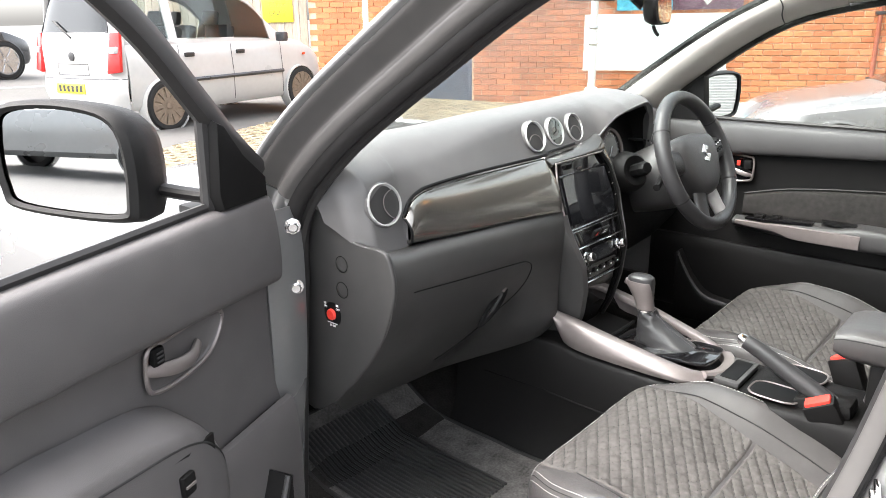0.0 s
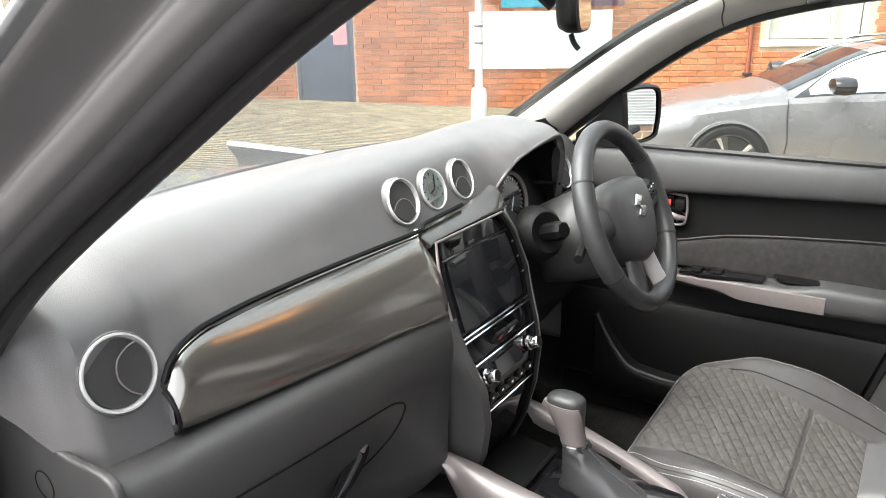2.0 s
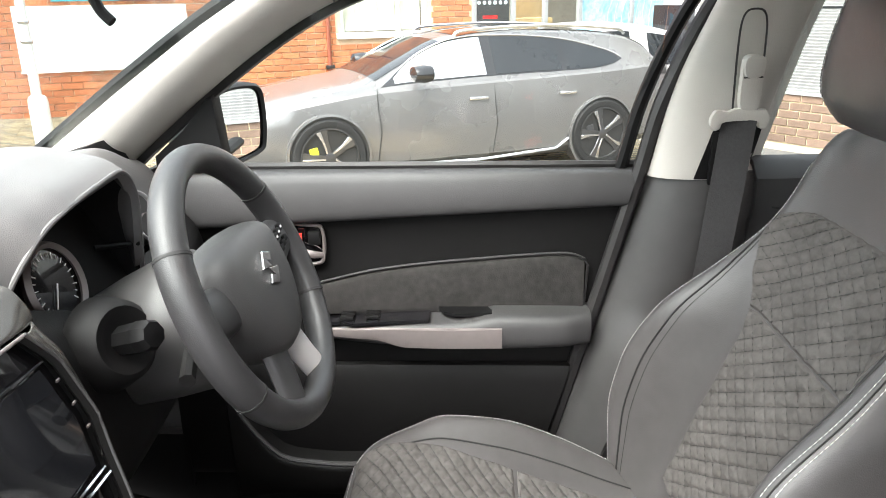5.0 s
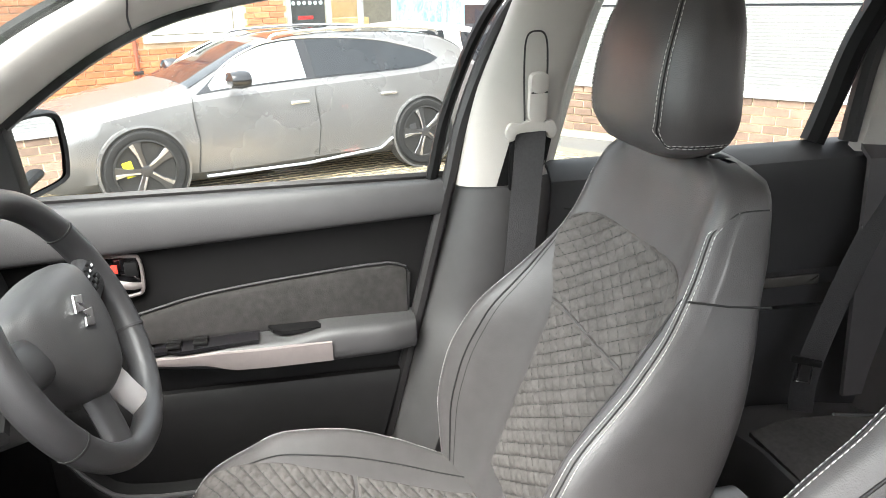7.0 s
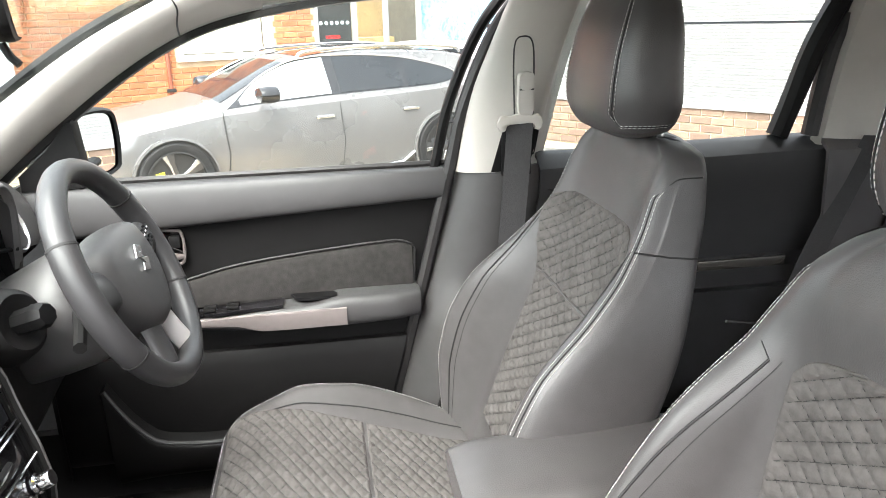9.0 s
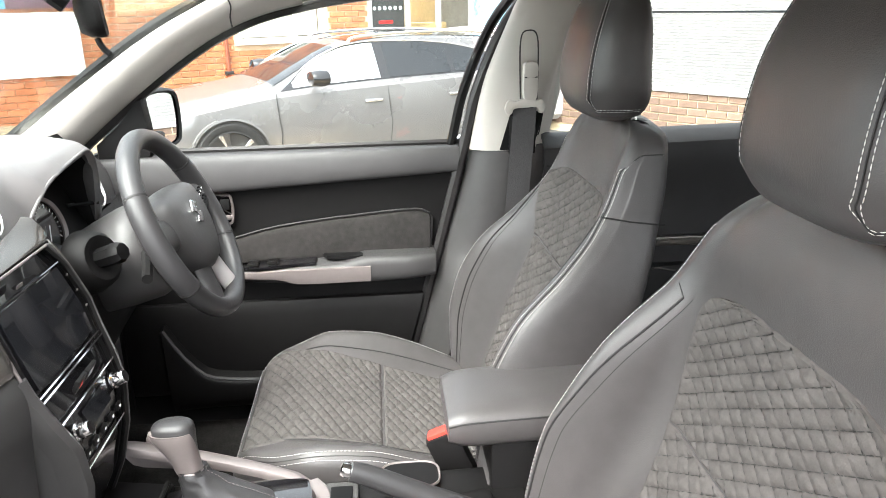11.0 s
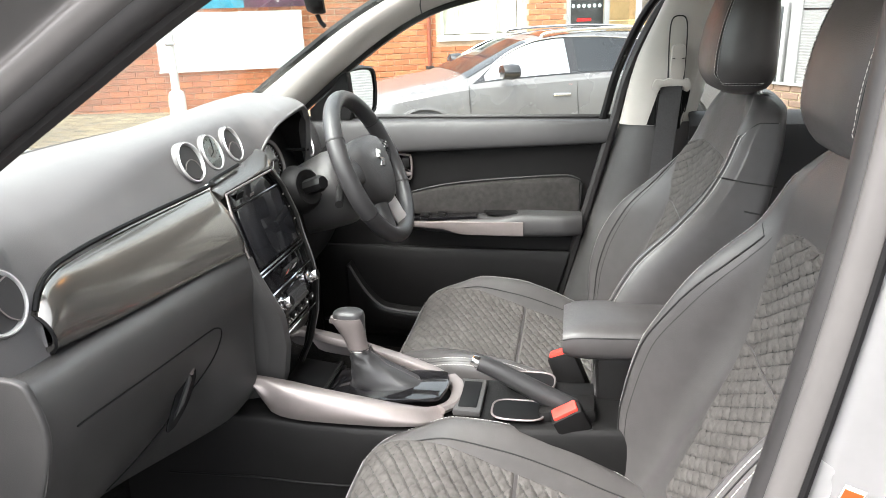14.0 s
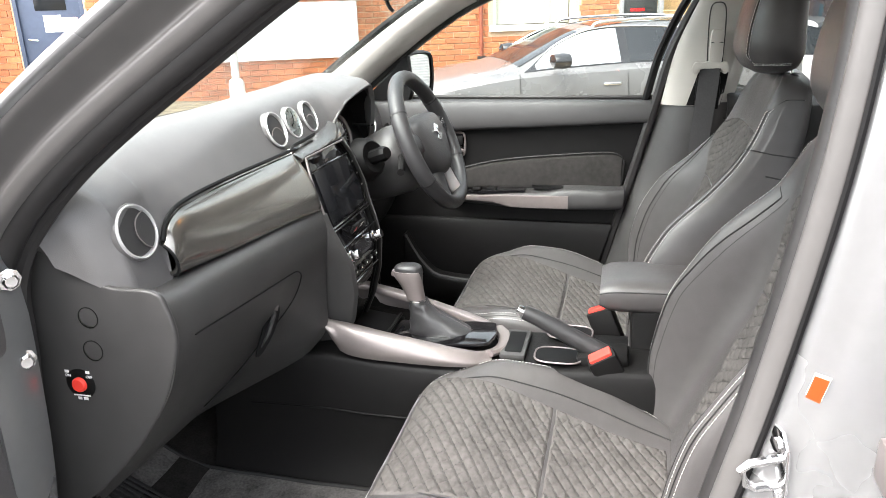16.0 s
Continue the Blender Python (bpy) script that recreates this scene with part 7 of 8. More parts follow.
# window with vertical blinds
wi = thing("window_1", "white window with cream vertical blinds", "window", on_wall(7.1, 1.2), kind="structure")
part("window_sill", wall_box(6.28, 8.0, 0.76, 0.86, -0.1, 0.06, 0.01), M_POST, wi, "white window sill")
for s0, s1, z0, z1 in ((6.36, 6.42, 0.86, 2.2), (7.86, 7.92, 0.86, 2.2), (6.42, 7.86, 2.13, 2.2), (7.38, 7.43, 0.86, 2.13)):
    part("window_frame", wall_box(s0, s1, z0, z1, -0.12, -0.05, 0.005), M_POST, wi)
for k in range(18):
    part("blind_slat", box((0.075, 1.25, 0.004), frame_at(on_wall(6.46 + k * 0.08, 1.50, -0.17), (WD + WN * 0.35).normalized(), (0, 0, 1)), 0), M_BLIND, wi, smooth=False)
pn = part("pane", wall_box(6.42, 7.86, 0.86, 2.13, -0.09, -0.085), M_GLASS, wi, smooth=False)
pn.visible_shadow = False
part("window_back", wall_box(6.36, 7.92, 0.8, 2.2, -0.32, -0.3), M_ROOM, wi, smooth=False)
# glazed shop front
sf = thing("shop_front", "glazed showroom front with posters", "shop front", on_wall(11, 0), kind="structure")
for s in (8.85, 9.66, 10.35, 11.12, 12.35, 13.35):
    part("mullion", wall_box(s - 0.04, s + 0.04, -0.1, 2.6, -0.08, 0.02, 0.006), M_CLAD, sf, "pale shop front mullion")
part("shop_head", wall_box(8.82, 13.4, 2.5, 2.62, -0.1, 0.03, 0.006), M_CLAD, sf)
part("shop_sill", wall_box(8.82, 13.4, 0.02, 0.1, -0.1, 0.03, 0.006), M_CLAD, sf)
pn = part("shop_glass", wall_box(8.85, 13.35, 0.1, 2.5, -0.03, -0.022), M_GLASS, sf, smooth=False)
pn.visible_shadow = False
part("dark_poster", wall_box(8.9, 9.6, 0.5, 2.0, -0.06, -0.05), M_INK, sf, "dark window poster", smooth=False)
part("poster_stripe", wall_box(9.05, 9.35, 1.02, 1.08, -0.05, -0.045), M_LAMP, sf, smooth=False)
for k in range(6):
    part("poster_dot", lathe([(0.035, 0), (0.035, 0.003), (0, 0.003)], 10, frame_at(on_wall(8.97 + k * 0.11, 1.30, -0.049), WD, (0, 0, 1))), M_PALEPOSTER, sf, smooth=False)
part("shop_interior", wall_box(9.7, 11.1, 0.1, 2.5, -1.3, -1.25), M_AMBER, sf, "warm wooden showroom interior", smooth=False)
part("shop_counter", wall_box(9.9, 10.9, 0.1, 1.0, -1.0, -0.6, 0.02), M_AMBER, sf)
part("shop_back", wall_box(8.7, 13.5, -0.1, 2.7, -2.5, -2.4), M_ROOM, sf, smooth=False)
part("blue_poster", wall_box(11.2, 13.2, 0.2, 2.4, -0.06, -0.05), M_BLUEPOSTER, sf, "blue and white window poster", smooth=False)
for k in range(7):
    part("poster_stroke", tube(spline([on_wall(11.9 + 0.16 * k, 0.5 + 0.09 * (k % 3), -0.046), on_wall(11.8 + 0.17 * k, 1.0, -0.046), on_wall(12.0 + 0.15 * k, 1.5 + 0.1 * (k % 2), -0.046)], 4), 0.02, 5, flat=0.2), M_PALEPOSTER, sf)
part("shop_corner", wall_box(13.35, 13.7, -0.7, 3.6, -0.3, 0.0, 0.01), M_FENCE, sf)

# white-clad workshop with a brown brick plinth, standing across the end
GP = Vector((9.6, -2.6, 0))
GD = Vector((-0.80, -0.60, 0)).normalized()
GN = Vector((-0.60, 0.80, 0)).normalized()


def on_shed(s, z, out=0.0):
    return GP + GD * s + GN * out + Vector((0, 0, z))


shed = thing("clad_building", "white ribbed workshop wall above a brown brick plinth", "workshop", on_shed(3, 0))
part("shed_core", box((12.0, 4.5, 0.3), frame_at(on_shed(5.2, 1.9, -0.2), GD, (0, 0, 1)), 0), M_CLAD, shed, smooth=False)
rib = bmesh.new()
for k in range(96):
    z = 0.27 + k * 0.036
    vs = [rib.verts.new(on_shed(s, zz, o)) for s, zz, o in ((0.0, z, 0.0), (11.0, z, 0.0), (11.0, z + 0.028, 0.012), (0.0, z + 0.028, 0.012), (11.0, z + 0.034, 0.0), (0.0, z + 0.034, 0.0))]
    rib.faces.new(vs[0:4])
    rib.faces.new([vs[3], vs[2], vs[4], vs[5]])
part("cladding_ribs", rib, M_CLAD, shed, "white ribbed cladding", smooth=False, kind="stuff")
for s in (0.0, 4.35, 8.6):
    part("cover_strip", box((0.16, 3.7, 0.04), frame_at(on_shed(s, 2.1, 0.02), GD, (0, 0, 1)), 0.006), M_CLAD, shed)
part("cladding_joint", box((11.0, 0.02, 0.016), frame_at(on_shed(5.5, 1.22, 0.008), GD, (0, 0, 1)), 0), M_TINT, shed)
part("shed_window", box((0.7, 1.0, 0.05), frame_at(on_shed(-0.55, 0.75, 0.0), GD, (0, 0, 1)), 0.01), M_TINT, shed, "dark narrow window")
part("window_trim", box((0.06, 1.1, 0.07), frame_at(on_shed(-0.18, 0.75, 0.0), GD, (0, 0, 1)), 0.01), M_CLAD, shed)
part("plinth_core", box((12.2, 1.2, 0.3), frame_at(on_shed(5.0, -0.36, -0.12), GD, (0, 0, 1)), 0), M_PALEMORTAR, shed, smooth=False)
part("plinth_cap", box((12.2, 0.03, 0.1), frame_at(on_shed(5.0, 0.255, 0.02), GD, (0, 0, 1)), 0.005), M_CLAD, shed)

# white post before the board
pz = ground_z(7.4, 5.1)
post = thing("white_post", "white painted lamp post with a thicker foot", "post", (7.4, 5.1, pz))
part("foot_sleeve", lathe([(0.10, -0.05), (0.10, 0.55), (0.085, 0.60), (0.05, 0.62)], 20, pose(7.4, 5.1, pz)), M_POST, post)
part("shaft", lathe([(0.05, 0.6), (0.045, 2.2), (0.04, 3.4)], 16, pose(7.4, 5.1, pz)), M_POST, post)
for z in (1.15, 1.35):
    part("clamp", lathe([(0.058, z), (0.062, z + 0.01), (0.062, z + 0.03), (0.058, z + 0.04)], 16, pose(7.4, 5.1, pz)), M_CHROME, post)
lp = on_wall(-2.2, 0, 0.5)
post2 = thing("white_post", "slim white post by the brick wall", "post", lp)
part("shaft", lathe([(0.07, -0.1), (0.07, 0.7), (0.05, 0.75), (0.05, 2.6)], 16, Matrix.Translation(lp)), M_POST, post2)

# board fence with a yellow sign
fn = thing("board_fence", "weathered vertical board fence", "fence", on_wall(-4.5, 0))
for k in range(34):
    s = -3.6 - k * 0.155
    part("fence_board", box((0.145, 2.9, 0.025), frame_at(on_wall(s, 1.2 + 0.02 * (k % 3), 0.02 + 0.006 * (k % 2)), WD, (0, 0, 1)), 0.004), M_FENCE, fn, smooth=False)
for z in (0.5, 1.9):
    part("fence_rail", wall_box(-8.9, -3.5, z, z + 0.1, -0.06, 0.0), M_FENCE, fn, smooth=False)
sg = thing("yellow_sign", "yellow sign lettered STAFF ONLY on the fence", "sign", on_wall(-4.15, 1.4))
sgm = frame_at(on_wall(-4.10, 1.56, 0.06), WD, (0, 0, 1))
part("sign_plate", box((0.62, 0.50, 0.012), sgm, 0.004), M_SIGN, sg)
text("sign_word", "STAFF", 0.13, sgm @ pose(0, 0.06, 0.008), M_INK, sg)
text("sign_word", "ONLY", 0.13, sgm @ pose(0, -0.09, 0.008), M_INK, sg)


# ================= parked cars =================
SIDES = {}

def parked_car(name, label, m, stations, paint, dlo, glass_from, wheels, wheel_r, roof_mat, rim_mat, spokes, category="car", dish=None, clear=()):
    """A car of lofted body, glass band, roof and wheels. Local x forward from the front axle, y to its left, z up."""
    c = thing(name, label, category, m.translation)

    def side_at(x, z, sy, lift):
        """A point of the window band at x and height z."""
        i = min(range(n), key=lambda k: abs(curves[0][k].x - x))
        j = min(n - 2, max(0, i if curves[0][i].x >= x else i - 1))
        f = (x - curves[0][j].x) / (curves[0][j + 1].x - curves[0][j].x)
        belt, top, hw, ht = (lerp(curves[k][j].y, curves[k][j + 1].y, f) for k in (1, 2, 3, 4))
        g = (z - belt) / max(0.02, top - 0.045 - belt)
        return m @ Vector((x, sy * (lerp(hw * 0.94, ht + 0.02, g) + lift + 0.012 * g * (1 - g)), z))

    SIDES[name] = side_at
    keys = [[(s[0], s[k], 0) for s in stations] for k in range(1, 6)]
    curves = [spline(k, 6) for k in keys]
    n = len(curves[0])

    def ring(i, sy):
        x = curves[0][i].x
        zb, belt, top, hw, ht = (curves[k][i].y for k in range(5))
        low = [(hw * 0.90, zb), (hw * 0.985, zb + 0.08), (hw * 1.0, lerp(zb, belt, 0.45)), (hw * 0.99, lerp(zb, belt, 0.75)), (hw * 0.965, belt - 0.02), (hw * 0.94, belt)]
        gl = [(lerp(hw * 0.94, ht + 0.02, f), lerp(belt, top - 0.045, f)) for f in (0.0, 0.5, 1.0)]
        rf = [(ht + 0.02, top - 0.045), (ht * 0.93, top - 0.014), (ht * 0.55, top + 0.004), (0.0, top + 0.01)]
        return [[Vector((x, sy * y, z)) for y, z in q] for q in (low, gl, rf)]

    for sy in (1, -1):
        rr = [ring(i, sy) for i in range(n)]
        inside, under = m.to_3x3() @ Vector((0, -sy, -0.2)), (0, 0, -1)
        part("body_side", shell([[m @ p for p in r[0]] for r in rr], 0.02, inside), paint, c)
        if clear:
            open_span = lambda r: any(b + 0.03 < r[1][0].x < a - 0.03 for a, b in clear) and r[1][2].z - r[1][0].z > 0.12
            run = []
            for r in rr + [None]:
                if r and not open_span(r):
                    run.append(r)
                    continue
                if len(run) > 1:
                    part("shoulder", shell([[m @ p for p in q[1]] for q in run], 0.012, inside), paint, c)
                run = []
            for f0, f1 in ((0.0, 0.10), (0.88, 1.0)):
                part("window_rail", shell([[m @ r[1][0].lerp(r[1][2], f) for f in (f0, (f0 + f1) / 2, f1)] for r in rr], 0.012, inside), paint, c)
        else:
            part("shoulder", shell([[m @ p for p in r[1]] for r in rr], 0.012, inside), paint, c)
        part("roof", shell([[m @ p for p in r[2]] for r in rr], 0.012, under), paint, c)
        # side windows a little proud of the pillars
        for a, b in dlo:
            rows = []
            for r in rr:
                x = r[1][0].x
                if b <= x <= a and r[1][2].z - r[1][0].z > 0.12:
                    rows.append([m @ (p + Vector((0, sy * 0.006, 0))) for p in (r[1][0].lerp(r[1][2], 0.08), r[1][1], r[1][0].lerp(r[1][2], 0.90))])
            if len(rows) > 1:
                part("side_window", shell(rows, 0.004, inside), M_CARGLASS if (a, b) in clear else M_TINT, c, "clear side window" if (a, b) in clear else "dark side window")
        for a, b in glass_from:
            rows = [[m @ (p + Vector((0, 0, 0.006))) for p in (r[2][0].lerp(r[2][1], 0.6), r[2][1], r[2][2], r[2][3])] for r in rr if b <= r[1][0].x <= a]
            if len(rows) > 1:
                part("screen_half", shell(rows, 0.004, under), M_TINT, c, "dark glass")
        if roof_mat:
            rows = [[m @ (p + Vector((0, 0, 0.005))) for p in (r[2][1], r[2][2], r[2][3])] for r in rr if roof_mat[1] >= r[1][0].x >= roof_mat[2]]
            part("roof_skin", shell(rows, 0.004, under), roof_mat[0], c, "dark roof")
    for x, hw in wheels:
        for sy in (1, -1):
            wm_ = m @ Matrix.Translation((x, sy * hw, wheel_r)) @ Euler((radians(-90 * sy), 0, 0)).to_matrix().to_4x4()
            r = wheel_r
            part("wheel_arch", lathe([(r * 1.13, -0.12), (r * 1.13, 0.022), (r * 1.07, 0.026), (r * 1.06, -0.1)], 40, wm_, closed=True), paint, c)
            part("arch_liner", lathe([(r * 1.08, 0.006), (r * 1.0, 0.008), (0.0, 0.008)], 32, wm_), M_INK, c)
            wh = part("wheel", lathe([(r * 0.77, 0.0), (r * 0.785, 0.028), (r * 0.85, 0.034), (r * 0.95, 0.030), (r, 0.012), (r, -0.15), (r * 0.77, -0.17)], 48, wm_, closed=True), M_TYRE, c, "black tyre")
            part("rim", lathe([(r * 0.78, 0.012), (r * 0.785, 0.032), (r * 0.74, 0.034), (r * 0.72, 0.013), (r * 0.5, 0.011), (r * 0.1, 0.011), (0.0, 0.011)], 40, wm_), dish or rim_mat, wh)
            for k in range(spokes):
                a = k * 2 * math.pi / spokes
                sp = wm_ @ pose(0, 0, 0, 0, 0, math.degrees(a))
                part("wheel_spoke", slab([(r * 0.10, -r * 0.08), (r * 0.45, -r * 0.11), (r * 0.75, -r * 0.20), (r * 0.755, -r * 0.02), (r * 0.755, r * 0.14), (r * 0.45, r * 0.07), (r * 0.10, r * 0.08)], 0.016, sp @ pose(0, 0, 0.014), 0.004, 1), rim_mat, wh)
                if spokes == 5:
                    part("spoke_face", slab([(r * 0.14, r * 0.015), (r * 0.45, r * 0.0), (r * 0.74, -r * 0.0), (r * 0.74, r * 0.12), (r * 0.45, r * 0.055), (r * 0.14, r * 0.06)], 0.004, sp @ pose(0, 0, 0.030), 0.001, 1), M_ALLOYLIP, wh, "bright machined spoke face")
            part("wheel_cap", lathe([(r * 0.14, 0.01), (r * 0.14, 0.032), (r * 0.1, 0.036), (0, 0.036)], 16, wm_), rim_mat, wh)
    return c


def at_ground(x, y, heading, z=None):
    """Pose with local x along the heading (degrees from +y towards -x), on the ground."""
    return pose(x, y, ground_z(x, y) if z is None else z, 0, 0, heading + 90)


# grey estate car beside the closed door
wagon_m = at_ground(6.549, 1.987, 24.1, -0.232) @ Matrix.Diagonal((0.93, 0.93, 0.93, 1))
wagon = parked_car("estate_car", "grey metallic estate car with dark roof and yellow calipers", wagon_m, [
    (0.92, 0.34, 0.58, 0.60, 0.50, 0.42), (0.84, 0.24, 0.66, 0.70, 0.74, 0.62), (0.55, 0.20, 0.77, 0.84, 0.87, 0.74), (0.0, 0.20, 0.86, 0.94, 0.92, 0.78), (-0.42, 0.18, 0.91, 1.0, 0.925, 0.76),
    (-0.80, 0.17, 0.93, 1.16, 0.93, 0.66), (-1.30, 0.17, 0.945, 1.36, 0.93, 0.61), (-1.9, 0.17, 0.965, 1.425, 0.93, 0.61), (-2.6, 0.18, 0.985, 1.41, 0.925, 0.60), (-3.2, 0.20, 1.01, 1.36, 0.91, 0.58), (-3.6, 0.24, 1.03, 1.24, 0.88, 0.56), (-3.82, 0.34, 1.0, 1.04, 0.80, 0.60)],
    M_WAGON, [], [(-0.46, -1.28), (-3.42, -3.70)], [(0.03, 0.930), (-2.90, 0.925)], 0.352, (M_GLOSS, -1.30, -3.4), M_ALLOY, 5, dish=M_INK)
WIN_LOW = [(-3.20, 1.100), (-3.05, 1.052), (-2.80, 1.022), (-1.65, 1.002), (-0.80, 0.968), (-0.52, 0.946)]
WIN_TOP = [(-3.20, 1.105), (-3.10, 1.165), (-2.95, 1.215), (-2.47, 1.322), (-1.95, 1.366), (-1.60, 1.372), (-1.30, 1.345), (-1.05, 1.265), (-0.80, 1.130), (-0.62, 1.005), (-0.52, 0.948)]


def band(x0, x1, sy, inset, lift):
    """A patch of the estate car's window band between two places along it."""
    side = SIDES["estate_car"]
    rows = []
    for i in range(25):
        x = lerp(x0, x1, i / 24)
        lo, hi = table(x, WIN_LOW) + inset, table(x, WIN_TOP) - inset
        rows.append([side(x, lerp(lo, max(lo + 0.001, hi), k / 5), sy, lift) for k in range(6)])
    return rows


for sy in (1, -1):
    inward_ = wagon_m.to_3x3() @ Vector((0, -sy, 0))
    part("window_surround", shell(band(-0.52, -3.20, sy, 0.0, 0.004), 0.004, inward_), M_GLOSS, wagon, "gloss black window surround")
    # only the front window gets the painted sky glare
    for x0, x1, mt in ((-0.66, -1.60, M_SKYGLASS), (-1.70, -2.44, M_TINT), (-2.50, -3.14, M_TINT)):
        part("side_window", shell(band(x0, x1, sy, 0.014, 0.008), 0.003, inward_), mt, wagon, "dark side window" if mt is M_TINT else "front side window with sky glare put into its colour")
    part("window_line", tube([SIDES["estate_car"](x, table(x, WIN_TOP) + 0.004, sy, 0.008) for x in [lerp(-0.56, -3.18, k / 40) for k in range(41)]], 0.006, 6), M_CHROME, wagon, "bright window line")



def on_car(m, x, y, z):
    return m @ Vector((x, y, z))


for sy in (1, -1):
    for x in (-0.46, -1.66):
        part("door_gap", tube([on_car(wagon_m, x, sy * 0.893, 0.94), on_car(wagon_m, x, sy * 0.928, 0.75), on_car(wagon_m, x - 0.02, sy * 0.932, 0.55), on_car(wagon_m, x + 0.02, sy * 0.918, 0.26)], 0.004, 5), M_INK, wagon)
    for x in (-1.48, -2.48):
        part("door_pull", box((0.20, 0.022, 0.032), wagon_m @ pose(x, sy * 0.925, 0.80), 0.010), M_CHROME, wagon, "bright door pull")
    part("sill_strip", tube([on_car(wagon_m, -0.5, sy * 0.93, 0.22), on_car(wagon_m, -1.5, sy * 0.935, 0.20), on_car(wagon_m, -2.35, sy * 0.935, 0.24), on_car(wagon_m, -2.50, sy * 0.93, 0.33)], 0.014, 6), M_CLEARLAMP, wagon)
    mr = wagon_m @ pose(-0.86, sy * 1.03, 1.07)
    part("door_mirror", lathe([(0.02, -0.05), (0.075, -0.04), (0.085, 0.0), (0.07, 0.05), (0.02, 0.065)], 16, mr @ Euler((0, radians(90), 0)).to_matrix().to_4x4() @ Matrix.Diagonal((1.0, 1.6, 1.9, 1))), M_GLOSS, wagon, "gloss black door mirror")
    part("mirror_arm", tube([on_car(wagon_m, -0.86, sy * 0.87, 1.0), on_car(wagon_m, -0.86, sy * 1.0, 1.02)], 0.02, 6), M_GLOSS, wagon)
    part("roof_rail", tube(spline([on_car(wagon_m, -1.35, sy * 0.60, 1.37), on_car(wagon_m, -1.5, sy * 0.62, 1.43), on_car(wagon_m, -2.4, sy * 0.62, 1.45), on_car(wagon_m, -3.2, sy * 0.59, 1.40), on_car(wagon_m, -3.35, sy * 0.58, 1.34)], 5), 0.016, 6), M_CHROME, wagon, "bright roof rail")
    part("head_lamp", slab([(-0.30, -0.02), (0.14, -0.06), (0.18, 0.0), (0.06, 0.03), (-0.28, 0.04)], 0.02, wagon_m @ frame_at((0.62, sy * 0.80, 0.70), (-1, sy * 0.28, 0.12), (0, 0, 1)), 0.006), M_CLEARLAMP, wagon, "clear headlamp")
    part("tail_lamp", box((0.16, 0.06, 0.08), wagon_m @ pose(-3.66, sy * 0.82, 0.96, 0, 0, -sy * 20), 0.02), M_INK, wagon)
    for x in (0.03, -2.9):
        part("brake_caliper", box((0.08, 0.012, 0.14), wagon_m @ pose(x + 0.14, sy * 0.943, 0.38, 0, 12, 0), 0.005), M_YELLOW if x > 0 else M_ALLOY, wagon, "yellow brake caliper" if x > 0 else "")
part("nose_grille", box((0.05, 1.0, 0.22), wagon_m @ pose(0.86, 0, 0.45), 0.02), M_INK, wagon)
part("number_plate", box((0.02, 0.5, 0.11), wagon_m @ pose(0.9, 0, 0.42), 0.004), M_PALEPOSTER, wagon, "white plate with dark bars")
part("plate_bar", box((0.022, 0.36, 0.05), wagon_m @ pose(0.902, 0, 0.42), 0), M_INK, wagon)

# white compact van beyond the bonnet, seen from behind
VD = Vector((0.978, 0.206, 0))
van_m = Matrix(((VD.x, -VD.y, 0, 5.74), (VD.y, VD.x, 0, 9.96), (0, 0, 1, 0.08), (0, 0, 0, 1))) @ Matrix.Diagonal((1.08, 1.0, 1.06, 1)) @ Matrix.Translation((-0.10, 0, 0))
van = parked_car("compact_van", "old white compact car with rusty steel wheels", van_m, [
    (0.62, 0.36, 0.56, 0.60, 0.56, 0.46), (0.55, 0.26, 0.70, 0.76, 0.68, 0.58), (0.25, 0.22, 0.86, 0.92, 0.76, 0.64), (-0.15, 0.20, 0.92, 1.02, 0.78, 0.66), (-0.45, 0.20, 0.94, 1.25, 0.79, 0.60), (-0.85, 0.20, 0.95, 1.56, 0.79, 0.585), (-1.5, 0.20, 0.96, 1.64, 0.79, 0.59), (-2.3, 0.22, 0.97, 1.64, 0.79, 0.59), (-2.72, 0.26, 0.98, 1.61, 0.78, 0.585), (-2.80, 0.27, 0.98, 1.59, 0.775, 0.585)],
    M_VAN, [(-0.50, -1.22), (-1.34, -2.05), (-2.16, -2.66)], [(-0.2, -0.82)], [(0.0, 0.795), (-2.36, 0.797)], 0.285, None, M_RUST, 12, "car", clear=((-0.50, -1.22), (-1.34, -2.05), (-2.16, -2.66)))
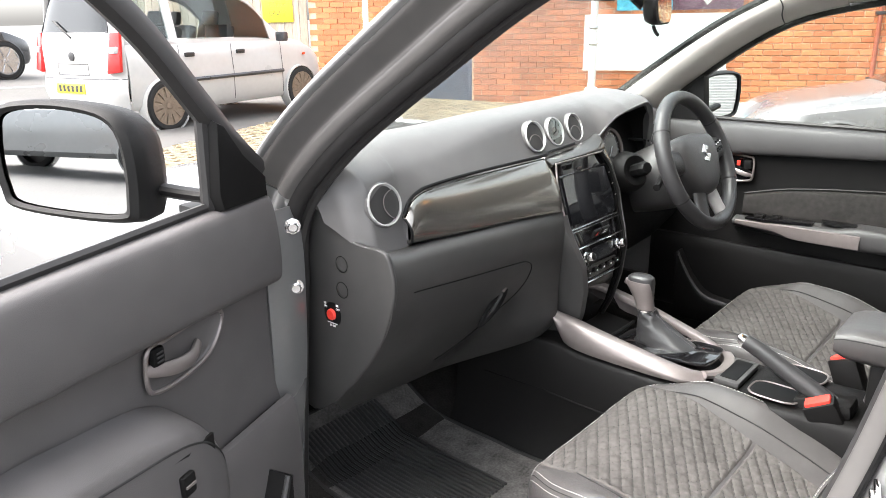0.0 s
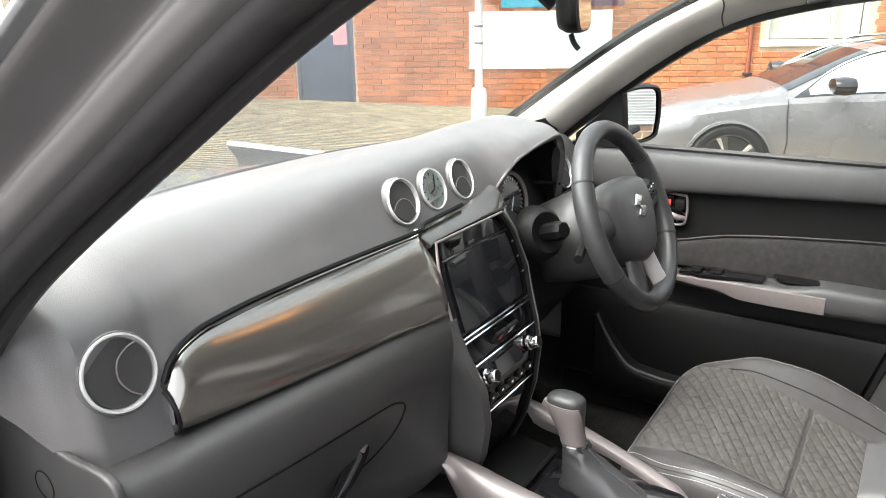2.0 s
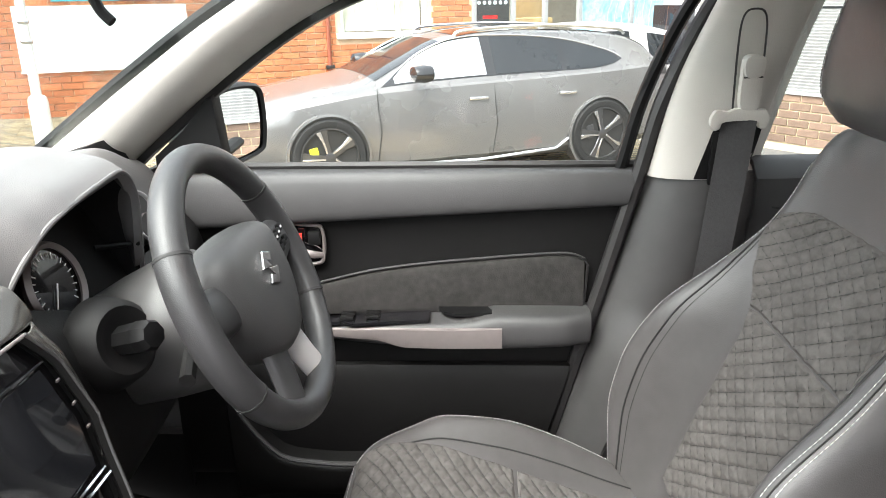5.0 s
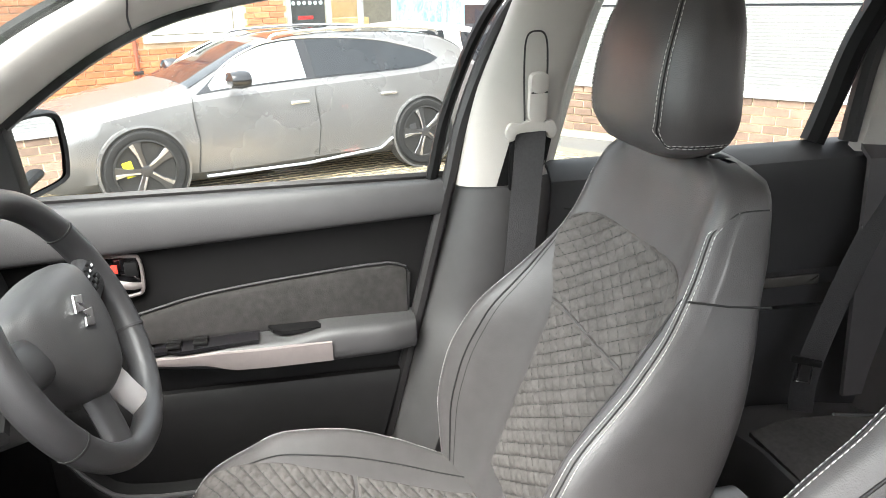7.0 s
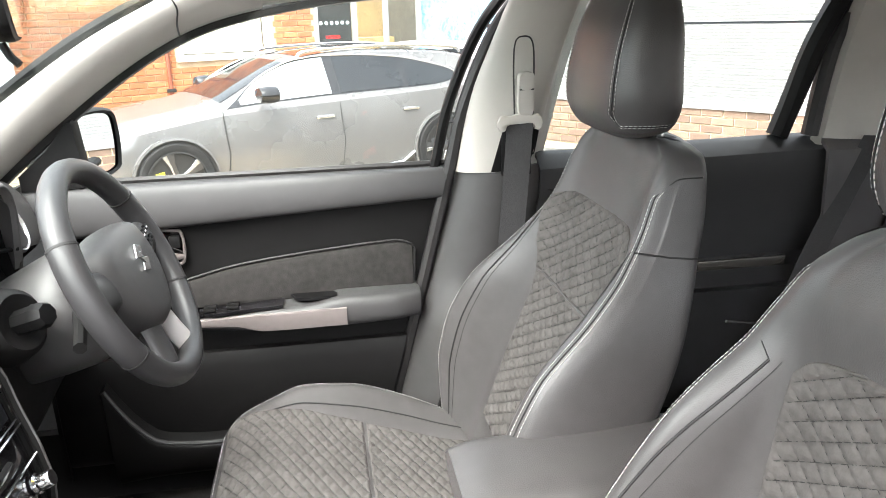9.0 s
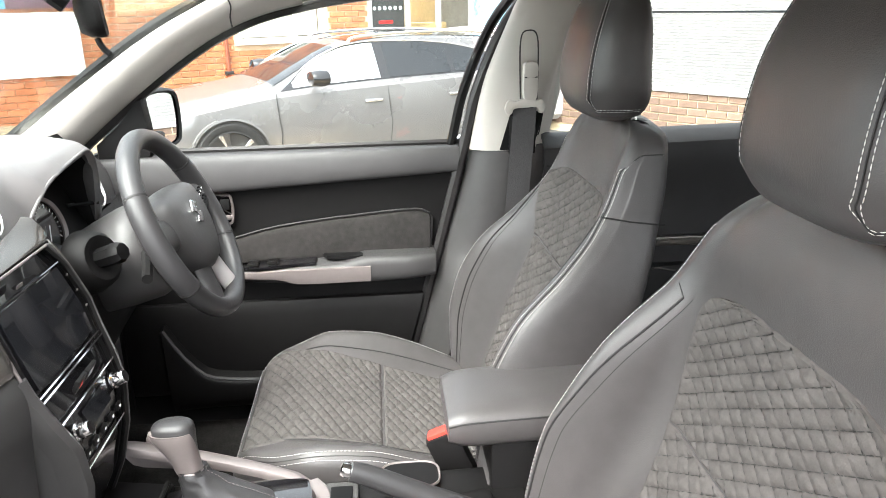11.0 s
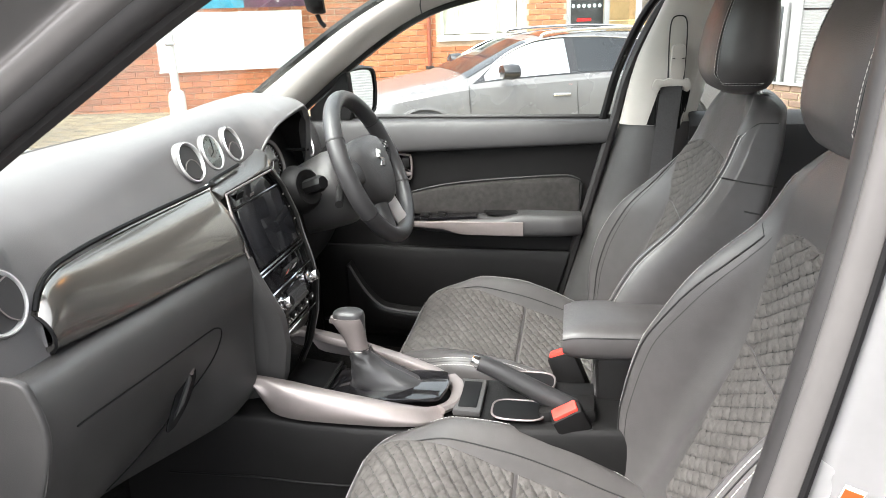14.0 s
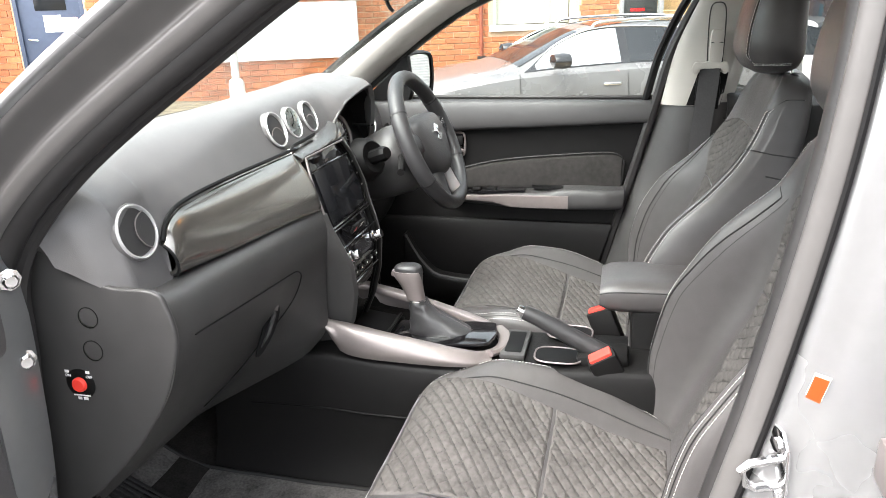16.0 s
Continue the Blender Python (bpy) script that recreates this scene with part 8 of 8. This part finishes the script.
for sy in (1, -1):
    part("rub_strip", tube([on_car(van_m, -0.35, sy * 0.795, 0.55), on_car(van_m, -1.2, sy * 0.80, 0.55), on_car(van_m, -2.05, sy * 0.80, 0.55)], 0.028, 6), M_ALLOY, van, "grey rub strip")
    for x in (-0.36, -1.27, -2.1):
        part("door_gap", tube([on_car(van_m, x, sy * 0.775, 0.95), on_car(van_m, x, sy * 0.798, 0.6), on_car(van_m, x, sy * 0.78, 0.26)], 0.0035, 5), M_ALLOY, van)
    for x in (-1.12, -1.95):
        part("door_pull", box((0.14, 0.03, 0.05), van_m @ pose(x, sy * 0.79, 0.84), 0.012), M_INK, van)
    part("door_mirror", box((0.10, 0.16, 0.13), van_m @ pose(-0.42, sy * 0.88, 1.0), 0.03), M_ALLOY, van, "grey door mirror")
    part("tail_lamp", slab([(-0.10, -0.22), (0.075, -0.20), (0.065, 0.22), (-0.06, 0.22)], 0.05, van_m @ frame_at((-2.905, sy * 0.70, 0.90), (0.25, sy, 0), (0.18, 0, 1)) if sy > 0 else van_m @ frame_at((-2.905, sy * 0.70, 0.90), (-0.25, 1, 0), (0.18, 0, 1)) @ Matrix.Diagonal((-1, 1, 1, 1)), 0.012), M_LAMP, van, "tall red tail lamp")
    part("lamp_window", box((0.09, 0.10, 0.07), van_m @ pose(-2.89, sy * 0.70, 0.93), 0.015), M_CLEARLAMP, van)
    part("side_repeater", box((0.05, 0.02, 0.03), van_m @ pose(0.12, sy * 0.775, 0.75), 0.006), M_ORANGE, van)


def tail(y, z, out=0.0):
    """A point of the van's rear face at y from -1 to 1 and height z."""
    x = -table(z, [(0.28, 2.93), (0.50, 2.975), (0.62, 2.955), (0.98, 2.945), (1.2, 2.90), (1.5, 2.825), (1.60, 2.79)])
    w = table(z, [(0.28, 0.72), (0.5, 0.775), (0.98, 0.765), (1.45, 0.62), (1.60, 0.56)])
    return van_m @ Vector((x + 0.13 * abs(y) ** 5 - out, w * y, z))


ys, zs_ = [k / 12 - 1 for k in range(25)], [lerp(0.28, 1.60, k / 24) for k in range(25)]
part("tailgate", shell([[tail(y, z) for y in ys] for z in zs_], 0.02, (1, 0, 0)), M_VAN, van, "white tailgate")
part("rear_screen", shell([[tail(y, z, 0.006) for y in [k / 10 * 0.82 - 0.82 for k in range(21)]] for z in [lerp(1.12, 1.52, k / 8) for k in range(9)]], 0.004, (1, 0, 0)), M_TINT, van, "rear screen")
part("screen_seal", tube([tail(y, z, 0.006) for y, z in [(-0.82, 1.12), (0.82, 1.12), (0.82, 1.52), (-0.82, 1.52)]], 0.012, 5, closed=True), M_ALLOY, van)
part("rear_wiper", tube([tail(-0.05, 1.06, 0.02), tail(0.03, 1.10, 0.03), tail(0.42, 1.24, 0.03)], 0.012, 5), M_INK, van)
part("number_plate", shell([[tail(y, z, 0.012) for y in [lerp(-0.25, 0.43, k / 4) for k in range(5)]] for z in (0.455, 0.51, 0.565)], 0.01, (1, 0, 0)), M_PLATE, van, "yellow plate with dark bars")
for k in range(6):
    y0 = lerp(-0.20, 0.30, k / 5)
    part("plate_bar", shell([[tail(y, z, 0.016) for y in (y0, y0 + 0.06)] for z in (0.475, 0.545)], 0.003, (1, 0, 0)), M_INK, van, smooth=False)
part("tailgate_line", tube([tail(y, 0.62, 0.003) for y in [k / 5 - 1 for k in range(11)]], 0.006, 5), M_ALLOY, van)
part("plate_recess", tube([tail(y, z, 0.002) for y, z in ((-0.36, 0.66), (0.36, 0.66), (0.36, 0.78), (-0.36, 0.78))], 0.006, 5, closed=True), M_ALLOY, van)
part("rear_badge", lathe([(0.05, 0), (0.05, 0.012), (0.03, 0.016), (0, 0.016)], 12, van_m @ pose(-2.95, 0.0, 0.86, 0, -90, 0)), M_ALLOY, van)
for x in (-1.1, -1.95):
    for sy in (1, -1):
        part("cabin_seat", box((0.14, 0.44, 0.62), van_m @ pose(x, sy * 0.36, 0.86, 0, 12, 0), 0.05), M_INK, van)
        part("cabin_headrest", box((0.09, 0.24, 0.18), van_m @ pose(x - 0.08, sy * 0.36, 1.25, 0, 12, 0), 0.04), M_INK, van)
part("cabin_floor", box((3.2, 1.3, 0.05), van_m @ pose(-1.2, 0, 0.42), 0), M_INK, van)
for sy in (1, -1):
    part("cabin_seat", box((0.14, 0.46, 0.6), wagon_m @ pose(-1.55, sy * 0.37, 0.78, 0, 16, 0), 0.05), M_INK, wagon)
    part("cabin_headrest", box((0.09, 0.24, 0.18), wagon_m @ pose(-1.66, sy * 0.37, 1.16, 0, 16, 0), 0.04), M_INK, wagon)
part("cabin_floor", box((3.2, 1.5, 0.05), wagon_m @ pose(-1.7, 0, 0.42), 0), M_INK, wagon)

# dark car further back and a white one behind the estate car
hatch = [(0.72, 0.36, 0.60, 0.64, 0.56, 0.46), (0.6, 0.26, 0.72, 0.78, 0.74, 0.62), (0.1, 0.24, 0.90, 0.98, 0.86, 0.72), (-0.45, 0.24, 0.95, 1.08, 0.87, 0.70), (-0.95, 0.24, 0.97, 1.42, 0.87, 0.62), (-1.7, 0.24, 1.0, 1.55, 0.87, 0.61), (-2.5, 0.25, 1.02, 1.52, 0.86, 0.60), (-3.0, 0.28, 1.04, 1.36, 0.84, 0.58), (-3.25, 0.36, 1.0, 1.06, 0.76, 0.6)]
suv_m = Matrix(((0.978, -0.206, 0, 4.2), (0.206, 0.978, 0, 17.6), (0, 0, 1, 0.30), (0, 0, 0, 1)))
parked_car("dark_suv", "dark parked car behind the white one", suv_m, hatch, M_NAVY, [(-0.6, -1.5), (-1.6, -2.4)], [(-0.5, -0.95)], [(0.0, 0.877), (-2.6, 0.872)], 0.35, None, M_ALLOYLIP, 7)
white_m = at_ground(11.0, -3.0, 20) @ Matrix.Rotation(math.pi, 4, "Z")
parked_car("white_hatchback", "white parked car by the workshop", white_m, hatch, M_VAN, [(-0.6, -1.5), (-1.6, -2.4)], [(-0.5, -0.95)], [(0.0, 0.877), (-2.6, 0.872)], 0.33, None, M_ALLOYLIP, 7)
near_m = at_ground(-13.0, 6.5, 8)
parked_car("silver_hatchback", "silver parked car across the car park", near_m, hatch, M_SILVERCAR, [(-0.6, -1.5), (-1.6, -2.4)], [(-0.5, -0.95)], [(0.0, 0.877), (-2.6, 0.872)], 0.33, None, M_ALLOYLIP, 7)

# painted bays
for x0, y0, x1, y1 in ((1.0, 12.6, 3.2, 12.3), (-0.5, 9.2, 0.8, 14.0), (2.0, 14.6, 6.0, 15.3)):
    a, b = Vector((x0, y0, 0)), Vector((x1, y1, 0))
    d = (b - a).normalized()
    s = Vector((-d.y, d.x, 0)) * 0.05
    ps = [q + Vector((0, 0, ground_z(q.x, q.y) + 0.006)) for q in (a - s, b - s, b + s, a + s)]
    bm = bmesh.new()
    lo = [bm.verts.new(p) for p in ps]
    hi = [bm.verts.new(p - Vector((0, 0, 0.01))) for p in ps]
    bm.faces.new(lo)
    for k in range(4):
        bm.faces.new([lo[k], lo[(k + 1) % 4], hi[(k + 1) % 4], hi[k]])
    ln = part("bay_line", bm, M_LINE, None, smooth=False)
    tagged(ln, "worn white painted bay line", "road marking", kind="structure")

# bare trees and hedge behind the camera, seen in the mirror
def bare_tree(x, y, h, seed):
    rnd = random.Random(seed)
    z0 = ground_z(x, max(-40, y))
    t = thing("bare_tree", "leafless winter tree at the edge of the car park", "tree", (x, y, z0), group="bare trees")
    trunk = bmesh.new()
    twigs = bmesh.new()

    def limb(p, d, length, r, level):
        pts = [p]
        for k in range(4):
            d = (d + Vector((rnd.uniform(-.25, .25), rnd.uniform(-.25, .25), rnd.uniform(-.05, .2)))).normalized()
            pts.append(pts[-1] + d * length / 4)
        tube(pts, [lerp(r, r * 0.45, k / 4) for k in range(5)], 5 if level < 2 else 3, bm=trunk if level < 2 else twigs)
        if level < 4:
            for k in range(4 if level else 6):
                f = rnd.uniform(0.35, 1.0)
                q = pts[min(4, int(f * 4))]
                nd = (d + Vector((rnd.uniform(-1, 1), rnd.uniform(-1, 1), rnd.uniform(-0.1, 0.8)))).normalized()
                limb(q, nd, length * rnd.uniform(0.45, 0.65), r * 0.42, level + 1)

    limb(Vector((x, y, z0 - 0.1)), Vector((0, 0, 1)), h * 0.5, h * 0.022, 0)
    part("trunk", trunk, M_BARK, t)
    part("crown", twigs, M_TWIG, t, "bare branching crown")


for i in range(17):
    a = radians(148 + i * 6.6)
    bare_tree(34 * math.cos(a) + (i * 7 % 3), 34 * math.sin(a) - (i * 5 % 4), 8.5 + (i * 3 % 4), 40 + i)
hg = bmesh.new()
rnd = random.Random(5)
for i in range(7000):
    a, far = radians(rnd.uniform(135, 265)), rnd.uniform(28, 32)
    x, y = far * math.cos(a), far * math.sin(a)
    z = ground_z(x, y) + abs(rnd.gauss(0, 1.5)) + 0.1
    d = Vector((rnd.uniform(-1, 1), rnd.uniform(-1, 1), rnd.uniform(0.2, 1))).normalized() * rnd.uniform(0.3, 0.7)
    s = d.orthogonal().normalized() * 0.05
    p = Vector((x, y, z))
    vs = [hg.verts.new(q) for q in (p - s, p + s, p + d + s * 0.3, p + d - s * 0.3)]
    hg.faces.new(vs)
hd = part("hedge", hg, M_TWIG, None, smooth=False, kind="stuff")
tagged(hd, "brown winter hedge along the car park", "hedge")

# ================= pieces: bricks and paving, nearest ones singly =================
def piece_mesh(name, size, mat):
    b = box(size, Matrix.Identity(4), 0.006, 1)
    me = bpy.data.meshes.new(name)
    bmesh.ops.recalc_face_normals(b, faces=b.faces)
    b.to_mesh(me)
    b.free()
    me.materials.append(mat)
    return me


BL, BH = 0.285, 0.098
brick_me = piece_mesh("brick", (BL - 0.016, BH - 0.016, 0.03), M_BRICK)
rest_bm = bmesh.new()
rnd = random.Random(11)
count = 0
row = 0
z = -0.45
OPENINGS = [(-1.44, -0.38, -1, 2.06), (6.27, 8.01, 0.75, 2.2), (8.8, 13.4, 0.05, 2.6), (1.6, 3.9, 0.5, 1.34)]
while z < 3.5:
    s = -3.5 + (BL / 2 if row % 2 else 0)
    while s < 8.8:
        c = s + BL / 2
        spans = [(s, min(s + BL, 8.80))]
        for a, b, zz0, zz1 in OPENINGS:
            if zz0 - 0.03 < z < zz1 + 0.03:
                spans = [q for u, v in spans for q in ((u, min(v, a)), (max(u, b), v)) if q[1] - q[0] > 0.05]
        for u, v in spans:
            c = (u + v) / 2
            m = frame_at(on_wall(c, z, -0.004 + rnd.uniform(-0.003, 0.003)), WD, (0, 0, 1))
            if v - u > BL - 0.001 and 3.9 < c < 8.75 and 0.02 < z < 1.55 and count < 290:
                ob = new("brick", brick_me)
                ob.parent = wall
                ob.matrix_parent_inverse = wall.matrix_basis.inverted()
                ob.matrix_basis = m
                count += 1
            else:
                hw, hh = (v - u) / 2 - 0.008, BH / 2 - 0.008
                f = [m @ Vector(q) for q in ((-hw, -hh, 0.008), (hw, -hh, 0.008), (hw, hh, 0.008), (-hw, hh, 0.008), (-hw - 0.004, -hh - 0.004, -0.008), (hw + 0.004, -hh - 0.004, -0.008), (hw + 0.004, hh + 0.004, -0.008), (-hw - 0.004, hh + 0.004, -0.008))]
                vs = [rest_bm.verts.new(q) for q in f]
                for q in ((0, 1, 2, 3), (0, 4, 5, 1), (1, 5, 6, 2), (2, 6, 7, 3), (3, 7, 4, 0)):
                    rest_bm.faces.new([vs[k] for k in q])
        s += BL
    z += BH
    row += 1
part("brick_courses", rest_bm, M_BRICK, wall, smooth=False, kind="stuff")

plinth_bm = bmesh.new()
plinth_me = piece_mesh("plinth_brick", (0.255, 0.083, 0.03), M_BROWNBRICK)
for r in range(6):
    for k in range(44):
        s = -0.9 + k * 0.27 + (0.135 if r % 2 else 0)
        m = frame_at(on_shed(s, 0.20 - r * 0.098, 0.034), GD, (0, 0, 1))
        if k < 14 and r < 5:
            ob = new("brick", plinth_me)
            ob.parent = shed
            ob.matrix_parent_inverse = shed.matrix_basis.inverted()
            ob.matrix_basis = m
        else:
            hw, hh = 0.127, 0.041
            vs = [plinth_bm.verts.new(m @ Vector(q)) for q in ((-hw, -hh, 0.012), (hw, -hh, 0.012), (hw, hh, 0.012), (-hw, hh, 0.012), (-hw, -hh, -0.01), (hw, -hh, -0.01), (hw, hh, -0.01), (-hw, hh, -0.01))]
            for q in ((0, 1, 2, 3), (0, 4, 5, 1), (1, 5, 6, 2), (2, 6, 7, 3), (3, 7, 4, 0)):
                plinth_bm.faces.new([vs[j] for j in q])
part("plinth_courses", plinth_bm, M_BROWNBRICK, shed, smooth=False, kind="stuff")

# block paving before the brick wall, with a kerb
pave = thing("pavement", "buff block paving with mossy joints", "paving", on_wall(3, -0.1, 2), kind="structure")
PW, PD = 0.22, 0.115


def on_pave(s, o, up=0.0):
    p = on_wall(s, 0, o)
    return Vector((p.x, p.y, ground_z(p.x, p.y) + 0.035 + up))


bed = [[on_pave(s, o, -0.004) for o in (0.0, 2.1, 4.2, 6.3, 8.6)] for s in [lerp(-2.2, 9.0, i / 12) for i in range(13)]]
part("paving_bed", shell(bed, -0.1), M_JOINT, pave, smooth=False)
pave_me = piece_mesh("paving_block", (PW - 0.014, PD - 0.012, 0.04), M_PAVER)
tilt = (on_pave(1, 0) - on_pave(0, 0)).normalized(), (on_pave(0, 1) - on_pave(0, 0)).normalized()
pb = bmesh.new()
count = 0
i = 0
o = 0.15
while o < 8.5:
    s = -2.1 + (PW / 2 if i % 2 else 0)
    while s < 8.6:
        c = on_pave(s, o, rnd.uniform(-0.004, 0.003))
        m = frame_at(c, tilt[0], tilt[1])
        if 7.1 < o and 0.0 < s < 5.8 and count < 290:
            ob = new("paving_block", pave_me)
            ob.parent = pave
            ob.matrix_parent_inverse = pave.matrix_basis.inverted()
            ob.matrix_basis = m
            count += 1
        else:
            hw, hh = PW / 2 - 0.007, PD / 2 - 0.006
            vs = [pb.verts.new(m @ Vector(q)) for q in ((-hw, -hh, 0.018), (hw, -hh, 0.018), (hw, hh, 0.018), (-hw, hh, 0.018), (-hw - 0.003, -hh - 0.003, -0.004), (hw + 0.003, -hh - 0.003, -0.004), (hw + 0.003, hh + 0.003, -0.004), (-hw - 0.003, hh + 0.003, -0.004))]
            for q in ((0, 1, 2, 3), (0, 4, 5, 1), (1, 5, 6, 2), (2, 6, 7, 3), (3, 7, 4, 0)):
                pb.faces.new([vs[k] for k in q])
        s += PW
    o += PD
    i += 1
part("paving_courses", pb, M_PAVER, pave, smooth=False, kind="stuff")
